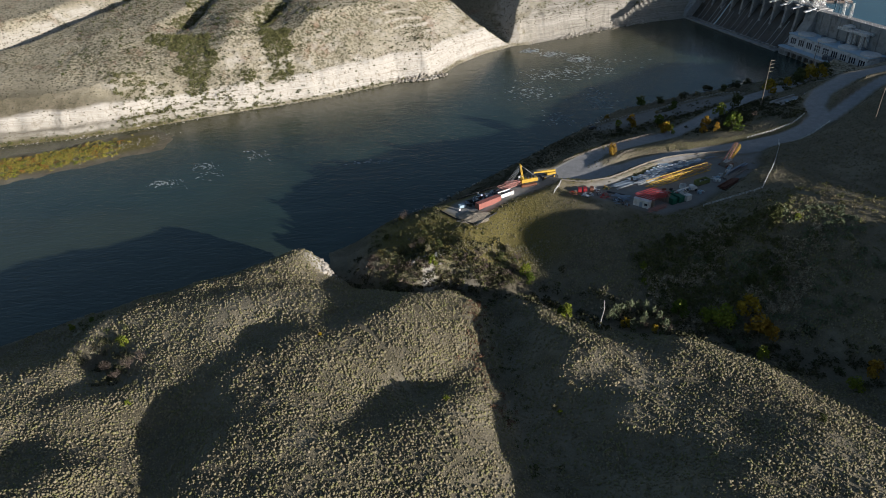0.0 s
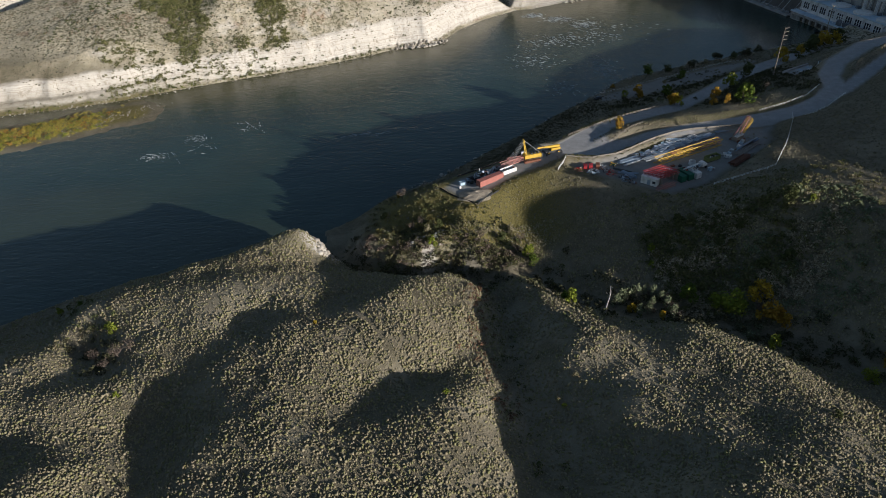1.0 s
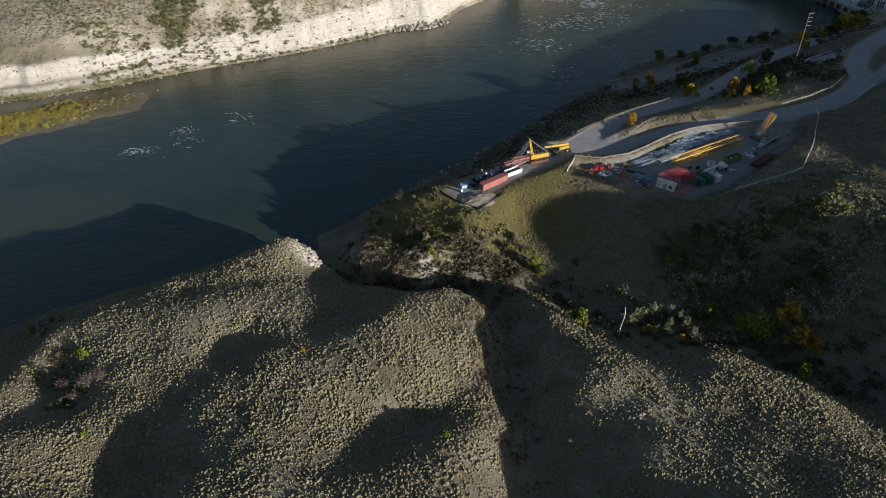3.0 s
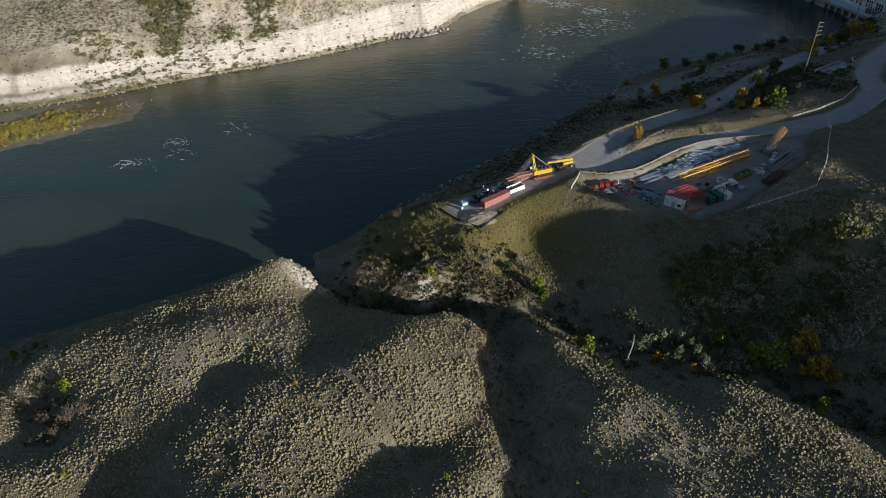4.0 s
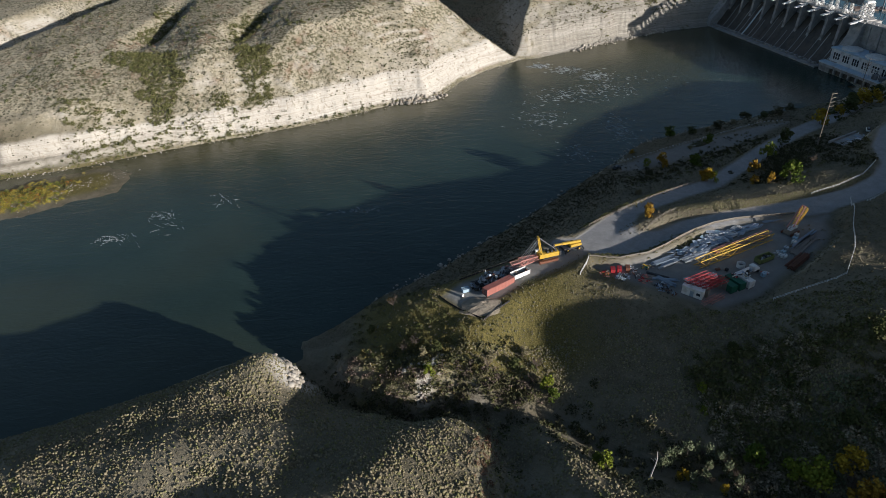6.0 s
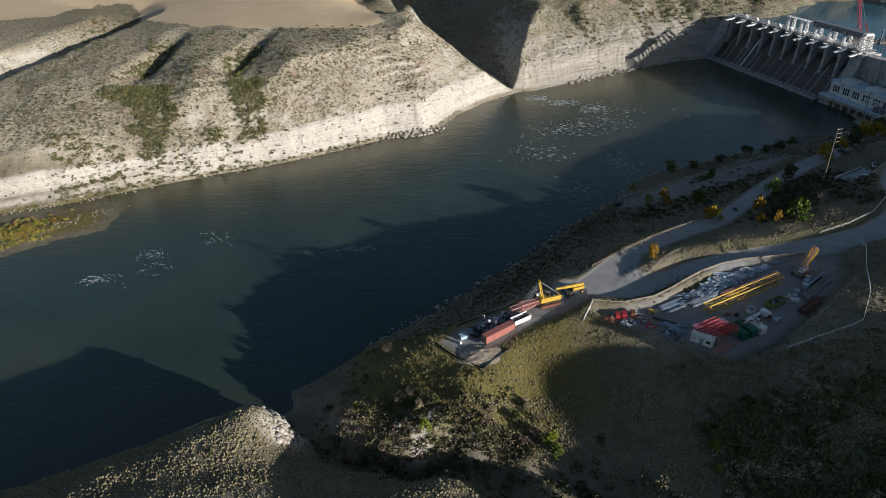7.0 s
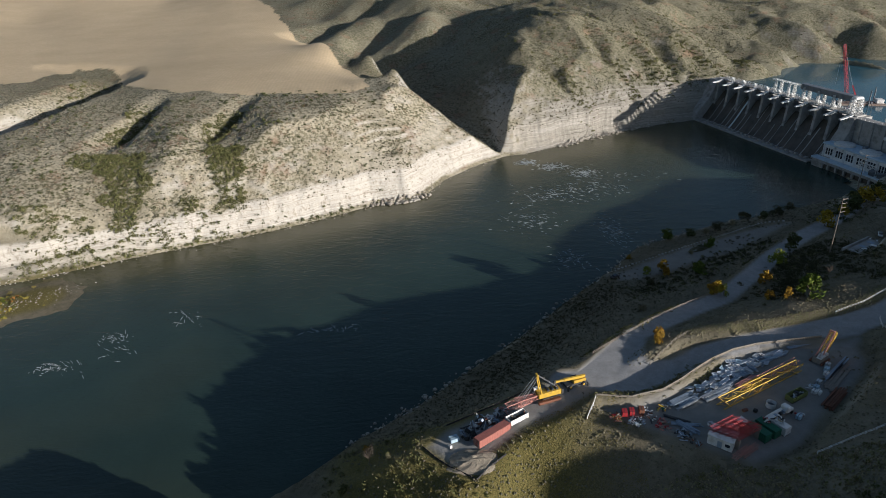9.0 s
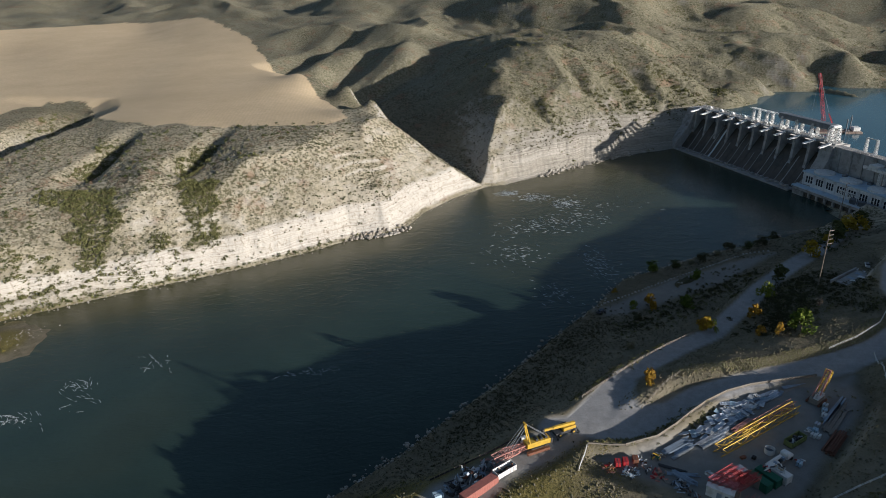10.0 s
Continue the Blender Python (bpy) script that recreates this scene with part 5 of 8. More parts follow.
def free_of_roads(x, y, gap=1.5):
    ok = np.ones(len(x), bool)
    for pts, half in ROADS:
        ok &= line_distance(x, y, pts)[0] > half + gap
    for poly, _ in PADS:
        d = line_distance(x, y, poly + poly[:1])[0]
        ok &= ~inside(x, y, poly) & (d > gap * 0.6)
    return ok & (surface(x, y) > 0.25)


def spread(n, x0, x1, y0, y1):
    return rng.uniform(x0, x1, n), rng.uniform(y0, y1, n)


CREEK = [(-40, 226), (-20, 209), (2, 206), (20, 201), (36, 191), (46, 177), (61, 168), (84, 159), (104, 146), (124, 129)]
FOOTPATH = [(-26, 163), (-22.5, 156), (-18, 151), (-14.5, 146), (-12, 141), (-9.8, 136), (-6, 130)]

# bunchgrass over the near hills
x, y = spread(165000, -150, 135, 62, 215)
dens = 0.4 + 0.45 * fractal(x, y, 14, 71) + 0.4 * fractal(x, y, 45, 73) + 0.6 * fractal(x, y, 3.6, 77, 2)
ok = (rng.random(len(x)) < np.clip(dens + 0.4, 0.17, 1) * smooth(58, 84, y)) & free_of_roads(x, y) & (line_distance(x, y, CREEK)[0] > 5) & (line_distance(x, y, FOOTPATH)[0] > 0.7)
x, y = x[ok], y[ok]
size = rng.uniform(0.17, 0.52, len(x)) * (0.9 + 0.45 * fractal(x, y, 5, 75))
dome_scatter("bunchgrass", x, y, size, size * rng.uniform(0.9, 1.55, len(x)), STRAW, "pale straw bunchgrass tufts over the dry hills", "grass", sides=3)
# sparser tufts and sage on the slopes round the yard and the bank
x, y = spread(52000, -40, 240, 195, 420)
ok = free_of_roads(x, y) & (rng.random(len(x)) < 0.75 + 0.5 * fractal(x, y, 20, 81))
x, y = x[ok], y[ok]
size = rng.uniform(0.16, 0.46, len(x))
dome_scatter("dry_grass", x, y, size, size * 1.2, DRY, "dry yellow grass tufts on the river bank slopes", "grass", sides=3)
# thick golden grass on the sunny slope below the pad
x, y = spread(24000, -16, 62, 206, 246)
ok = free_of_roads(x, y, 0.6) & (rng.random(len(x)) < 0.75 + 0.5 * fractal(x, y, 8, 87))
x, y = x[ok], y[ok]
size = rng.uniform(0.09, 0.23, len(x))
dome_scatter("golden_grass", x, y, size, size * 1.1, GOLD, "golden green tall grass on the sunny slope", "grass", sides=3)
# sagebrush over the far canyon side
x, y = spread(105000, -340, 330, 395, 760)
wobble = fractal(x, y, 40, 83)
in_field = inside(x, y, FIELD)
zz = surface(x, y)
ok = (zz > 1.0) & ~in_field & (rng.random(len(x)) < 0.45 + 0.6 * wobble) & (line_distance(x, y, FAR_SHORE)[0] > 9)
su, uu = (x - 252) * 0.2404 - (y - 621) * 0.9707, (x - 252) * 0.9707 + (y - 621) * 0.2404
ok &= ~((su > -12) & (su < 220) & (uu > -12)) & (zz > RESERVOIR_Z * (uu > 20) + 0.5)
x, y = x[ok], y[ok]
size = rng.uniform(0.3, 0.8, len(x)) * rng.uniform(0.6, 1.3, len(x))
dome_scatter("sagebrush", x, y, size, size * 0.8, SAGE, "grey green sagebrush dotted over canyon slopes", "shrubs", sides=4)
# sage on the hills far behind
x, y = spread(26000, -420, 620, 720, 1250)
ok = (rng.random(len(x)) < 0.4 + 0.7 * fractal(x, y, 60, 85)) & ~inside(x, y, FIELD) & (surface(x, y) > RESERVOIR_Z + 0.6)
x, y = x[ok], y[ok]
size = rng.uniform(0.4, 1.0, len(x))
dome_scatter("sagebrush", x, y, size, size * 0.75, SAGE, "distant sagebrush on the folded hills", "shrubs")


def along(pts, n, wide):
    """Places strewn along a line."""
    p = np.array(pts, float)
    seg = np.hypot(*np.diff(p, axis=0).T)
    t = rng.uniform(0, seg.sum(), n)
    k = np.clip(np.searchsorted(np.cumsum(seg), t), 0, len(seg) - 1)
    a = (t - (np.cumsum(seg) - seg)[k]) / seg[k]
    q = p[k] + (p[k + 1] - p[k]) * a[:, None] + rng.normal(size=(n, 2)) * wide
    return q[:, 0], q[:, 1]


def shrubs(name, x, y, lo, hi, mat, label, leaves=34, tall=0.9):
    ok = surface(x, y) > 0.2
    x, y = x[ok], y[ok]
    r = rng.uniform(lo, hi, len(x))
    leaf_scatter(name, x, y, r, r * tall, mat, label, "shrubs", leaves)


def patch(n, poly, soft=5.0):
    """Places strewn inside an outline, in clumps."""
    px, py = [p[0] for p in poly], [p[1] for p in poly]
    x, y = spread(n, min(px) - soft, max(px) + soft, min(py) - soft, max(py) + soft)
    d = line_distance(x, y, poly + poly[:1])[0]
    d = np.where(inside(x, y, poly), -d, d)
    ok = (d + 1.3 * soft * fractal(x, y, 11, 95, 3) < 0.35 * soft) & (rng.random(n) < 0.9)
    return x[ok], y[ok]


# green brush in the creases of the far side
for n, poly in ((1500, [(-172, 474), (-149, 471), (-137, 452), (-143, 440), (-145, 425), (-151, 424), (-160, 446)]), (900, [(-107, 480), (-94, 479), (-88, 456), (-93, 444), (-100, 445), (-104, 462)]),
                (260, [(-200, 424), (-186, 425), (-164, 419), (-170, 415), (-192, 412)]), (160, [(-122, 447), (-114, 444), (-109, 438), (-116, 437)]), (380, [(-174, 545), (-166, 548), (-166, 520), (-172, 500), (-178, 505)]),
                (420, [(-118, 526), (-104, 534), (-102, 512), (-112, 494), (-120, 500)]), (160, [(-186, 462), (-175, 468), (-178, 476), (-188, 470)]), (120, [(-80, 500), (-72, 506), (-70, 496)]), (200, [(-252, 640), (-240, 660), (-236, 630), (-246, 590), (-252, 600)])):
    shrubs("brush", *patch(n, poly), 0.6, 2.1, CREASE, "olive green brush in a crease of the slope", 26)
    shrubs("brush", *patch(n // 3, poly), 0.4, 1.4, OLIVE, "dark green brush in a crease of the slope", 26)
shrubs("brush", *along([(-190, 402), (-165, 412), (-140, 421), (-118, 429), (-100, 434)], 260, 3.0), 0.5, 1.9, CREASE, "green brush on the broken ground under the cliff", 24)
shrubs("brush", *along([(-181, 466), (-160, 466), (-138, 463), (-120, 470), (-107, 478)], 110, 2.0), 0.5, 1.2, OLIVE, "brush along a ledge of the slope", 22)
shrubs("brush", *spread(900, -235, 60, 425, 545), 0.3, 0.9, RUSTY, "rusty brown low brush on the canyon slope", 18)
shrubs("brush", *spread(700, -240, 10, 425, 560), 0.5, 1.5, OLIVE, "scattered olive brush over the canyon slope")
shrubs("brush", *spread(260, 100, 330, 590, 740), 0.7, 1.8, CREASE, "olive brush on hill tongues above the dam")
for pts in ([(205, 680), (222, 655), (232, 634)], [(128, 632), (142, 615), (153, 592)], [(180, 665), (192, 640), (198, 618)], [(250, 690), (270, 668), (282, 655)], [(312, 690), (304, 665)]):
    shrubs("brush", *along(pts, 75, 4.5), 0.7, 2.0, CREASE, "green brush in a gully above the dam")
shrubs("brush", *along([(200, 640), (235, 650), (262, 655)], 50, 7), 1.0, 2.4, OLIVE, "brush on the bank beside the dam")
shrubs("brush", *along(FAR_SHORE[3:12], 260, 2.5), 0.4, 1.2, OLIVE, "low green brush along the foot of the cliff")
shrubs("brush", *along(FAR_SHORE[4:12], 70, 4.5), 0.5, 1.9, CREASE, "green brush on ledges of the pale cliff")
shrubs("reeds", *along(FAR_SHORE[3:9], 240, 1.6), 0.3, 0.8, LIME, "yellow green reeds along the far waterline", 18)
# brush that gathers in the hollows of the hills beyond the dam
x, y = spread(16000, 85, 560, 585, 930)
bend = (surface(x + 9, y) + surface(x - 9, y) + surface(x, y + 9) + surface(x, y - 9)) / 4 - surface(x, y)
ok = (bend > 0.55) & (surface(x, y) > RESERVOIR_Z + 1.5) & (rng.random(len(x)) < 0.55)
shrubs("brush", x[ok], y[ok], 0.6, 1.9, CREASE, "olive brush in the hollows of the far hills", 14)
ok = (bend > 0.2) & (surface(x, y) > RESERVOIR_Z + 1.5) & (rng.random(len(x)) < 0.3)
shrubs("brush", x[ok], y[ok], 0.5, 1.3, SAGE, "grey brush on the flanks of the far hills", 14)
# willows on the low island
for mat, n, label in ((WILLOW, 1100, "golden willows crowding the low island"), (LIME, 320, "yellow green willows on the low island"), (RUST_WILLOW, 200, "rusty orange willows on the low island"), (CREASE, 330, "olive willows on the low island")):
    shrubs("willows", *along([(-275, 337), (-238, 343), (-208, 358), (-188, 367)], n, 8), 0.5, 1.5, mat, label, 24)
# creek bottom and bank brush
shrubs("brush", *along(CREEK, 330, 6.0), 0.8, 2.2, DARK, "dark brush crowding the creek bottom", 30)
shrubs("brush", *along(CREEK[2:], 60, 7.0), 0.7, 1.6, OLIVE, "olive brush beside the creek", 30)
shrubs("brush", *spread(90, 72, 118, 176, 200), 0.6, 1.9, OLIVE, "olive and tan brush on the shaded slope", 30)
def clumps(n, x0, x1, y0, y1, size, seed, least=0.0):
    """Places that gather into thickets."""
    x, y = spread(n, x0, x1, y0, y1)
    ok = (fractal(x, y, size, seed, 3) > least) & free_of_roads(x, y)
    return x[ok], y[ok]


shrubs("brush", *clumps(1500, 74, 128, 160, 197, 13, 101), 0.5, 1.7, SHADE_TAN, "pale tan brush in thickets on the shaded slope", 30)
shrubs("brush", *clumps(1300, 74, 128, 160, 199, 11, 103), 0.5, 1.9, CREASE, "olive brush in thickets on the shaded slope", 30)
shrubs("brush", *clumps(700, 90, 140, 150, 192, 12, 105), 0.5, 1.6, GREY_LEAF, "grey green brush on the shaded slope", 28)
shrubs("brush", *clumps(300, -27, 30, 205, 228, 9, 107, 0.15), 0.4, 1.2, OLIVE, "olive brush on the bank bench", 30)
shrubs("brush", *clumps(260, -27, 30, 203, 222, 10, 109, 0.15), 0.4, 1.2, GOLD, "golden brush on the bank bench", 28)
shrubs("brush", *along([(-25, 216), (-14, 210), (-4, 207.5), (5, 207.5), (13, 206), (22, 204), (30, 202)], 90, 1.3), 0.6, 1.6, TWIG, "dry tangled brush along the creek bluff", 30)
shrubs("brush", *along([(16, 186), (14, 172), (13, 160), (12, 148), (16, 135), (17, 120)], 130, 1.8), 0.4, 1.1, RUSTY, "rusty brush on the steep gully side", 24)
shrubs("brush", *spread(420, 72, 160, 165, 214), 0.3, 1.1, STRAW, "dry tan brush on the shaded slope", 26)
shrubs("brush", *spread(380, 68, 160, 165, 216), 0.35, 1.3, CREASE, "olive brush over the shaded slope", 26)
shrubs("brush", *spread(260, 125, 205, 205, 262), 0.25, 0.8, STRAW, "dry brush on the sunlit bench", 24)
shrubs("brush", *along([(-92, 150), (-99, 155), (-108, 163), (-86, 142)], 34, 3.5), 0.8, 2.0, DARK, "dark bare brush in the left hollow", 34)
shrubs("brush", *along([(-118, 186), (-128, 190), (-98, 164)], 16, 2.5), 0.7, 1.4, OLIVE, "olive brush on the headland edge", 30)
shrubs("brush", *along([(18, 190), (18, 165), (21, 145), (22, 120), (24, 100)], 70, 3.2), 0.4, 1.1, OLIVE, "brush along the gully floor", 26)
shrubs("brush", *along([(100, 330), (120, 341), (140, 354), (160, 365), (178, 379)], 260, 5.0), 0.35, 1.3, DARK, "dark brush between road and parking lot")
shrubs("brush", *along([(100, 330), (120, 341), (140, 354), (160, 365), (178, 379)], 200, 6.0), 0.3, 1.0, CREASE, "olive brush between road and parking lot")
shrubs("brush", *along([(20, 268), (48, 300), (76, 330), (100, 345)], 1500, 9.0), 0.25, 0.9, DARK, "low dark brush on the river bank", 16)
shrubs("brush", *along([(-15, 248), (15, 270), (48, 298), (76, 322), (110, 352)], 700, 9.0), 0.25, 0.8, SAGE, "low grey brush on the river bank", 16)
shrubs("brush", *along([(140, 300), (155, 312), (170, 326), (182, 338)], 340, 5.5), 0.4, 1.5, DARK, "dark brush in the hollow by the road")
shrubs("brush", *along([(215, 385), (245, 415), (270, 440)], 90, 7.0), 0.7, 1.8, OLIVE, "brush by the powerhouse road")
# bluff brush, laid thick and dark to stand for the shade on the face
CREEK_BLUFF = [(-16, 208), (-8, 205.5), (0, 204.5), (8, 204), (15, 203), (23, 201.5), (30, 200)]
shrubs("brush", *along(CREEK_BLUFF, 150, 1.7), 0.5, 1.5, DARK, "dark brush hanging on the creek bluff", 30)
shrubs("brush", *along(CREEK_BLUFF, 170, 2.4), 0.5, 1.4, CREASE, "olive brush over the creek bluff", 28)
shrubs("brush", *along(CREEK_BLUFF, 110, 2.2), 0.5, 1.4, TWIG, "bare reddish brush on the creek bluff", 28)
shrubs("brush", *clumps(900, 150, 196, 300, 348, 12, 111, -0.1), 0.35, 1.3, DARK, "dark brush in the hollow between the roads", 22)
shrubs("brush", *clumps(600, 150, 200, 300, 350, 14, 113, -0.1), 0.3, 1.0, CREASE, "olive brush in the hollow between the roads", 20)
for x0, x1, y0, y1, n in ((-12, 22, 208, 228, 60), (-25, 5, 225, 250, 60), (0, 30, 205, 215, 30)):
    shrubs("brush", *spread(n, x0, x1, y0, y1), 0.4, 1.2, CREASE, "olive brown brush on the bank")


def crown_mesh(name, mat, seed, leaves=620, tall=1.0, leaf=0.055, clumps=9):
    """A ragged crown one metre tall, of leaf clumps with gaps."""
    r = np.random.default_rng(seed)
    cen = np.stack([r.uniform(-0.27, 0.27, clumps), r.uniform(-0.27, 0.27, clumps), r.uniform(0.3, 0.85, clumps)], 1)
    cen[0] = (0, 0, 0.85)
    rad = r.uniform(0.13, 0.24, clumps)
    k = r.integers(0, clumps, leaves)
    d = r.normal(size=(leaves, 3))
    d /= np.linalg.norm(d, axis=1, keepdims=True)
    c = cen[k] + d * rad[k, None] * r.uniform(0.55, 1.08, (leaves, 1)) * (1, 1, tall)
    u = r.normal(size=(leaves, 3))
    u /= np.linalg.norm(u, axis=1, keepdims=True)
    w = np.cross(u, r.normal(size=(leaves, 3)))
    w /= np.linalg.norm(w, axis=1, keepdims=True)
    s = leaf * r.uniform(0.6, 1.3, (leaves, 1))
    v = np.stack([c - u * s, c + w * s * 0.7, c + u * s, c - w * s * 0.7], 1).reshape(-1, 3)
    me = bpy.data.meshes.new(name)
    me.from_pydata(v.tolist(), [], np.arange(leaves * 4).reshape(-1, 4).tolist())
    me.materials.append(mat)
    return me


def trunk_mesh(name, mat, seed, thin=0.022, limbs=6, twigs=0):
    r = random.Random(seed)
    bm = bmesh.new()
    top = Vector((r.uniform(-0.05, 0.05), r.uniform(-0.05, 0.05), 0.6))
    add_tube(bm, (0, 0, -0.03), top * 0.5, thin, thin * 0.75, 7)
    add_tube(bm, top * 0.5, top, thin * 0.75, thin * 0.35, 7)
    for k in range(limbs):
        a = k * 2.4 + r.uniform(-0.4, 0.4)
        s = top * r.uniform(0.25, 0.8)
        e = s + Vector((math.cos(a) * 0.24, math.sin(a) * 0.24, r.uniform(0.15, 0.34)))
        add_tube(bm, s, e, thin * 0.45, thin * 0.15, 5, False)
        for j in range(twigs):
            f = s.lerp(e, r.uniform(0.3, 1))
            add_tube(bm, f, f + Vector((r.uniform(-0.16, 0.16), r.uniform(-0.16, 0.16), r.uniform(0.06, 0.28))), thin * 0.16, thin * 0.05, 3, False)
    return mesh_from(name, bm, mat)


CROWNS = {}
for key, mat in (("green", GREEN), ("lime", LIME), ("yellow", YELLOW), ("orange", ORANGE), ("dark", DARK), ("grey", GREY_LEAF), ("olive", OLIVE), ("tan", STRAW)):
    CROWNS[key] = [crown_mesh("crown", mat, 31 * k + len(key), leaves=(300 if key == "grey" else 620)) for k in range(2)]
TRUNKS = [trunk_mesh("trunk", BARK, k) for k in range(3)]
BARE = [trunk_mesh("twig_crown", TWIG, k, 0.02, 16, 14) for k in range(3)]
TREE_LABELS = {"green": "green leafy tree beside the dirt road", "lime": "lime green autumn tree near the creek", "yellow": "bright yellow autumn tree by the road", "orange": "orange autumn tree in the hollow",
               "dark": "dark green tree along the river edge", "grey": "pale grey leaved poplar in creek bottom", "olive": "olive green bush on a dry slope", "tan": "tan dry bush on the bank"}


def tree(kind, x, y, tall, wide=1.0):
    m = Matrix.Translation((x, y, ground_z(x, y) - 0.05)) @ Matrix.Rotation(random.uniform(0, 6.28), 4, 'Z')
    if kind == "bare":
        root = tagged(empty("shrub", m), "bare grey brown shrub with fine twigs", "shrub", "shrubs")
        ob = new("twig_crown", random.choice(BARE))
        ob.parent = root
        ob.scale = (tall * wide * 1.3, tall * wide * 1.3, tall)
        return root
    bushy = tall < 3.2 or kind in ("tan",)
    root = tagged(empty("bush" if bushy else "tree", m), TREE_LABELS[kind], "bush" if bushy else "tree", "bushes" if bushy else "trees")
    ob = new("trunk", random.choice(TRUNKS))
    ob.parent = root
    ob.scale = (tall * 0.9, tall * 0.9, tall)
    oc = new("crown", random.choice(CROWNS[kind]))
    oc.parent = root
    drop = 0.22 if bushy else 0.1
    oc.scale = (tall * wide * 1.15, tall * wide * 1.15, tall)
    oc.location = (0, 0, -drop * tall)
    return root


for kind, x, y, tall, wide in (
        ("green", 150, 295.5, 10.5, 1.05), ("orange", 141.5, 294.8, 5.5, 0.7), ("orange", 136.5, 298.3, 4.5, 0.9), ("orange", 146.7, 318.8, 6.5, 0.9), ("lime", 161.5, 336, 8, 0.8),
        ("olive", 177, 353, 8, 0.9), ("yellow", 123.6, 311.5, 6.8, 0.9), ("orange", 121.8, 311.5, 6.5, 0.8), ("lime", 126, 311, 5.5, 0.7), ("orange", 118.8, 352.3, 8, 0.9),
        ("lime", 111.8, 353.5, 4.5, 0.9), ("green", 132, 344.5, 6.5, 1.1), ("dark", 107.7, 340.5, 4.5, 1.1), ("tan", 93.8, 309.4, 3, 1.2), ("green", 151, 377, 6, 0.9), ("tan", 139.5, 371, 2.4, 1.3)):
    tree(kind, x, y, tall, wide)
for kind, x, y, tall, wide in (
        ("green", 138, 395, 7, 1.0), ("olive", 151, 397, 5, 1.2), ("tan", 160, 400, 3, 1.3), ("dark", 167, 402, 5, 1.3), ("tan", 178, 407, 3.2, 1.3), ("dark", 186, 411, 5.5, 1.3), ("olive", 196, 411, 4.5, 1.3), ("dark", 204, 412, 6, 1.3), ("dark", 216, 420, 6, 1.2),
        ("yellow", 209, 378, 9.5, 1.0), ("olive", 237, 400, 9, 1.1), ("yellow", 252, 413, 10, 1.1), ("yellow", 259, 413, 9, 1.1), ("olive", 243, 407, 9, 1.1), ("olive", 266, 419, 9, 1.2),
        ("bare", 167.5, 311.5, 5, 0.7), ("orange", 84.3, 271.6, 6.5, 0.75), ("orange", 111, 375.5, 3, 1.1), ("yellow", 228, 393, 6, 1.0)):
    tree(kind, x, y, tall, wide)
for kind, x, y, tall, wide in (
        ("lime", 43.6, 169.6, 6.5, 0.6), ("green", 42, 171, 5, 0.7), ("green", 81, 168.7, 7, 1.0), ("lime", 35.2, 201, 6.5, 0.7), ("green", 36.5, 198.5, 5, 0.9), ("lime", 0.7, 206.9, 4.5, 0.8), ("lime", 74.3, 188.8, 3.2, 0.9),
        ("lime", 73.4, 182.9, 2.6, 0.9), ("lime", 91.6, 161, 8, 1.0), ("lime", 89, 163, 6.5, 1.0), ("yellow", 99.3, 162, 8, 0.9), ("bare", 98.2, 157.4, 7, 0.8), ("orange", 100.5, 154.5, 8.5, 0.9), ("orange", 103, 152, 6, 0.9),
        ("lime", 96.7, 144.3, 5, 0.8), ("yellow", 62.6, 166.8, 4, 0.8), ("yellow", 70.3, 160.7, 4, 0.6), ("lime", 115, 128, 5, 0.8), ("orange", 121, 131, 6, 0.9)):
    tree(kind, x, y, tall, wide)
for x, y in ((62.6, 171.9), (65.9, 172.7), (68.3, 173.3), (69.4, 167.6), (72.9, 169.5), (74.1, 161.3), (64.6, 165.2), (60.9, 171.5), (67.3, 164.9), (73.8, 166.2), (58.5, 169.5), (71, 172)):
    tree("grey", x, y, random.uniform(4.5, 6.8), random.uniform(0.42, 0.6))
    if random.random() < 0.5:
        tree("bare", x + 1.2, y - 1, random.uniform(3.5, 5), 0.6)
for kind, x, y, tall, wide in (
        ("olive", 116.8, 188.7, 6, 0.9), ("olive", 112, 171.8, 6, 0.9), ("olive", 104.3, 172.5, 5, 1.0), ("olive", 86.2, 199, 3.5, 1.0), ("lime", 123, 186, 3, 0.8), ("bare", -10.5, 238, 5.5, 0.9), ("bare", -7, 217, 5, 0.9),
        ("bare", -3, 218.5, 4.5, 1.0), ("bare", 18, 206.5, 4.5, 0.9), ("bare", 31, 203, 5, 0.9), ("tan", -0.8, 212.5, 4, 0.9), ("olive", 3.5, 214, 4.5, 0.9), ("tan", 19.5, 210.5, 3.5, 1.0), ("olive", 26, 209, 4, 1.0),
        ("bare", 33, 208, 4.5, 1.0), ("tan", 30, 213, 4, 1.1), ("olive", 93, 192, 3, 1.1), ("olive", 95, 184, 3.5, 1.1), ("tan", 90, 186, 2.4, 1.2), ("olive", 102, 187, 3.5, 1.0), ("olive", 80, 186, 2.5, 1.1),
        ("tan", -5, 235, 2.2, 1.0), ("olive", -18, 231, 3, 1.1), ("orange", -12, 246, 2.5, 1.0)):
    tree(kind, x, y, tall, wide)
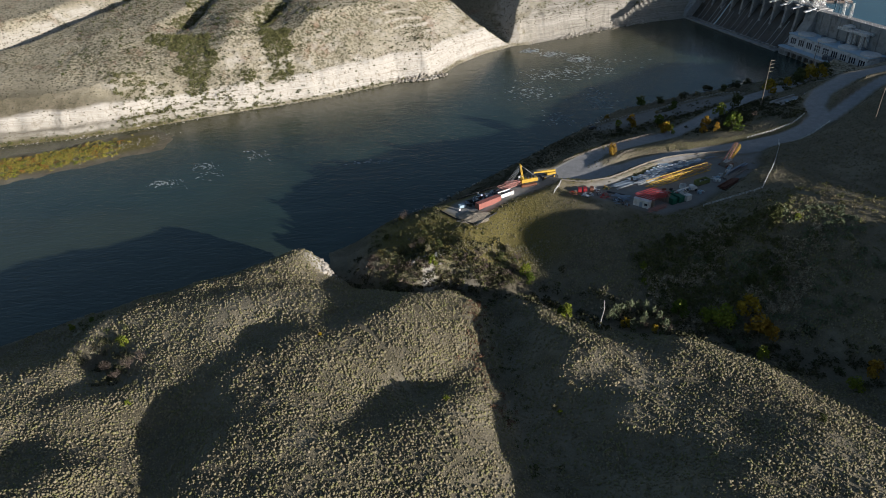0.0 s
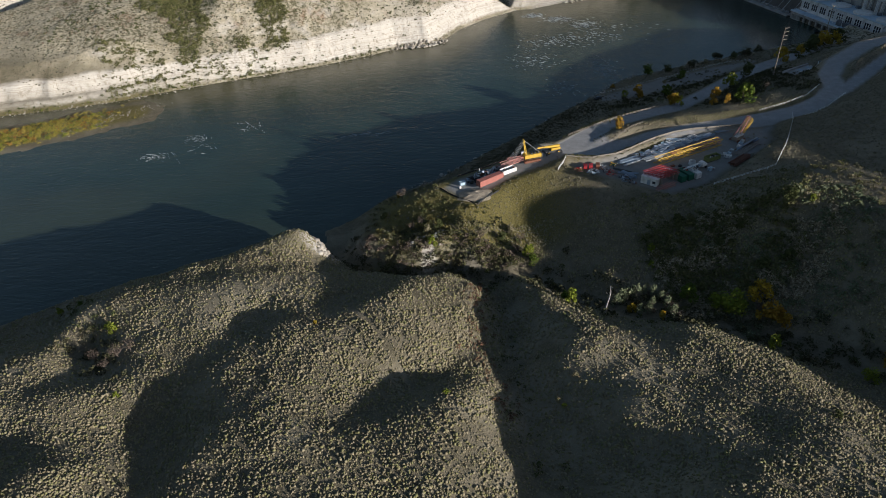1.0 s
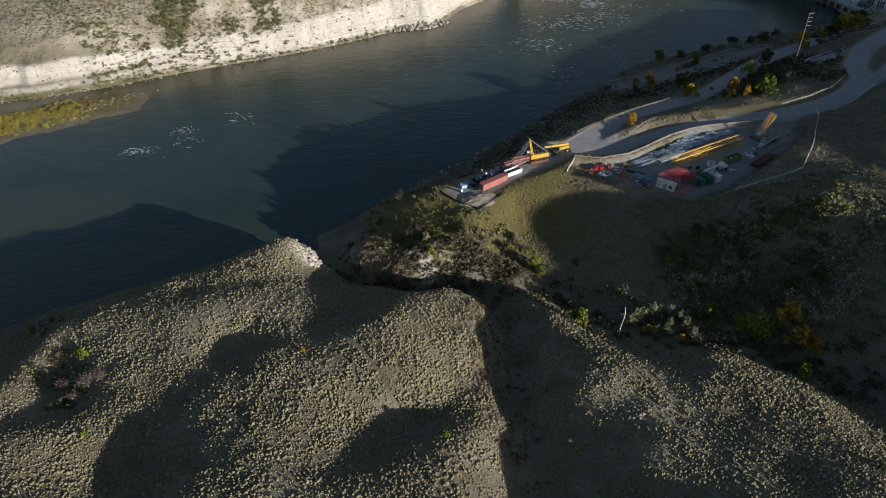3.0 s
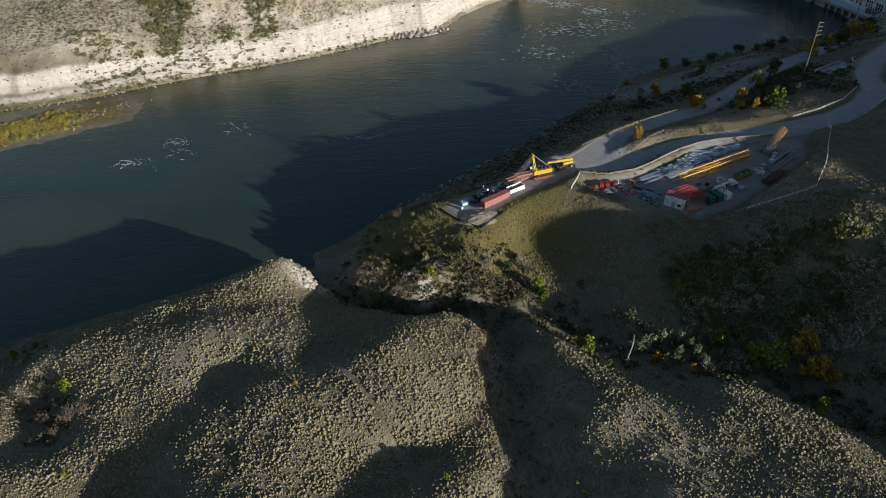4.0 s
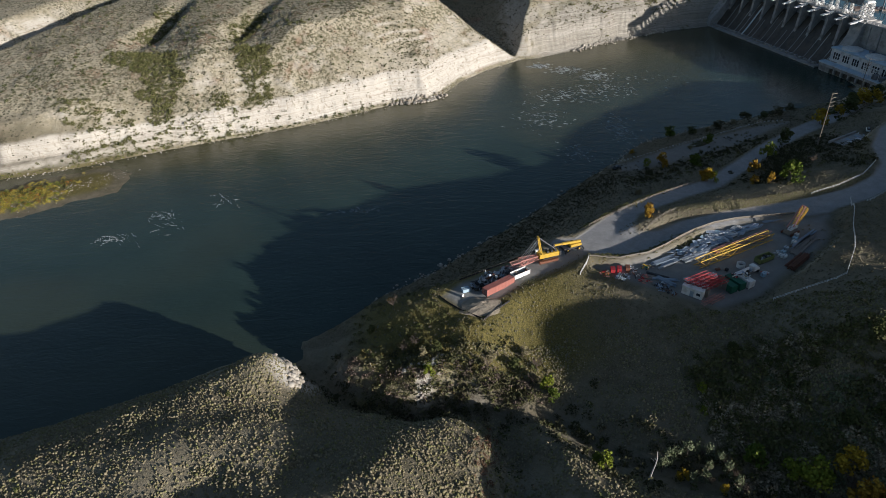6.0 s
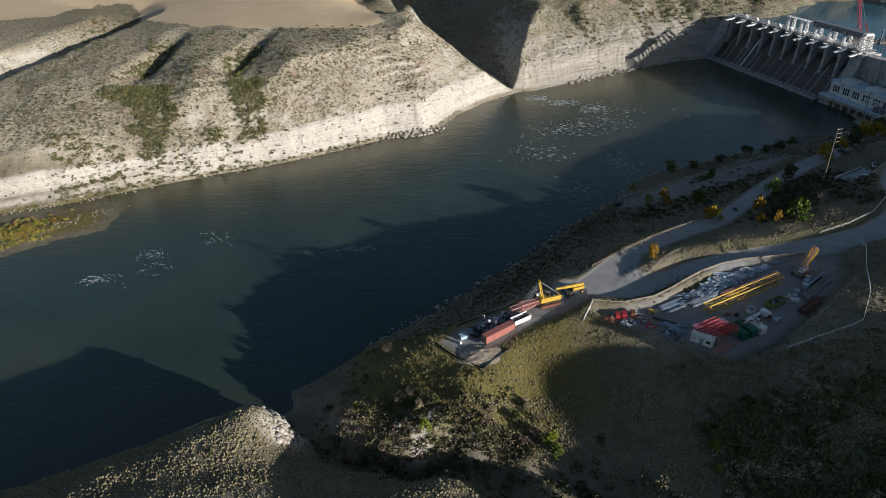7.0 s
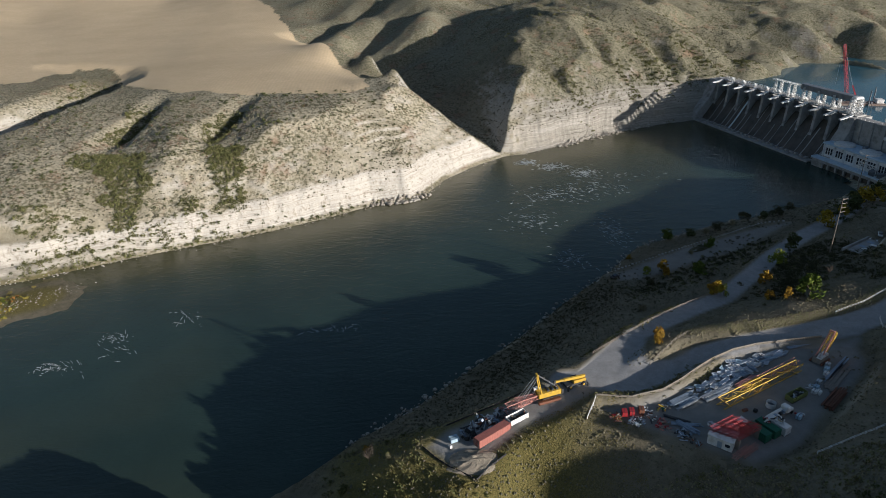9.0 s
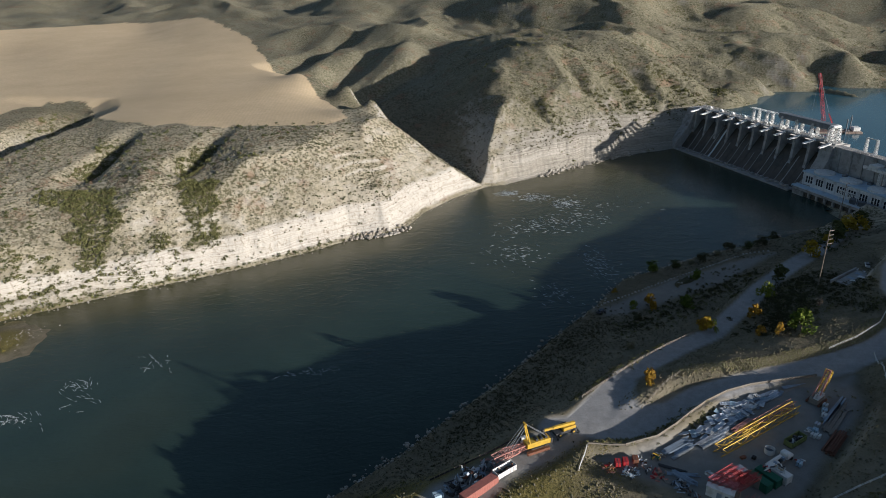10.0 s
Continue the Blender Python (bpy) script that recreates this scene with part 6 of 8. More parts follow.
for kind, x, y, tall, wide in (
        ("lime", -96.4, 161, 3.4, 0.9), ("lime", -98, 163, 2.8, 1.0), ("lime", -128.7, 188, 3, 0.9), ("green", -121, 188, 2.6, 1.1), ("bare", -90.9, 150.2, 5, 1.1), ("bare", -99, 152, 4.5, 1.1), ("bare", -87.3, 151, 4.5, 1.1), ("bare", -94, 147, 4, 1.1),
        ("lime", -84.5, 133, 1.8, 1.0), ("yellow", -33.8, 152.2, 1.5, 1.0), ("tan", 30.7, 124, 2, 1.0), ("lime", 32, 122, 1.6, 1.0), ("olive", 93, 109, 2.4, 1.2), ("lime", 2.2, 124, 1.8, 1.0), ("tan", 12, 158, 1.6, 1.0),
        ("olive", -55, 196, 1.6, 1.1), ("tan", -45, 203, 1.3, 1.1), ("tan", -72, 104, 1.8, 1.2), ("olive", -18, 131, 1.2, 1.0), ("tan", 36, 130, 1.6, 1.1)):
    tree(kind, x, y, tall, wide)


def snag():
    x, y = 54, 165.9
    root = tagged(empty("dead_tree", Matrix.Translation((x, y, ground_z(x, y) - 0.2))), "slender bare white dead tree trunk", "tree")
    bm = bmesh.new()
    pts = [Vector((0, 0, 0)), Vector((0.15, 0, 3.2)), Vector((0.7, 0.1, 6.2)), Vector((0.9, 0.1, 8.5)), Vector((0.55, 0, 11.2))]
    for k in range(4):
        add_tube(bm, pts[k], pts[k + 1], 0.3 - 0.055 * k, 0.245 - 0.055 * k, 7)
    part("trunk", bm, PALE_BARK, root)
    bm = bmesh.new()
    for k in range(5):
        s = pts[2].lerp(pts[4], k / 5)
        add_tube(bm, s, s + Vector((random.uniform(-1, 1), random.uniform(-1, 1), random.uniform(0.3, 1))), 0.05, 0.02, 4)
    part("twig_crown", bm, PALE_BARK, root)


snag()

# boulders: rock pile by the far shore, toe of the cliffs, shoals
def boulders(name, x, y, lo, hi, label, lift=0.0):
    r = rng.uniform(lo, hi, len(x)) * rng.uniform(0.6, 1.3, len(x))
    n = len(x)
    z = np.maximum(surface(x, y), 0) + lift
    sph = np.array([(1, 0, 0), (0.3, 0.9, 0.1), (-0.8, 0.55, 0), (-0.8, -0.6, 0.1), (0.35, -0.9, 0), (0.5, 0.2, 0.75), (-0.25, 0.45, 0.85), (-0.2, -0.5, 0.8), (0, 0, -0.6)])
    tri = np.array([(0, 1, 5), (1, 6, 5), (1, 2, 6), (2, 7, 6), (2, 3, 7), (3, 4, 7), (4, 5, 7), (4, 0, 5), (5, 6, 7), (1, 0, 8), (2, 1, 8), (3, 2, 8), (4, 3, 8), (0, 4, 8)])
    a = rng.uniform(0, 6.28, n)
    v = sph[None] * r[:, None, None] * rng.uniform(0.7, 1.25, (n, 9, 3)) * (1, 1, 0.8)
    c, s = np.cos(a)[:, None], np.sin(a)[:, None]
    v = np.stack([v[..., 0] * c - v[..., 1] * s + x[:, None], v[..., 0] * s + v[..., 1] * c + y[:, None], v[..., 2] + z[:, None]], -1)
    f = tri[None] + (np.arange(n) * 9)[:, None, None]
    joined(name, v.reshape(-1, 3), f.reshape(-1, 3), ROCKS, label, "rocks")


boulders("boulders", *along([(-18, 469), (-8, 471), (2, 472), (10, 475), (14, 480)], 150, 2.0), 0.4, 1.5, "pile of pale boulders at the far waterline", 0.3)
boulders("boulders", *along(FAR_SHORE[3:19], 700, 1.6), 0.15, 0.55, "broken pale stones along the cliff foot")
boulders("boulders", *along([(120, 567), (150, 585), (178, 599), (205, 610)], 260, 2.0), 0.5, 1.4, "tumbled rock along the hill foot")
boulders("stones", *along([(-200, 352), (-172, 374), (-160, 384)], 220, 4.0), 0.15, 0.5, "small stones on the island shoal")
boulders("stones", *along(NEAR_SHORE[4:14], 520, 1.5), 0.2, 0.9, "stones along the near waterline")
boulders("stones", *along([(-8, 208), (0, 209), (6, 210)], 40, 1.2), 0.3, 0.9, "pale broken rock at the creek bend")
boulders("stones", *along([(-47, 222), (-43, 218), (-40.5, 213), (-40, 207)], 130, 0.8), 0.5, 1.5, "white rock outcrop at the headland tip")


# ---- the storage yard, the roads' edges and other things ----
def paint(name, c, rough=0.55, metal=0.1, dirt=None):
    return plain(name, c, 0.18, 1.2, rough, metal, dirt=dirt)


YELLOW_PAINT = paint("yellow_paint", (0.58, 0.37, 0.04), dirt=(0.4, 0.26, 0.07))
PINK_PRIMER = paint("faded_red_primer", (0.5, 0.24, 0.2), dirt=(0.35, 0.2, 0.16))
RUST = paint("rusty_steel", (0.2, 0.085, 0.05), 0.8, dirt=(0.1, 0.05, 0.035))
RED_PAINT = paint("bright_red_paint", (0.42, 0.035, 0.04), dirt=(0.25, 0.04, 0.04))
GREEN_PAINT = paint("green_paint", (0.02, 0.13, 0.075), dirt=(0.04, 0.1, 0.06))
CONTAINER_RED = paint("faded_container_red", (0.36, 0.14, 0.11), dirt=(0.27, 0.12, 0.1))
BLUE_GREY = paint("blue_grey_steel", (0.3, 0.36, 0.43), 0.45, 0.3)
PALE_BLUE = paint("pale_blue_tarp", (0.38, 0.5, 0.58), 0.6, 0.0)
TIMBER_WALL = paint("weathered_barrier", (0.2, 0.178, 0.145), 0.9, 0.0)
TIMBER = paint("weathered_timber", (0.27, 0.23, 0.19), 0.9, 0.0)
BRIGHT_WOOD = paint("fresh_timber", (0.5, 0.4, 0.27), 0.8, 0.0)
DARK_METAL = paint("dark_steel", (0.06, 0.062, 0.066), 0.6, 0.3)
BLACK_RUBBER = paint("black_rubber", (0.025, 0.025, 0.025), 0.85, 0.0)
SILT_FENCE = paint("black_silt_fence", (0.03, 0.03, 0.032), 0.9, 0.0)
GLASS = WINDOW_GLASS


def at(x, y, turn=0, lift=0.0):
    return pose(x, y, ground_z(x, y) + lift, 0, 0, turn)


def heading(a, b):
    return math.degrees(math.atan2(b[1] - a[1], b[0] - a[0]))


def container(x, y, turn, length, mat, label, wide=2.44, tall=2.6, lift=0.0):
    root = tagged(empty("shipping_container", at(x, y, turn, lift)), label, "container")
    bm = bmesh.new()
    n = int(length / 0.3)
    for side in (-1, 1):
        yy = side * wide / 2
        pts = [(-length / 2 + length * k / n, yy - side * (0.06 if k % 2 else 0)) for k in range(n + 1)]
        lo = [bm.verts.new((p[0], p[1], 0.15)) for p in pts]
        hi = [bm.verts.new((p[0], p[1], tall - 0.1)) for p in pts]
        for k in range(n):
            bm.faces.new((lo[k], lo[k + 1], hi[k + 1], hi[k]) if side < 0 else (lo[k + 1], lo[k], hi[k], hi[k + 1]))
    part("side_wall", bm, mat, root)
    bm = bmesh.new()
    add_box(bm, (-length / 2, -wide / 2, tall - 0.1), (length / 2, wide / 2, tall), None, 0.03)
    for k in range(int(length / 0.6)):
        add_box(bm, (-length / 2 + 0.2 + 0.6 * k, -wide / 2 + 0.1, tall), (-length / 2 + 0.45 + 0.6 * k, wide / 2 - 0.1, tall + 0.03))
    part("roof", bm, mat, root)
    bm = bmesh.new()
    add_box(bm, (-length / 2, -wide / 2, 0), (length / 2, wide / 2, 0.15))
    part("floor", bm, DARK_METAL, root)
    for sx in (-1, 1):
        for sy in (-1, 1):
            bm = bmesh.new()
            add_box(bm, (sx * length / 2 - 0.08, sy * wide / 2 - 0.08, 0), (sx * length / 2 + 0.08, sy * wide / 2 + 0.08, tall), None, 0.02)
            part("corner_post", bm, mat, root)
    bm = bmesh.new()
    add_box(bm, (length / 2 - 0.06, -wide / 2 + 0.08, 0.15), (length / 2, wide / 2 - 0.08, tall - 0.1))
    part("end_wall", bm, mat, root)
    for sy in (-1, 1):
        bm = bmesh.new()
        y0, y1 = sorted((sy * 0.03, sy * (wide / 2 - 0.09)))
        add_box(bm, (-length / 2, y0, 0.15), (-length / 2 + 0.06, y1, tall - 0.1), None, 0.01)
        d = part("door", bm, mat, root)
        bm = bmesh.new()
        for q in (0.3, 0.8):
            add_tube(bm, (-length / 2 - 0.04, sy * q, 0.2), (-length / 2 - 0.04, sy * q, tall - 0.2), 0.025, None, 6)
        part("lock_bar", bm, STEEL, d)
    return root


def truss_boom(a, b, size, mat, label, lift=0.3, panels=0, kind="boom_section"):
    """A lattice crane boom section lying on blocks from a to b."""
    root = tagged(empty(kind, at(*a, heading(a, b))), label, "crane boom", "boom sections")
    L = math.dist(a, b)
    n = panels or max(4, int(L / (size * 1.1)))
    base = ground_z(*a)
    rise = ground_z(*b) - base
    c = [(lift, -size / 2), (lift, size / 2), (lift + size, -size / 2), (lift + size, size / 2)]
    for z, y in c:
        bm = bmesh.new()
        add_tube(bm, (0, y, z), (L, y, z + rise), 0.03 + 0.05 * size, None, 6)
        part("chord", bm, mat, root)
    bm = bmesh.new()
    for k in range(n):
        x0, x1 = L * k / n, L * (k + 1) / n
        z0, z1 = rise * k / n, rise * (k + 1) / n
        for p, q in ((0, 2), (1, 3), (0, 1), (2, 3)):
            (za, ya), (zb, yb) = (c[p], c[q]) if k % 2 else (c[q], c[p])
            add_tube(bm, (x0, ya, za + z0), (x1, yb, zb + z1), 0.02 + 0.026 * size, None, 5, False)
    part("lacing", bm, mat, root)
    for k in (0.08, 0.92):
        bm = bmesh.new()
        add_box(bm, (L * k - 0.2, -size * 0.7, rise * k - 0.4), (L * k + 0.2, size * 0.7, rise * k + lift - 0.05))
        part("timber_block", bm, TIMBER, root)
    return root


def bundle(a, b, wide, rows, layers, mat, label, category="beams", name="beam_stack"):
    """Long beams laid side by side and in layers."""
    root = tagged(empty(name, at(*a, heading(a, b), 0.05)), label, category)
    L = math.dist(a, b)
    step = wide / rows
    for j in range(layers):
        for k in range(rows):
            if j and random.random() < 0.3:
                continue
            bm = bmesh.new()
            s = random.uniform(-0.06, 0.06) * L
            l = L * random.uniform(0.75, 1.0)
            y = -wide / 2 + step * (k + 0.5)
            h = step * 0.62
            z = j * h * 1.15 + 0.1
            # I-beam
            add_box(bm, (s, y - step * 0.4, z), (s + l, y + step * 0.4, z + h * 0.18))
            add_box(bm, (s, y - step * 0.4, z + h * 0.82), (s + l, y + step * 0.4, z + h))
            add_box(bm, (s, y - step * 0.09, z + h * 0.18), (s + l, y + step * 0.09, z + h * 0.82))
            o = part("beam", bm, mat, root)
            o.rotation_euler = (0, 0, random.uniform(-0.02, 0.02))
    bm = bmesh.new()
    for q in (0.2, 0.8):
        add_box(bm, (L * q - 0.1, -wide * 0.55, -0.2), (L * q + 0.1, wide * 0.55, 0.1))
    part("timber_block", bm, TIMBER, root)
    return root


def plate_stack(x, y, turn, lx, ly, count, mat, label):
    root = tagged(empty("panel_stack", at(x, y, turn)), label, "panels", "panel stacks")
    for k in range(count):
        bm = bmesh.new()
        dx, dy = random.uniform(-0.25, 0.25), random.uniform(-0.25, 0.25)
        add_box(bm, (-lx / 2 + dx, -ly / 2 + dy, 0.12 + 0.3 * k), (lx / 2 + dx, ly / 2 + dy, 0.32 + 0.3 * k), None, 0.03)
        for q in (-0.35, 0, 0.35):
            add_box(bm, (lx * q - 0.06 + dx, -ly / 2 + dy, 0.32 + 0.3 * k), (lx * q + 0.06 + dx, ly / 2 + dy, 0.41 + 0.3 * k))
        part("panel", bm, mat, root)
    bm = bmesh.new()
    for q in (-0.3, 0.3):
        add_box(bm, (lx * q - 0.1, -ly * 0.5, -0.1), (lx * q + 0.1, ly * 0.5, 0.12))
    part("pallet_board", bm, TIMBER, root)
    return root


def crate(x, y, turn, size, mat, label, category="crate", name="crate"):
    root = tagged(empty(name, at(x, y, turn)), label, category, category + "s")
    lx, ly, lz = size
    bm = bmesh.new()
    add_box(bm, (-lx / 2, -ly / 2, 0.12), (lx / 2, ly / 2, lz), None, 0.05)
    part("box", bm, mat, root)
    bm = bmesh.new()
    for q in (-0.35, 0.35):
        add_box(bm, (lx * q - 0.06, -ly / 2, -0.1), (lx * q + 0.06, ly / 2, 0.12))
    part("skid", bm, TIMBER, root)
    bm = bmesh.new()
    add_box(bm, (-lx / 2 - 0.02, -0.05, 0.12), (lx / 2 + 0.02, 0.05, lz + 0.02))
    part("strap", bm, DARK_METAL, root)
    return root


def dumpster(x, y, turn, mat, label, fill):
    root = tagged(empty("dumpster", at(x, y, turn)), label, "dumpster")
    L, W, H = 6.6, 2.5, 1.9
    for y0, y1 in ((-W / 2, -W / 2 + 0.1), (W / 2 - 0.1, W / 2)):
        bm = bmesh.new()
        add_box(bm, (-L / 2, y0, 0.3), (L / 2, y1, H), None, 0.02)
        for k in range(7):
            o = -0.12 if y0 < 0 else 0.1
            add_box(bm, (-L / 2 + 0.3 + k * 1.0, y0 + (o if y0 < 0 else 0.1), 0.3), (-L / 2 + 0.45 + k * 1.0, y0 + (0 if y0 < 0 else 0.22), H - 0.1))
        part("side_wall", bm, mat, root)
    for x0, x1 in ((-L / 2, -L / 2 + 0.1), (L / 2 - 0.1, L / 2)):
        bm = bmesh.new()
        add_box(bm, (x0, -W / 2 + 0.1, 0.3), (x1, W / 2 - 0.1, H))
        part("end_wall", bm, mat, root)
    bm = bmesh.new()
    add_box(bm, (-L / 2, -W / 2, 0.1), (L / 2, W / 2, 0.3))
    part("floor", bm, DARK_METAL, root)
    bm = bmesh.new()
    for y0 in (-W / 2 - 0.08, W / 2 - 0.08):
        add_box(bm, (-L / 2 - 0.05, y0, H), (L / 2 + 0.05, y0 + 0.16, H + 0.12), None, 0.03)
    part("rim", bm, mat, root)
    for k in range(14):
        bm = bmesh.new()
        s = random.uniform(0.3, 0.8)
        add_box(bm, (-s, -s * 0.4, -0.1), (s, s * 0.4, 0.15), pose(random.uniform(-2.5, 2.5), random.uniform(-0.7, 0.7), random.uniform(0.5, 1.5), random.uniform(-40, 40), random.uniform(-40, 40), random.uniform(0, 180)))
        part("debris", bm, fill[k % len(fill)], root)
    return root


def scrap_heap(x, y, r, n, mats, label, tall=1.2, long=1.6, lift=0.0):
    """A tangle of odd pieces, each a part of the heap."""
    root = tagged(empty("scrap_heap", at(x, y, 0, lift)), label, "scrap", "scrap heaps")
    for k in range(n):
        bm = bmesh.new()
        a, d = random.uniform(0, 6.28), r * math.sqrt(random.random())
        s = random.uniform(0.35, 1.0) * long
        m = pose(d * math.cos(a), d * math.sin(a), 0.1 + tall * (1 - d / r) * random.random(), random.uniform(-30, 30), random.uniform(-30, 30), random.uniform(0, 360))
        pick = k % 4
        if pick == 0:
            add_box(bm, (-s, -0.14, 0), (s, 0.14, 0.24), m, 0.02)
        elif pick == 1:
            add_box(bm, (-s * 0.5, -s * 0.4, 0), (s * 0.5, s * 0.4, 0.12), m, 0.02)
            add_box(bm, (-s * 0.5, -0.06, 0.12), (s * 0.5, 0.06, 0.3), m)
        elif pick == 2:
            p, q = m @ Vector((-s, 0, 0.2)), m @ Vector((s, 0, 0.2))
            add_tube(bm, p, q, 0.16, None, 8)
        else:
            add_box(bm, (-s * 0.45, -s * 0.3, 0), (s * 0.45, s * 0.3, s * 0.55), m, 0.06)
        part("piece", bm, mats[k % len(mats)], root)
    return root


# west end: container, roll-off, scrap, crawler crane
container(24.6, 236.3, heading((20, 233), (29, 239)), 11.6, CONTAINER_RED, "faded red shipping container on the gravel pad")
dumpster(32.4, 241.5, 30, WHITE_PAINT, "white open roll-off dumpster with scrap", [RUST, DARK_METAL, TIMBER])
scrap_heap(23.5, 242.0, 3.8, 60, [BLUE_GREY, DARK_METAL, STEEL, RUST, WHITE_PAINT], "heap of grey metal formwork and scrap", 1.8)
scrap_heap(18.4, 239.0, 3.0, 40, [DARK_METAL, BLUE_GREY, STEEL, BLACK_RUBBER], "dark heap of blue grey scrap parts", 1.2)
scrap_heap(28.8, 244.8, 2.6, 30, [DARK_METAL, PINK_PRIMER, STEEL], "tangle of dark and reddish steel pieces", 1.2)
crate(13.8, 237.2, 20, (2.6, 2.0, 1.3), PALE_BLUE, "pale blue covered tank on the pad", "tank", "water_tank")
crate(12.6, 234.6, 30, (0.8, 0.8, 1.1), WHITE_PAINT, "small white drum cabinet on pad")


def rubble_mound(x, y, r, tall, label):
    bm = bmesh.new()
    n = 22
    prev = None
    for i in range(6):
        t = i / 5
        ring = []
        for k in range(n):
            a = 6.28319 * k / n
            rr = r * (1 - t) * (1 + 0.25 * noise.noise((math.cos(a) * 2 + x, math.sin(a) * 2, i * 0.7)))
            px, py = x + rr * math.cos(a) * 1.5, y + rr * math.sin(a)
            ring.append(bm.verts.new((px, py, ground_z(px, py) - 0.15 + tall * t ** 0.7 * (1 + 0.3 * noise.noise((px, py, 3))))))
        if prev:
            for k in range(n):
                bm.faces.new((prev[k], prev[(k + 1) % n], ring[(k + 1) % n], ring[k]))
        prev = ring
    bm.faces.new(prev)
    ob = new("rubble_mound", mesh_from("rubble_mound", bm, plain("crushed_stone", (0.36, 0.31, 0.235), 0.35, 0.9, 0.95, bump=0.35)))
    return tagged(ob, label, "rubble")


rubble_mound(18.0, 228.6, 4.9, 1.5, "pale crushed stone mound below the container")
rubble_mound(20.5, 226, 2.6, 0.8, "small grey gravel mound at the pad edge")


def crawler_crane(x, y, turn):
    root = tagged(empty("crawler_crane", at(x, y, turn)), "yellow crawler crane with raised mast, boom laid down", "crane")
    for s in (-1, 1):
        bm = bmesh.new()
        add_box(bm, (-4.2, s * 2.6 - 0.55, 0), (4.2, s * 2.6 + 0.55, 1.3), None, 0.4)
        for k in range(14):
            add_box(bm, (-4 + k * 0.6, s * 2.6 - 0.6, 1.25), (-3.65 + k * 0.6, s * 2.6 + 0.6, 1.38))
        part("track", bm, RUST, root)
    bm = bmesh.new()
    add_box(bm, (-2.2, -2.1, 0.7), (2.2, 2.1, 1.5), None, 0.1)
    part("carbody", bm, DARK_METAL, root)
    bm = bmesh.new()
    add_box(bm, (-5.2, -1.5, 1.5), (3.4, 1.5, 3.3), None, 0.12)
    part("house", bm, YELLOW_PAINT, root)
    bm = bmesh.new()
    for k in range(3):
        add_box(bm, (-5.9, -1.7, 1.5 + 0.62 * k), (-5.15, 1.7, 2.08 + 0.62 * k), None, 0.06)
    part("counterweight", bm, DARK_METAL, root)
    bm = bmesh.new()
    add_box(bm, (1.6, -2.7, 1.6), (3.9, -1.55, 3.9), None, 0.18)
    cab = part("cab", bm, WHITE_PAINT, root)
    bm = bmesh.new()
    add_box(bm, (2.1, -2.74, 2.5), (3.5, -2.7, 3.6))
    add_box(bm, (3.9, -2.5, 2.3), (3.94, -1.75, 3.6))
    part("cab_window", bm, GLASS, cab)
    bm = bmesh.new()
    for s in (-1, 1):
        add_bar(bm, (2.2, s * 1.1, 3.2), (-0.6 + 4.4, s * 0.7, 10.6), 0.42, 0.36)
    add_bar(bm, (3.8, -0.8, 10.6), (3.8, 0.8, 10.6), 0.5)
    part("mast", bm, YELLOW_PAINT, root)
    bm = bmesh.new()
    for s in (-0.5, 0.5):
        add_tube(bm, (3.8, s, 10.6), (-4.5, s, 3.4), 0.06, None, 5)
        add_tube(bm, (3.8, s, 10.6), (11, s, 2.4), 0.06, None, 5)
        add_tube(bm, (3.8, s, 9.2), (8.6, s, 2.4), 0.09, None, 5)
    part("cable", bm, STEEL, root)
    bm = bmesh.new()
    lattice_mast(bm, (3.4, 0, 1.9), (11.2, 0, 1.3), 1.4, 2.6, 6, 0.24)
    part("boom_foot", bm, PINK_PRIMER, root, "faded pink lattice boom foot")
    bm = bmesh.new()
    for k in range(3):
        add_tube(bm, (-3.8 + k * 1.7, -0.9, 3.6), (-3.8 + k * 1.7, 0.9, 3.6), 0.5, None, 12)
    part("winch_drum", bm, DARK_METAL, root)
    return root


crawler_crane(42.2, 248.6, 180 + heading((34, 246.5), (46, 250))).scale = (0.86, 0.86, 0.9)


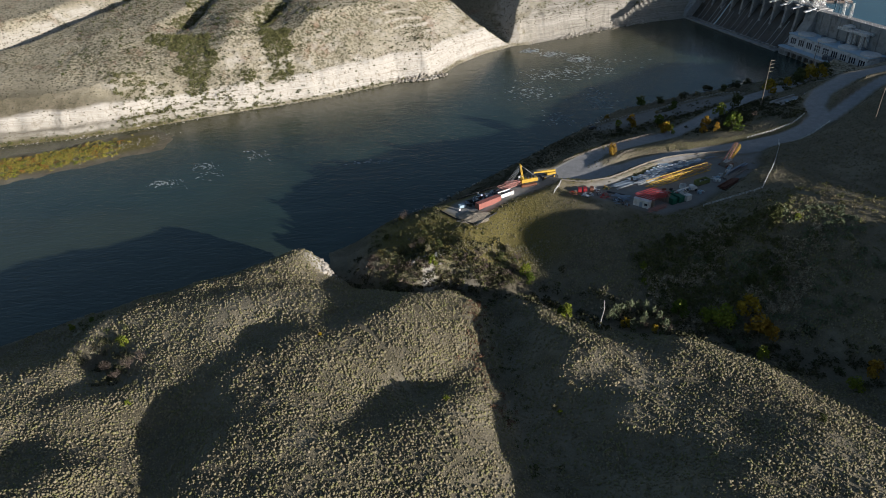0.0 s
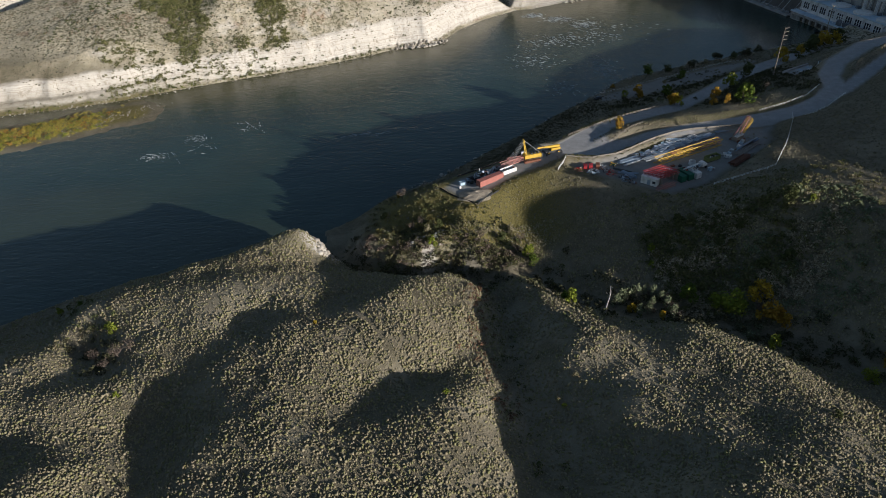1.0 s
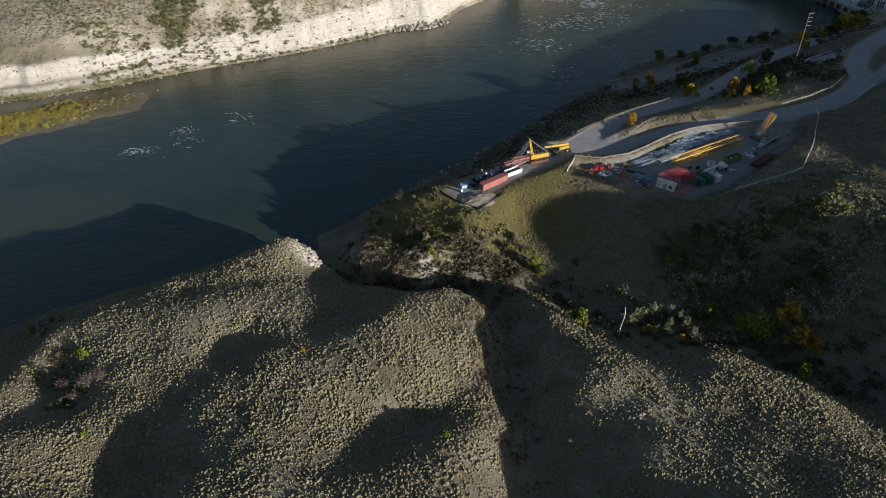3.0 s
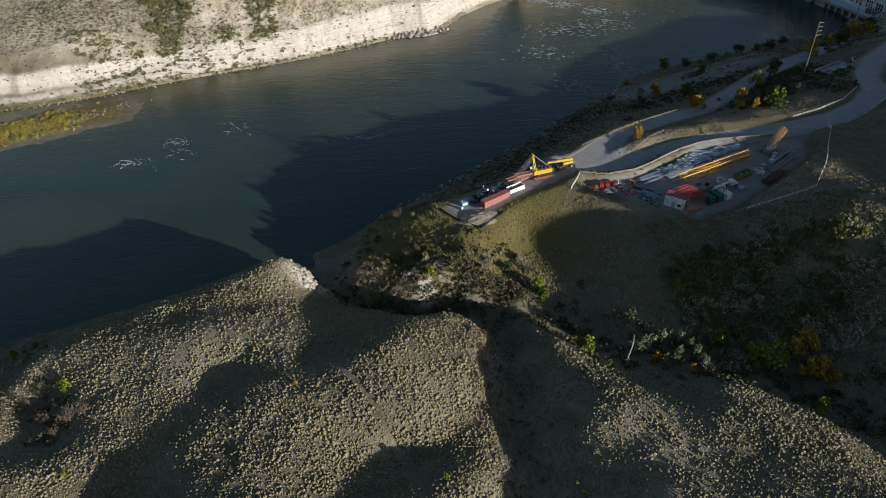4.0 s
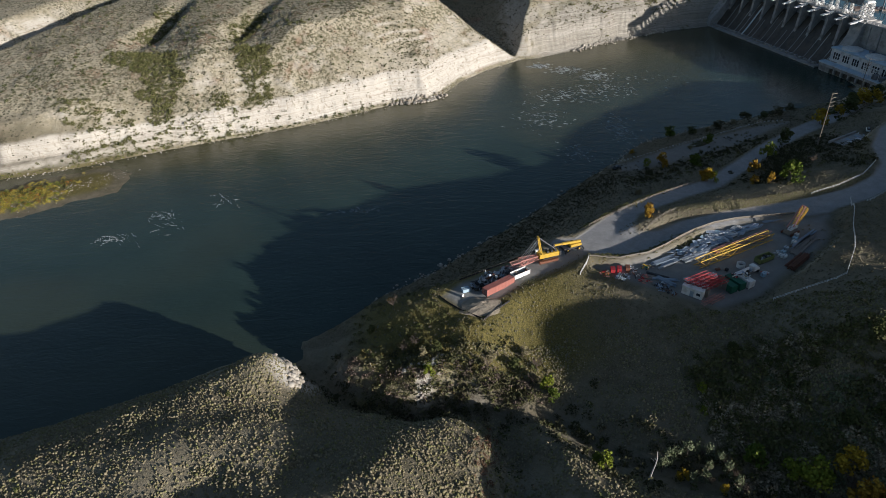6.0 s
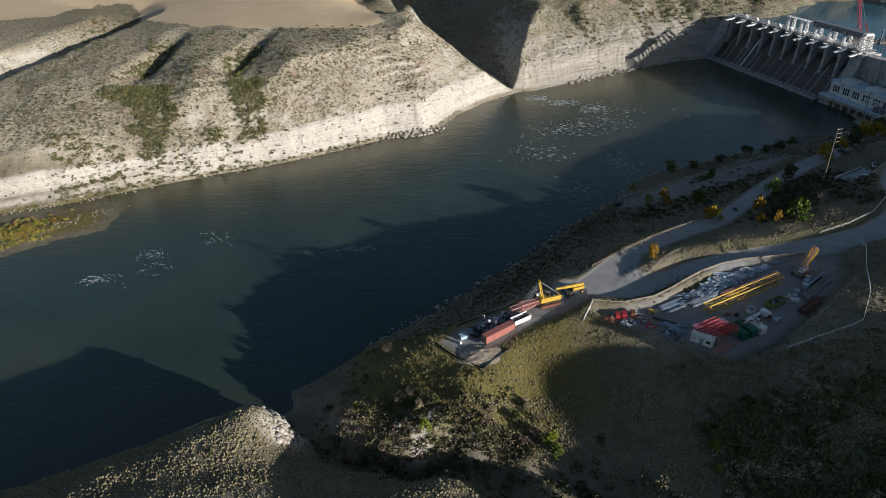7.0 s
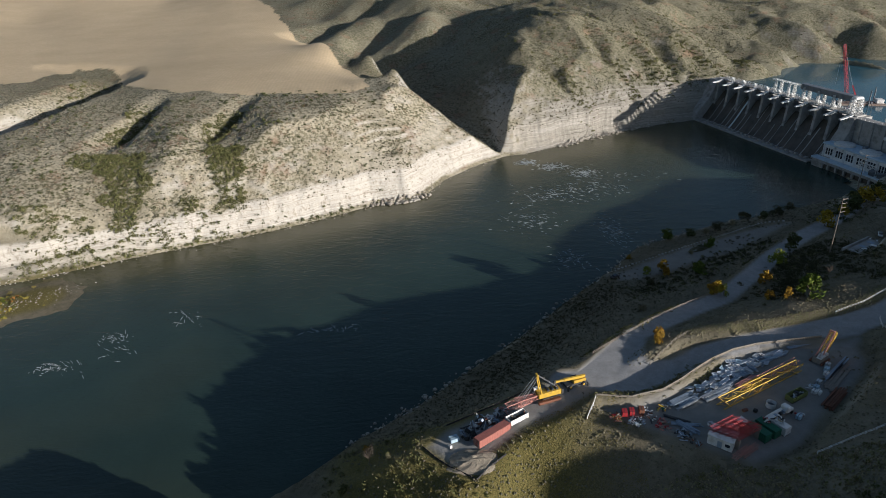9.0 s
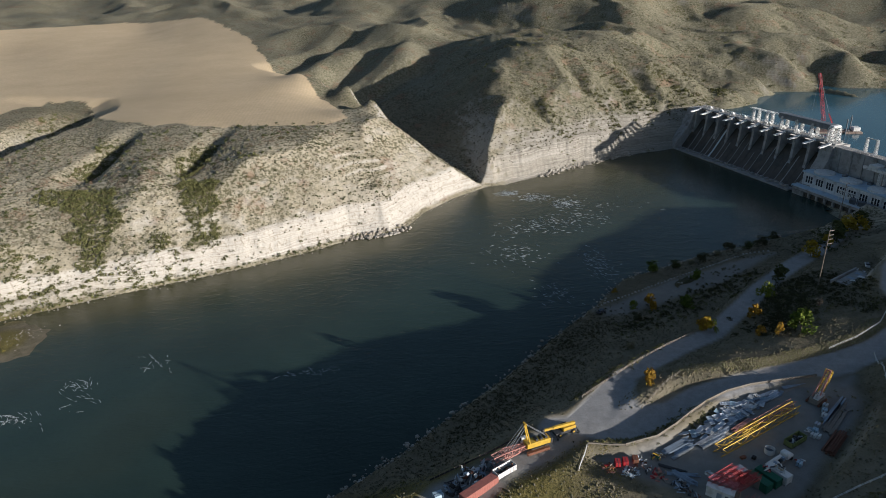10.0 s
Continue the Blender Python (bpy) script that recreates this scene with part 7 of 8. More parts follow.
def wheel_crane(x, y, turn):
    root = tagged(empty("mobile_crane", at(x, y, turn)), "yellow rough terrain crane with stowed telescopic boom", "crane")
    bm = bmesh.new()
    add_box(bm, (-4, -1.25, 0.8), (4, 1.25, 1.5), None, 0.1)
    part("chassis", bm, DARK_METAL, root)
    for sx in (-2.5, 2.5):
        for sy in (-1.35, 1.35):
            bm = bmesh.new()
            add_tube(bm, (sx, sy - 0.32, 0.75), (sx, sy + 0.32, 0.75), 0.75, None, 16)
            w = part("wheel", bm, BLACK_RUBBER, root)
            bm = bmesh.new()
            add_tube(bm, (sx, sy - 0.34, 0.75), (sx, sy + 0.34, 0.75), 0.36, None, 12)
            part("rim", bm, YELLOW_PAINT, w)
    bm = bmesh.new()
    add_box(bm, (-3.6, -1.2, 1.5), (1.2, 1.2, 2.6), None, 0.15)
    part("house", bm, YELLOW_PAINT, root)
    bm = bmesh.new()
    add_box(bm, (-1, -1.25, 2.0), (1.2, -0.45, 3.3), None, 0.12)
    part("cab", bm, GLASS, root)
    bm = bmesh.new()
    add_box(bm, (-3.2, 0.0, 2.7), (5.0, 0.85, 3.6), pose(0, 0, 0.3, 0, -4, 0), 0.08)
    add_box(bm, (5.0, 0.1, 2.8), (8.4, 0.75, 3.5), pose(0, 0, 0.3, 0, -4, 0), 0.06)
    part("boom", bm, YELLOW_PAINT, root)
    bm = bmesh.new()
    add_box(bm, (8.2, 0.05, 2.4), (9.0, 0.8, 3.6), pose(0, 0, 0.3, 0, -4, 0), 0.1)
    part("boom_head", bm, DARK_METAL, root)
    for sx in (-3.9, 3.9):
        bm = bmesh.new()
        add_box(bm, (sx - 0.2, -2.2, 0.7), (sx + 0.2, 2.2, 1.0))
        for sy in (-2.2, 2.2):
            add_box(bm, (sx - 0.25, sy - 0.25, 0), (sx + 0.25, sy + 0.25, 0.7))
        part("outrigger", bm, DARK_METAL, root)
    return root


wheel_crane(52.0, 253.0, 198).scale = (0.9, 0.9, 0.9)
truss_boom((29.8, 245.8), (34.8, 247.6), 1.7, PINK_PRIMER, "faded pink lattice boom section on blocks")

# the main yard
truss_boom((90.4, 238.2), (121.6, 253.0), 2.5, YELLOW_PAINT, "long yellow lattice boom lying on blocks")
truss_boom((106.2, 247.6), (122.4, 255.4), 1.8, PINK_PRIMER, "rusty pink lattice boom beside the yellow one")
truss_boom((100.2, 244.6), (108.5, 248.6), 1.6, YELLOW_PAINT, "short yellow lattice section on the pile")
bundle((99.6, 246.2), (108.0, 250.6), 2.4, 5, 2, PINK_PRIMER, "pinkish primed beams stacked behind the boom")
bundle((87.2, 241.8), (97.2, 246.6), 2.6, 6, 2, STEEL, "pale galvanised beams stacked on timbers")
bundle((76.6, 240.6), (86.0, 245.2), 2.2, 5, 2, BLUE_GREY, "blue grey steel beams laid in rows")
bundle((77.8, 238.2), (84.8, 241.6), 1.0, 2, 2, STEEL, "pale long steel sections on timbers")
bundle((111.5, 257.8), (122.8, 262.2), 3.0, 6, 2, BLUE_GREY, "long blue grey beams near the wall")
bundle((124.5, 263.4), (137.8, 266.2), 1.2, 2, 1, BLUE_GREY, "single row of long grey pipes", "pipes", "pipe_row")
for k in range(46):
    u, v = random.random(), random.random()
    x = 98.5 + 13.5 * u + 5 * v * 0.4
    y = 248.6 + 7.5 * u + 7.5 * v * (1 - 0.35 * u)
    plate_stack(x, y, 25 + random.choice((0, 90)) + random.uniform(-18, 18), random.uniform(1.3, 3.2), random.uniform(0.8, 1.5), random.randint(1, 3), random.choice((STEEL, WHITE_PAINT, BLUE_GREY, STEEL, GREY_STEEL)),
                random.choice(("pale steel formwork panels stacked on boards", "grey formwork panels stacked in the yard", "white coated panels stacked on boards")))
for k in range(10):
    plate_stack(88.5 + 1.0 * k + random.uniform(-0.5, 0.5), 246.6 + 0.75 * k + random.uniform(-0.6, 0.6), 25 + random.uniform(-20, 20), 2.2, 1.1, 2, random.choice((BLUE_GREY, STEEL)), "blue grey steel panels stacked by the wall")


def store_shed(x, y, turn):
    root = tagged(empty("store_shed", at(x, y, turn)), "white flat-roofed site store loaded with red truss", "shed")
    bm = bmesh.new()
    add_box(bm, (-3.2, -2.6, 0.1), (3.2, 2.6, 3.0), None, 0.04)
    part("wall", bm, WHITE_PAINT, root)
    bm = bmesh.new()
    add_box(bm, (-3.35, -2.75, 3.0), (3.35, 2.75, 3.18), None, 0.03)
    part("roof", bm, WHITE_PAINT, root)
    bm = bmesh.new()
    add_box(bm, (-0.6, -2.64, 0.15), (0.6, -2.58, 2.2))
    part("door", bm, BLUE_GREY, root)
    bm = bmesh.new()
    add_box(bm, (1.4, -2.64, 1.2), (2.6, -2.58, 2.1))
    part("window", bm, GLASS, root)
    return root


store_shed(84.6, 224.6, heading((80.6, 225.6), (85.1, 221.6)))
container(90.5, 229.2, heading((85, 230), (94, 230)) + 22, 6.1, WHITE_PAINT, "white site container under red truss sections")
for k in range(5):
    truss_boom((81.6 + 1.25 * k, 225.6 - 0.95 * k), (90.0 + 1.25 * k, 229.6 - 0.95 * k), 1.1, RED_PAINT, "bright red lattice section laid over the stores", 3.3)
for k in range(2):
    truss_boom((84.6 + 2.6 * k, 218.0 + 0.6 * k), (90.4 + 2.2 * k, 221.4 + 0.4 * k), 1.1, PINK_PRIMER, "rusty lattice section lying on the ground", 0.3)
container(95.2, 226.2, heading((93, 227.4), (95.4, 222.6)), 6.1, GREEN_PAINT, "dark green shipping container in the yard")
container(98.4, 227.4, heading((93, 227.4), (95.4, 222.6)), 6.1, GREEN_PAINT, "dark green shipping container with gear on top")
container(101.6, 228.2, heading((93, 227.4), (95.4, 222.6)), 6.1, WHITE_PAINT, "white shipping container at the yard edge")
scrap_heap(94.2, 229.8, 1.4, 10, [WHITE_PAINT, BLACK_RUBBER, DARK_METAL], "white and black gear piled by the container", 1.6, 0.9)

scrap_heap(101.6, 228.2, 1.5, 22, [WHITE_PAINT, BRIGHT_WOOD, DARK_METAL, STEEL], "pale fittings and boards piled on the white container", 0.9, 0.9, 2.55)
scrap_heap(98.2, 228.6, 1.2, 12, [WHITE_PAINT, BLACK_RUBBER, RED_PAINT], "white and black gear piled on the green container", 0.9, 0.8, 2.55)


def flatbed_truck(x, y, turn):
    root = tagged(empty("flatbed_truck", at(x, y, turn)), "white flatbed truck loaded with pale equipment", "truck")
    bm = bmesh.new()
    add_box(bm, (-5, -1.2, 0.95), (2.6, 1.2, 1.2), None, 0.04)
    part("bed", bm, TIMBER, root)
    bm = bmesh.new()
    add_box(bm, (2.8, -1.15, 0.7), (4.6, 1.15, 2.7), None, 0.25)
    add_box(bm, (4.5, -1.05, 0.7), (5.9, 1.05, 1.7), None, 0.25)
    cab = part("cab", bm, WHITE_PAINT, root)
    bm = bmesh.new()
    add_box(bm, (4.5, -0.95, 1.8), (4.64, 0.95, 2.5))
    part("windscreen", bm, GLASS, cab)
    for sx in (-4, -2.8, 5.0):
        for sy in (-1.05, 1.05):
            bm = bmesh.new()
            add_tube(bm, (sx, sy - 0.18, 0.5), (sx, sy + 0.18, 0.5), 0.5, None, 14)
            part("wheel", bm, BLACK_RUBBER, root)
    bm = bmesh.new()
    add_tube(bm, (-4, 0.2, 1.7), (1.8, 0.2, 1.9), 0.5, None, 10)
    part("load_pipe", bm, WHITE_PAINT, root)
    for k in range(6):
        bm = bmesh.new()
        add_box(bm, (-4.4 + 1.15 * k, -1.0, 1.2), (-3.6 + 1.15 * k, -0.2, 1.7 + 0.25 * (k % 3)), None, 0.06)
        part("load_box", bm, (PALE_STEEL, DARK_METAL, BLUE_GREY)[k % 3], root)
    return root


flatbed_truck(103.8, 232.6, 25)


def round_tank(x, y):
    root = tagged(empty("round_tank", at(x, y)), "open round white tank on the gravel", "tank")
    bm = bmesh.new()
    add_tube(bm, (0, 0, 0), (0, 0, 1.5), 1.35, None, 20, False)
    add_tube(bm, (0, 0, 1.5), (0, 0, 0.4), 1.25, None, 20, False)
    part("shell", bm, WHITE_PAINT, root)
    bm = bmesh.new()
    add_tube(bm, (0, 0, 0.3), (0, 0, 0.45), 1.25, None, 20)
    part("base", bm, GREY_STEEL, root)


round_tank(104.6, 237.2)
dumpster(113.6, 240.0, 25, paint("olive_paint", (0.2, 0.23, 0.08)), "olive green open roll-off dumpster half full", [WHITE_PAINT, DARK_METAL, STEEL])
crate(96.5, 236.0, 15, (1.6, 0.9, 0.7), RUST, "rusty steel skid box on gravel")
crate(99.2, 235.4, 40, (1.0, 1.0, 0.9), BLACK_RUBBER, "black drum pallet on gravel", "pallet", "drum_pallet")
# west corner of the yard
for k, (x, y) in enumerate(((62.4, 238.0), (64.6, 238.2), (67.5, 238.6))):
    crate(x, y, 80, (2.2, 1.4, 1.6), RED_PAINT if k < 2 else RUST, "red steel cage box in the yard corner")
scrap_heap(59.6, 236.8, 1.6, 14, [paint("orange_paint", (0.5, 0.17, 0.04)), RUST, PINK_PRIMER], "heap of orange and rusty fittings", 0.9, 0.8)
scrap_heap(64.5, 234.8, 2.4, 26, [BLUE_GREY, WHITE_PAINT, PALE_BLUE, DARK_METAL], "scatter of blue and white fittings", 0.7, 0.7)
scrap_heap(69, 236, 2.2, 20, [RUST, DARK_METAL, WHITE_PAINT], "scatter of rusty and white fittings", 0.7, 0.7)
scrap_heap(71.8, 232.6, 2.2, 20, [PINK_PRIMER, RED_PAINT, TIMBER], "heap of reddish steel pieces", 1.0, 1.1)
scrap_heap(75, 228.5, 2.4, 16, [DARK_METAL, TIMBER, BLUE_GREY], "dark scatter of boards and steel", 0.5, 1.2)
scrap_heap(73.5, 239.5, 1.4, 14, [YELLOW_PAINT, DARK_METAL, GREEN_PAINT], "small heap of yellow and dark gear", 1.0, 0.7)
bundle((75.6, 233.4), (79.8, 227.8), 1.6, 3, 2, BLUE_GREY, "dark blue steel girders lying together")
bundle((73, 236.6), (79.5, 232.6), 1.0, 2, 1, DARK_METAL, "dark steel girders on the ground")
# east side of the yard
bundle((124.8, 242.6), (138.6, 254.2), 3.2, 6, 1, TIMBER, "weathered timber mats laid in a row", "timber", "timber_stack")
bundle((126.5, 246.5), (139.5, 256.6), 1.6, 3, 2, BLUE_GREY, "grey steel beams on the timber mats")
bundle((119.6, 234.6), (129.8, 242.6), 3.4, 6, 2, RUST, "rusty red pipes stacked at the yard edge", "pipes", "pipe_stack")
for k, (x, y) in enumerate(((119.9, 241.5), (121.6, 243.2), (123.4, 245.2), (128.2, 249.2), (129.6, 251.2), (131, 253.0), (121, 241.0), (109.5, 231.4))):
    crate(x, y, 35, (1.5, 1.3, 1.2 + 0.2 * (k % 3)), (WHITE_PAINT, PALE_BLUE, STEEL)[k % 3], "pale wrapped bale of supplies at the yard edge", "bale", "wrapped_bale")


def crane_house(x, y, turn):
    root = tagged(empty("crane_upperworks", at(x, y, turn) @ Matrix.Scale(0.8, 4)), "dismantled crane upperworks with leaning yellow lattice", "crane")
    bm = bmesh.new()
    add_box(bm, (-3, -1.6, 0.2), (3, 1.6, 2.6), None, 0.15)
    part("house", bm, TIMBER, root)
    bm = bmesh.new()
    for s in (-1, 1):
        add_box(bm, (-3.4, s * 2.2 - 0.4, 0), (3.4, s * 2.2 + 0.4, 1.1), None, 0.3)
    part("track", bm, RUST, root)
    bm = bmesh.new()
    for s in (-1, 1):
        add_bar(bm, (-1.5, s * 1.2, 2.6), (5.5, s * 0.7, 11.5), 0.45, 0.4)
    add_bar(bm, (5.5, -0.9, 11.5), (5.5, 0.9, 11.5), 0.5)
    add_bar(bm, (2.0, -1.0, 7.0), (2.0, 1.0, 7.0), 0.35)
    part("gantry", bm, PINK_PRIMER, root)
    bm = bmesh.new()
    lattice_mast(bm, (2.8, 0.3, 2.2), (10.4, 1.4, 8.4), 1.5, 2.4, 6, 0.26)
    part("boom_section", bm, YELLOW_PAINT, root)
    bm = bmesh.new()
    for s in (-0.5, 0.5):
        add_tube(bm, (5.5, s, 11.5), (10.2, 1.4 + s, 8.8), 0.07, None, 5)
        add_tube(bm, (5.5, s, 11.5), (-2.8, s, 2.6), 0.07, None, 5)
    part("cable", bm, DARK_METAL, root)
    bm = bmesh.new()
    for k in range(8):
        add_box(bm, (-3 + 0.7 * k, -1.7, 2.6), (-2.6 + 0.7 * k, 0.2, 3.0 + 0.5 * (k % 3)), None, 0.04)
    part("winch_gear", bm, PALE_STEEL, root)


crane_house(130.5, 256.4, 32)


# fences, rails and walls along the roads
def barrier_wall(pts, tall, wide, mat, label, name="barrier_wall", cap=True):
    root = tagged(empty(name), label, "wall")
    n = 0
    for a, b in zip(pts, pts[1:]):
        L = math.dist(a, b)
        k = max(1, int(L / 3.0))
        for j in range(k):
            p = (a[0] + (b[0] - a[0]) * j / k, a[1] + (b[1] - a[1]) * j / k)
            q = (a[0] + (b[0] - a[0]) * (j + 1) / k, a[1] + (b[1] - a[1]) * (j + 1) / k)
            bm = bmesh.new()
            l = math.dist(p, q)
            add_box(bm, (0.02, -wide / 2, -0.6), (l - 0.02, wide / 2, tall * 0.25))
            add_box(bm, (0.02, -wide / 4, tall * 0.25), (l - 0.02, wide / 4, tall), None, 0.03)
            o = part("block", bm, mat, root)
            o.matrix_basis = pose(p[0], p[1], min(ground_z(*p), ground_z(*q)) + 0.05, 0, -math.degrees(math.atan2(ground_z(*q) - ground_z(*p), l)), heading(p, q))
            n += 1
    return root


barrier_wall(BARRIER, 0.7, 0.4, TIMBER_WALL, "low concrete barrier blocks between road and yard")


def post_fence(pts, gap, tall, mat, label, rails=(0.5, 0.95), wide=0.16):
    root = tagged(empty("fence"), label, "fence")
    bmp = bmesh.new()
    add_box(bmp, (-wide / 2, -wide / 2, -0.4), (wide / 2, wide / 2, tall), None, 0.02)
    post = mesh_from("post", bmp, mat)
    tops = []
    for a, b in zip(pts, pts[1:]):
        k = max(1, int(math.dist(a, b) / gap))
        for j in range(k):
            tops.append((a[0] + (b[0] - a[0]) * j / k, a[1] + (b[1] - a[1]) * j / k))
    tops.append(pts[-1])
    zs = [ground_z(*p) for p in tops]
    for p, z in zip(tops, zs):
        o = new("post", post)
        o.parent = root
        o.location = (p[0], p[1], z)
    for h in rails:
        for (p, z), (q, w) in zip(zip(tops, zs), zip(tops[1:], zs[1:])):
            bm = bmesh.new()
            add_bar(bm, (p[0], p[1], z + h), (q[0], q[1], w + h), 0.08, 0.1)
            part("rail", bm, mat, root)
    return root


post_fence([(162, 274.5), (156, 263), (145.3, 245.1), (137, 232), (129.2, 221.6), (122, 219), (115.5, 217.7), (104, 214.5)], 3.0, 1.1, PALE_STEEL, "pale steel rail fence along the bench path")
post_fence([(62, 269), (75, 279), (90, 291), (104, 301), (117, 309)], 2.6, 0.9, TIMBER, "low timber rail along the lower road edge")
post_fence([(78.1, 261), (84, 266), (90, 271), (96.2, 275.7)], 2.4, 1.0, TIMBER_WALL, "pale timber guard rail beside the hairpin", (0.45, 0.9), 0.24)
post_fence([(150, 280), (163, 284.5), (176, 291), (187, 301)], 2.6, 0.9, PALE_STEEL, "pale guard rail along the upper road")
post_fence([(166, 271), (180, 279), (193, 289)], 2.6, 0.9, PALE_STEEL, "pale guard rail above the road bend")


def silt_fence(pts, label):
    """Short cloth panels between stakes."""
    root = tagged(empty("silt_fence"), label, "fence")
    for a, b in zip(pts, pts[1:]):
        n = max(1, int(math.dist(a, b) / 1.5))
        for k in range(n):
            p = Vector((*(a[i] + (b[i] - a[i]) * k / n for i in range(2)), 0))
            q = Vector((*(a[i] + (b[i] - a[i]) * (k + 1) / n for i in range(2)), 0))
            p.z, q.z = ground_z(p.x, p.y) + 0.2, ground_z(q.x, q.y) + 0.2
            bm = bmesh.new()
            add_bar(bm, p, q, 0.06, 0.8)
            part("cloth", bm, SILT_FENCE, root)
            bm = bmesh.new()
            add_box(bm, (p.x - 0.05, p.y - 0.05, p.z - 0.6), (p.x + 0.05, p.y + 0.05, p.z + 0.6))
            part("stake", bm, TIMBER, root)
    return root


silt_fence([(4.8, 236.5), (8, 232), (12, 227.6), (18.6, 222.2), (22, 225.5), (27.4, 229.4)], "black silt fence round the stone mound")
silt_fence([(12, 243.2), (25, 248), (33, 251.2), (40, 254)], "black silt fence along the river side")

# stones that edge the parking lot and the road
bm = bmesh.new()
add_box(bm, (-0.55, -0.35, -0.2), (0.55, 0.35, 0.55), None, 0.16)
STONE = mesh_from("edge_stone", bm, plain("pale_edge_stone", (0.4, 0.38, 0.34), 0.25, 1.0, 0.9, bump=0.1))
edge = tagged(empty("parking_edge"), "row of pale boulders edging the parking lot", "boulders")
for a, b, n in (((95, 357.5), (142, 379.8), 24), ((142, 379.8), (190, 401), 25), ((190, 401), (205, 402), 6)):
    for k in range(n):
        x, y = a[0] + (b[0] - a[0]) * k / n, a[1] + (b[1] - a[1]) * k / n
        ob = new("stone", STONE)
        ob.parent = edge
        s = random.uniform(0.8, 1.3)
        ob.matrix_basis = pose(x, y + random.uniform(-0.3, 0.3), ground_z(x, y), 0, 0, random.uniform(0, 180)) @ Matrix.Scale(s, 4)


def car(x, y, turn, mat, label):
    root = tagged(empty("car", at(x, y, turn)), label, "car")
    bm = bmesh.new()
    add_box(bm, (-2.3, -0.9, 0.35), (2.3, 0.9, 1.0), None, 0.18)
    part("body", bm, mat, root)
    bm = bmesh.new()
    add_box(bm, (-1.4, -0.78, 1.0), (1.0, 0.78, 1.65), None, 0.25)
    part("cabin", bm, GLASS, root)
    for sx in (-1.45, 1.45):
        for sy in (-0.85, 0.85):
            bm = bmesh.new()
            add_tube(bm, (sx, sy - 0.12, 0.35), (sx, sy + 0.12, 0.35), 0.35, None, 12)
            part("wheel", bm, BLACK_RUBBER, root)


car(96.5, 352.2, 28, DARK_METAL, "dark parked car in the lower lot")


# poles with cross-arms
def utility_pole(x, y, tall, arms, label, lean=0.0, turn=0):
    root = tagged(empty("utility_pole", at(x, y, turn) @ pose(0, 0, 0, 0, lean, 0)), label, "utility pole", "utility poles")
    bm = bmesh.new()
    add_tube(bm, (0, 0, -0.5), (0, 0, tall), 0.27, 0.16, 10)
    part("pole", bm, plain("weathered_pole", (0.2, 0.165, 0.13), 0.2, 1.0, 0.9), root)
    for k in range(arms):
        bm = bmesh.new()
        z = tall - 0.6 - 1.9 * k
        add_bar(bm, (-0.2, 0, z), (2.4, 0, z + 0.15), 0.16, 0.2)
        arm = part("cross_arm", bm, TIMBER, root)
        for q in (0.9, 2.3):
            bm = bmesh.new()
            add_tube(bm, (q, 0, z + 0.12), (q, 0, z + 0.42), 0.07, 0.04, 6)
            part("insulator", bm, DARK_METAL, arm)


utility_pole(181, 332, 25, 4, "tall weathered wooden power pole above the lot", 0, 10)
utility_pole(205.4, 276.4, 16, 2, "wooden power pole on the hillside bench", 0, 30)
utility_pole(275.9, 450, 23, 3, "tall dark wooden power pole near the powerhouse", 0, 20)
post_fence([(55.6, 243.6), (53.6, 240.4), (51.6, 237.2)], 1.6, 1.3, PALE_STEEL, "pale steel gate panel below the barrier end", (0.35, 0.8, 1.25), 0.14)


# unfinished foundation by the pole
def foundation():
    root = tagged(empty("foundation", pose(196, 329, ground_z(196, 329), 0, 0, 28)), "concrete slab and blue tarps of a dug foundation", "foundation")
    bm = bmesh.new()
    for y in (-6, 6):
        add_box(bm, (-10, y - 0.3, -0.5), (10, y + 0.3, 0.7), None, 0.03)
    part("curb", bm, CONCRETE, root)
    bm = bmesh.new()
    add_box(bm, (-8, -5, -0.4), (9, 5, 0.12), None, 0.03)
    part("slab", bm, CONCRETE, root)
    for k in range(7):
        bm = bmesh.new()
        vs = [[bm.verts.new((-6 + 2.1 * k + 0.5 * i, -3 + (k % 3) * 2.2 + 0.5 * j, 0.18 + 0.22 * abs(math.sin(i * 1.7 + j * 1.1 + k)))) for i in range(5)] for j in range(6)]
        for j in range(5):
            for i in range(4):
                bm.faces.new((vs[j][i], vs[j][i + 1], vs[j + 1][i + 1], vs[j + 1][i]))
        o = part("tarp", bm, (PALE_BLUE, WHITE_PAINT, BLUE_GREY)[k % 3], root)
        md = o.modifiers.new("thick", 'SOLIDIFY')
        md.thickness = 0.05
    bm = bmesh.new()
    add_box(bm, (-5, -4.4, 0.1), (0, -1, 0.3), None, 0.02)
    part("cover_mat", bm, DARK_METAL, root)


foundation()
scrap_heap(206, 341, 2.2, 16, [WHITE_PAINT, BLUE_GREY, TIMBER], "pale building materials by the foundation", 0.9, 1.0)
car(212, 345, 60, WHITE_PAINT, "white pickup parked by the foundation")

RIPPLE = plain("broken_water", (0.5, 0.54, 0.54), 0.3, 1.2, 0.4)
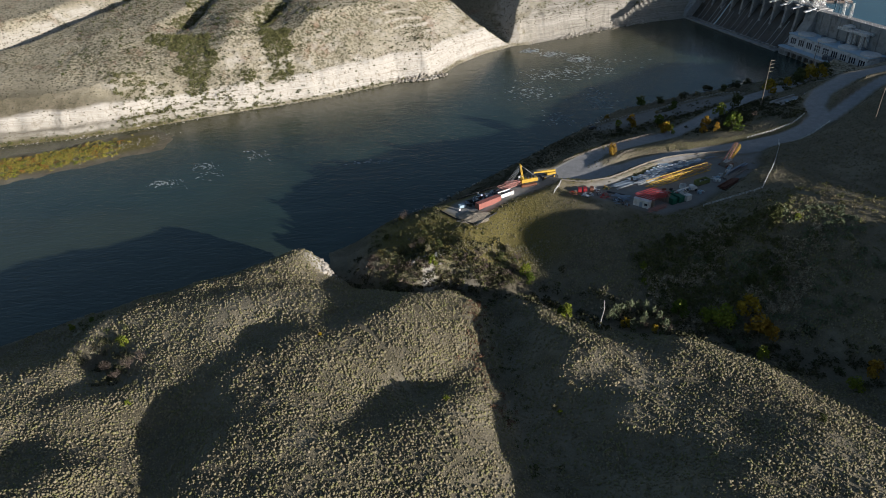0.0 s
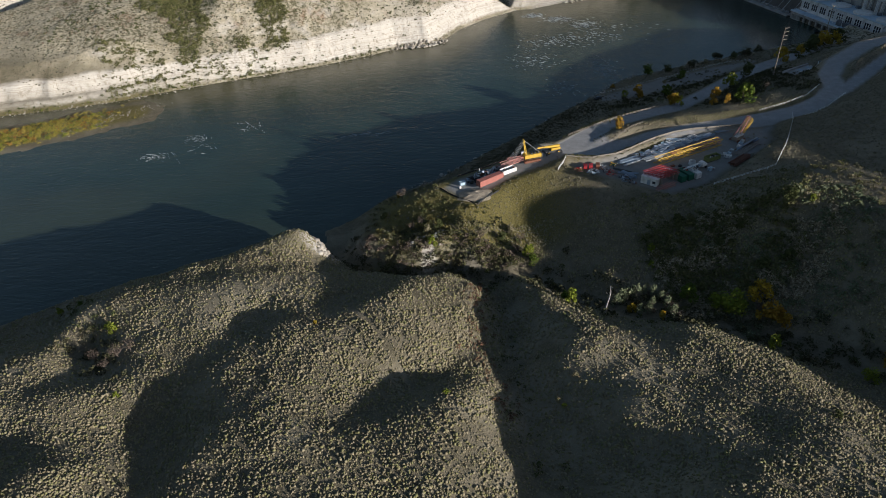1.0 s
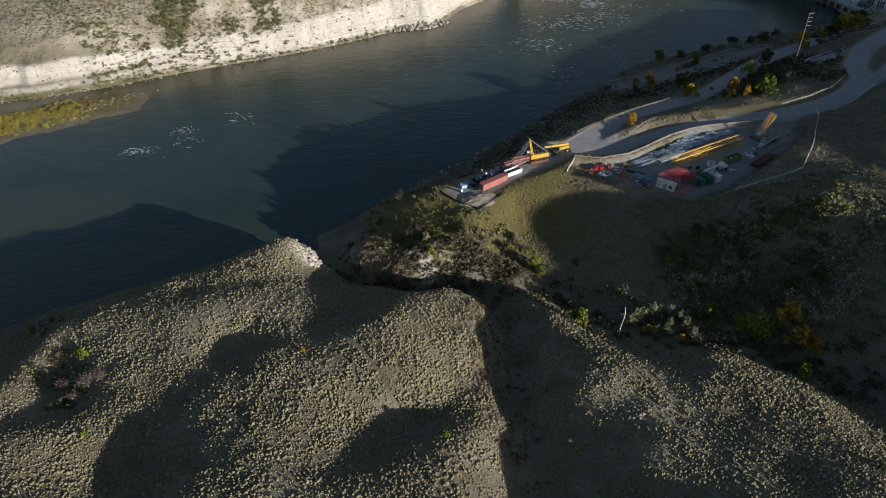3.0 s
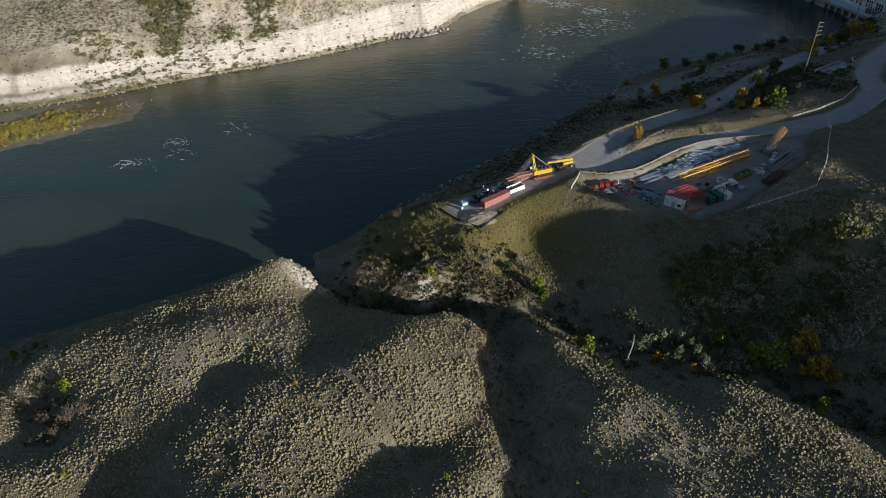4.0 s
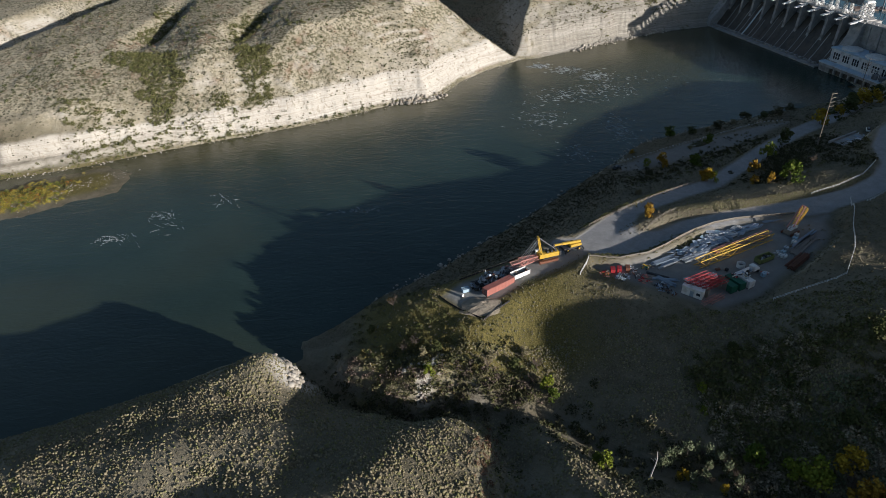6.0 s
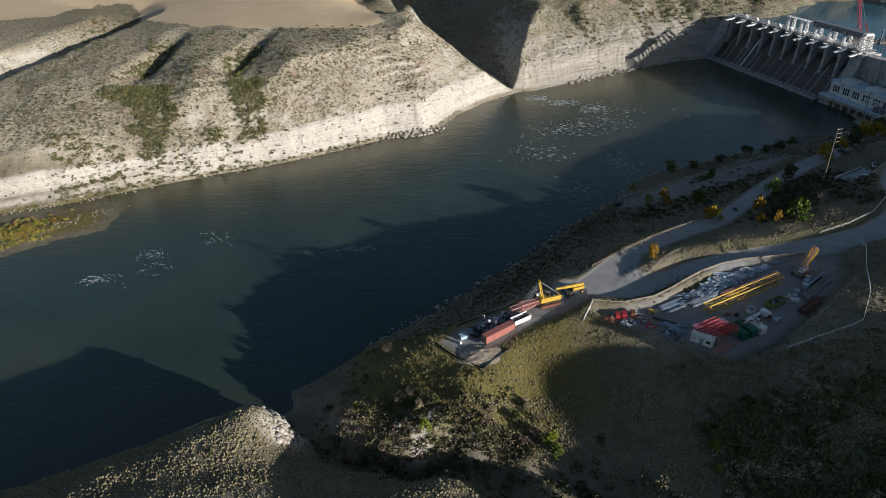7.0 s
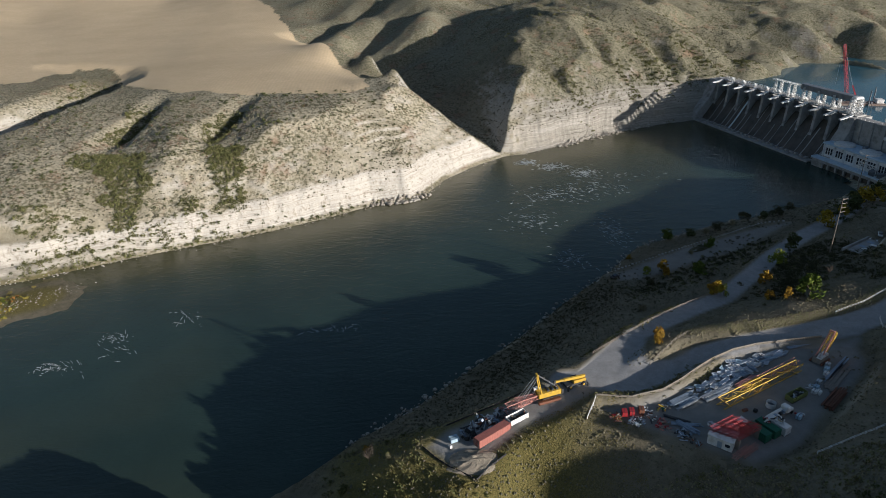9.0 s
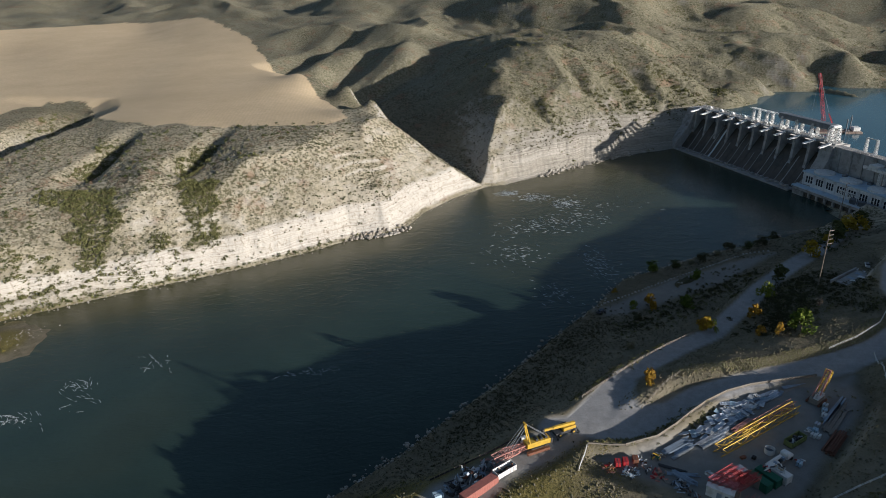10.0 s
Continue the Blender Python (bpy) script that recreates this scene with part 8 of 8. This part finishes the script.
# foam of the rapids and rocks that break them
def rapids(x, y, n, lx, ly, label):
    """Broken crests of white water lying on the river."""
    vs, fs = [], []
    for k in range(int(n * 2.6)):
        cx, cy = x + rng.normal() * lx, y + rng.normal() * ly
        a = math.radians(140) + rng.normal() * 0.5
        L, W = rng.uniform(0.4, 2.2), rng.uniform(0.03, 0.13)
        u, w = np.array((math.cos(a), math.sin(a))), np.array((-math.sin(a), math.cos(a)))
        b = len(vs)
        for s, t, h in ((-1, 0, 0), (-0.3, -1, 0.0), (0.4, -0.8, 0.0), (1, 0, 0), (0.3, 0.9, 0.0), (-0.5, 0.7, 0.0), (0, 0, 1)):
            p = np.array((cx, cy)) + u * L * s * rng.uniform(0.7, 1.2) + w * W * t * rng.uniform(0.7, 1.3)
            vs.append((p[0], p[1], 0.02 + 0.16 * h))
        fs += [(b + i, b + (i + 1) % 6, b + 6) for i in range(6)]
    joined("rapids", vs, fs, RIPPLE, label, "white water")


for x, y, n, lx, ly in ((-139, 317, 20, 5, 2.4), (-122, 337, 12, 4, 2), (-118, 322, 8, 8, 6), (90, 534, 50, 4, 3), (106, 522, 60, 6, 4), (122, 507, 60, 5, 4), (73, 435, 40, 9, 8), (115, 412, 50, 4, 9), (85, 383, 20, 4, 6), (128, 478, 30, 8, 7), (95, 471, 60, 12, 9),
                        (-31, 332, 14, 5, 1.2), (-95, 350, 8, 5, 4), (150, 500, 12, 15, 10)):
    rapids(x, y, n, lx, ly, "small white water crests on the dark river")


# ---- loose goods in the yard and growth along the road edges ----
def form_panel(lx, ly, mat, label):
    """A steel form panel: a sheet in a frame with ribs on top."""
    root = tagged(empty("form_panel", Matrix.Translation((0, 0, -50))), label, "panel", "form panels in the yard")
    bm = bmesh.new()
    add_box(bm, (-lx / 2 + 0.06, -ly / 2 + 0.06, 0.02), (lx / 2 - 0.06, ly / 2 - 0.06, 0.08))
    part("sheet", bm, mat, root)
    bm = bmesh.new()
    for y in (-ly / 2, ly / 2 - 0.1):
        add_box(bm, (-lx / 2, y, 0), (lx / 2, y + 0.1, 0.2))
    for x in (-lx / 2, lx / 2 - 0.1):
        add_box(bm, (x, -ly / 2 + 0.1, 0), (x + 0.1, ly / 2 - 0.1, 0.2))
    part("frame", bm, mat, root)
    for k in range(3):
        x = lx * (-0.25 + 0.25 * k)
        bm = bmesh.new()
        add_box(bm, (x - 0.05, -ly / 2 + 0.1, 0.08), (x + 0.05, ly / 2 - 0.1, 0.18))
        part("rib", bm, mat, root)
    return root


BRIGHT_STEEL = paint("bright_zinc_steel", (0.55, 0.6, 0.66), 0.4, 0.2)
MODELS = [form_panel(3.4, 1.3, BRIGHT_STEEL, "bright zinc steel form panel lying in the yard"), form_panel(2.2, 1.5, PALE_BLUE, "pale blue form panel among yard stock"),
          form_panel(2.6, 1.0, BLUE_GREY, "blue grey steel form panel in a loose pile"), form_panel(1.8, 1.2, WHITE_PAINT, "white painted panel on the panel pile")]
panel_rng = random.Random(11)
for (ax, ay), (bx, by), n, wide in (((88, 246.5), (96, 249.5), 16, 1.6), ((97, 250.5), (103, 255), 20, 2.3), ((103, 254.5), (109, 259), 22, 2.2), ((107, 254), (112, 258), 12, 1.8), ((112, 258.2), (121, 261), 8, 0.9)):
    for k in range(n):
        t = panel_rng.random()
        x, y = ax + (bx - ax) * t + panel_rng.gauss(0, wide), ay + (by - ay) * t + panel_rng.gauss(0, wide * 0.5)
        lift = 0.12 + panel_rng.random() * 0.7
        copy_thing(panel_rng.choice(MODELS[:1] + MODELS), pose(x, y, ground_z(x, y) + lift, panel_rng.uniform(-11, 11), panel_rng.uniform(-11, 11), 35 + panel_rng.gauss(0, 24)))
for k, (x, y, turn) in enumerate(((90.6, 244.2, 28), (93.5, 246.4, 30), (104.5, 256.8, 40), (116.5, 259.2, 22))):
    MODELS[k].matrix_basis = pose(x, y, ground_z(x, y) + 0.05, 0, 0, turn)
bundle((92, 243.6), (99.5, 249.2), 1.8, 5, 2, BRIGHT_STEEL, "bright steel channels stacked beside the yellow truss")
bundle((109.5, 257.6), (118, 261.4), 1.8, 4, 2, BRIGHT_STEEL, "bright steel beams laid by the barrier")
bundle((79, 239.8), (87, 244.2), 2.2, 5, 1, BLUE_GREY, "long grey steel pipes on the gravel", "pipes", "pipe_stack")
bundle((73.6, 233.2), (82.4, 231.4), 1.3, 4, 1, BLUE_GREY, "blue grey steel beams by the shed")
for x, y, r, n, mats, label in (
        (60.5, 237.6, 1.5, 12, [RED_PAINT, RUST, TIMBER], "small heap of red and rusty parts"),
        (65.2, 234.8, 2.2, 24, [WHITE_PAINT, BRIGHT_STEEL, BLUE_GREY, DARK_METAL], "scatter of white and grey fittings"),
        (68.9, 238.9, 1.6, 14, [WHITE_PAINT, RUST, BRIGHT_STEEL], "white drums and rusty pieces"),
        (72.4, 233.4, 1.9, 16, [PINK_PRIMER, RED_PAINT, PINK_PRIMER, TIMBER], "heap of faded red steel arms"),
        (75.6, 229.0, 2.2, 18, [BLUE_GREY, DARK_METAL, BRIGHT_STEEL], "grey scrap at the slope edge"),
        (77.5, 225.4, 1.8, 14, [RUST, DARK_METAL, BLUE_GREY], "dark scrap below the shed"),
        (84.8, 231.4, 1.1, 9, [BRIGHT_STEEL, WHITE_PAINT], "loose bright fittings near the shed"),
        (74.8, 239.4, 1.3, 10, [YELLOW_PAINT, WHITE_PAINT, TIMBER], "yellow and white gear on the gravel"),
        (121, 243.6, 1.6, 14, [WHITE_PAINT, BRIGHT_STEEL, PALE_BLUE], "white wrapped parts at the yard edge"),
        (110.6, 232.6, 1.2, 9, [WHITE_PAINT, RED_PAINT, BRIGHT_STEEL], "white and red gear by the dumpster")):
    scrap_heap(x, y, r, n, mats, label, 0.9, 0.9)

# sunlit dry grass along the berm beside the upper road, and clumps along the barriers
BERM = [(96, 276), (104, 278), (112, 276.5), (124, 277), (138, 278.6), (152, 281), (166, 286), (178, 293)]
x, y = along(BERM, 9000, 1.2)
ok = free_of_roads(x, y, 0.4)
size = rng.uniform(0.13, 0.34, ok.sum())
dome_scatter("berm_grass", x[ok], y[ok], size, size * rng.uniform(1.3, 2.2, ok.sum()), STRAW, "tall dry grass on the berm beside the road", "grass", sides=4)
for pts, n in (([(58, 246), (66, 245.2), (76, 247.2), (84, 252.6), (92, 257.4)], 120), ([(60, 271), (75, 281), (90, 293), (104, 303.5)], 150), ([(86, 247), (94, 253), (100, 257)], 70)):
    shrubs("brush", *along(pts, n, 1.1), 0.25, 0.75, CREASE, "low yellowish brush along the road edge", 22)


# planted island in the parking lot
def lot_island():
    root = tagged(empty("planted_island", at(146.6, 376.4, 27)), "planted island with boulders in the parking lot", "island")
    bm = bmesh.new()
    prev = None
    for i, (s, h) in enumerate(((1.0, -0.1), (0.97, 0.22), (0.8, 0.35), (0.4, 0.5))):
        ring = [bm.verts.new((7.5 * s * math.cos(a), 2.4 * s * math.sin(a) * (1 + 0.1 * math.sin(3 * a)), h)) for a in (6.28319 * k / 28 for k in range(28))]
        if prev:
            for k in range(28):
                bm.faces.new((prev[k], prev[(k + 1) % 28], ring[(k + 1) % 28], ring[k]))
        prev = ring
    bm.faces.new(prev)
    part("soil_bed", bm, plain("dark_soil", (0.075, 0.07, 0.04), 0.35, 1.0, 0.95, bump=0.1), root)
    for x, y, s in ((-6.2, -0.6, 1.3), (-4.6, -1.0, 1.0), (3.2, 1.2, 0.8), (5.8, -0.4, 0.9)):
        ob = new("stone", STONE)
        ob.parent = root
        ob.matrix_basis = pose(x, y, 0.25, 0, 0, 40 * x) @ Matrix.Scale(s, 4)


lot_island()
shrubs("brush", *along([(141, 373.6), (146, 376), (152, 379)], 46, 0.9), 0.4, 0.9, OLIVE, "low green plants on the lot island", 26)
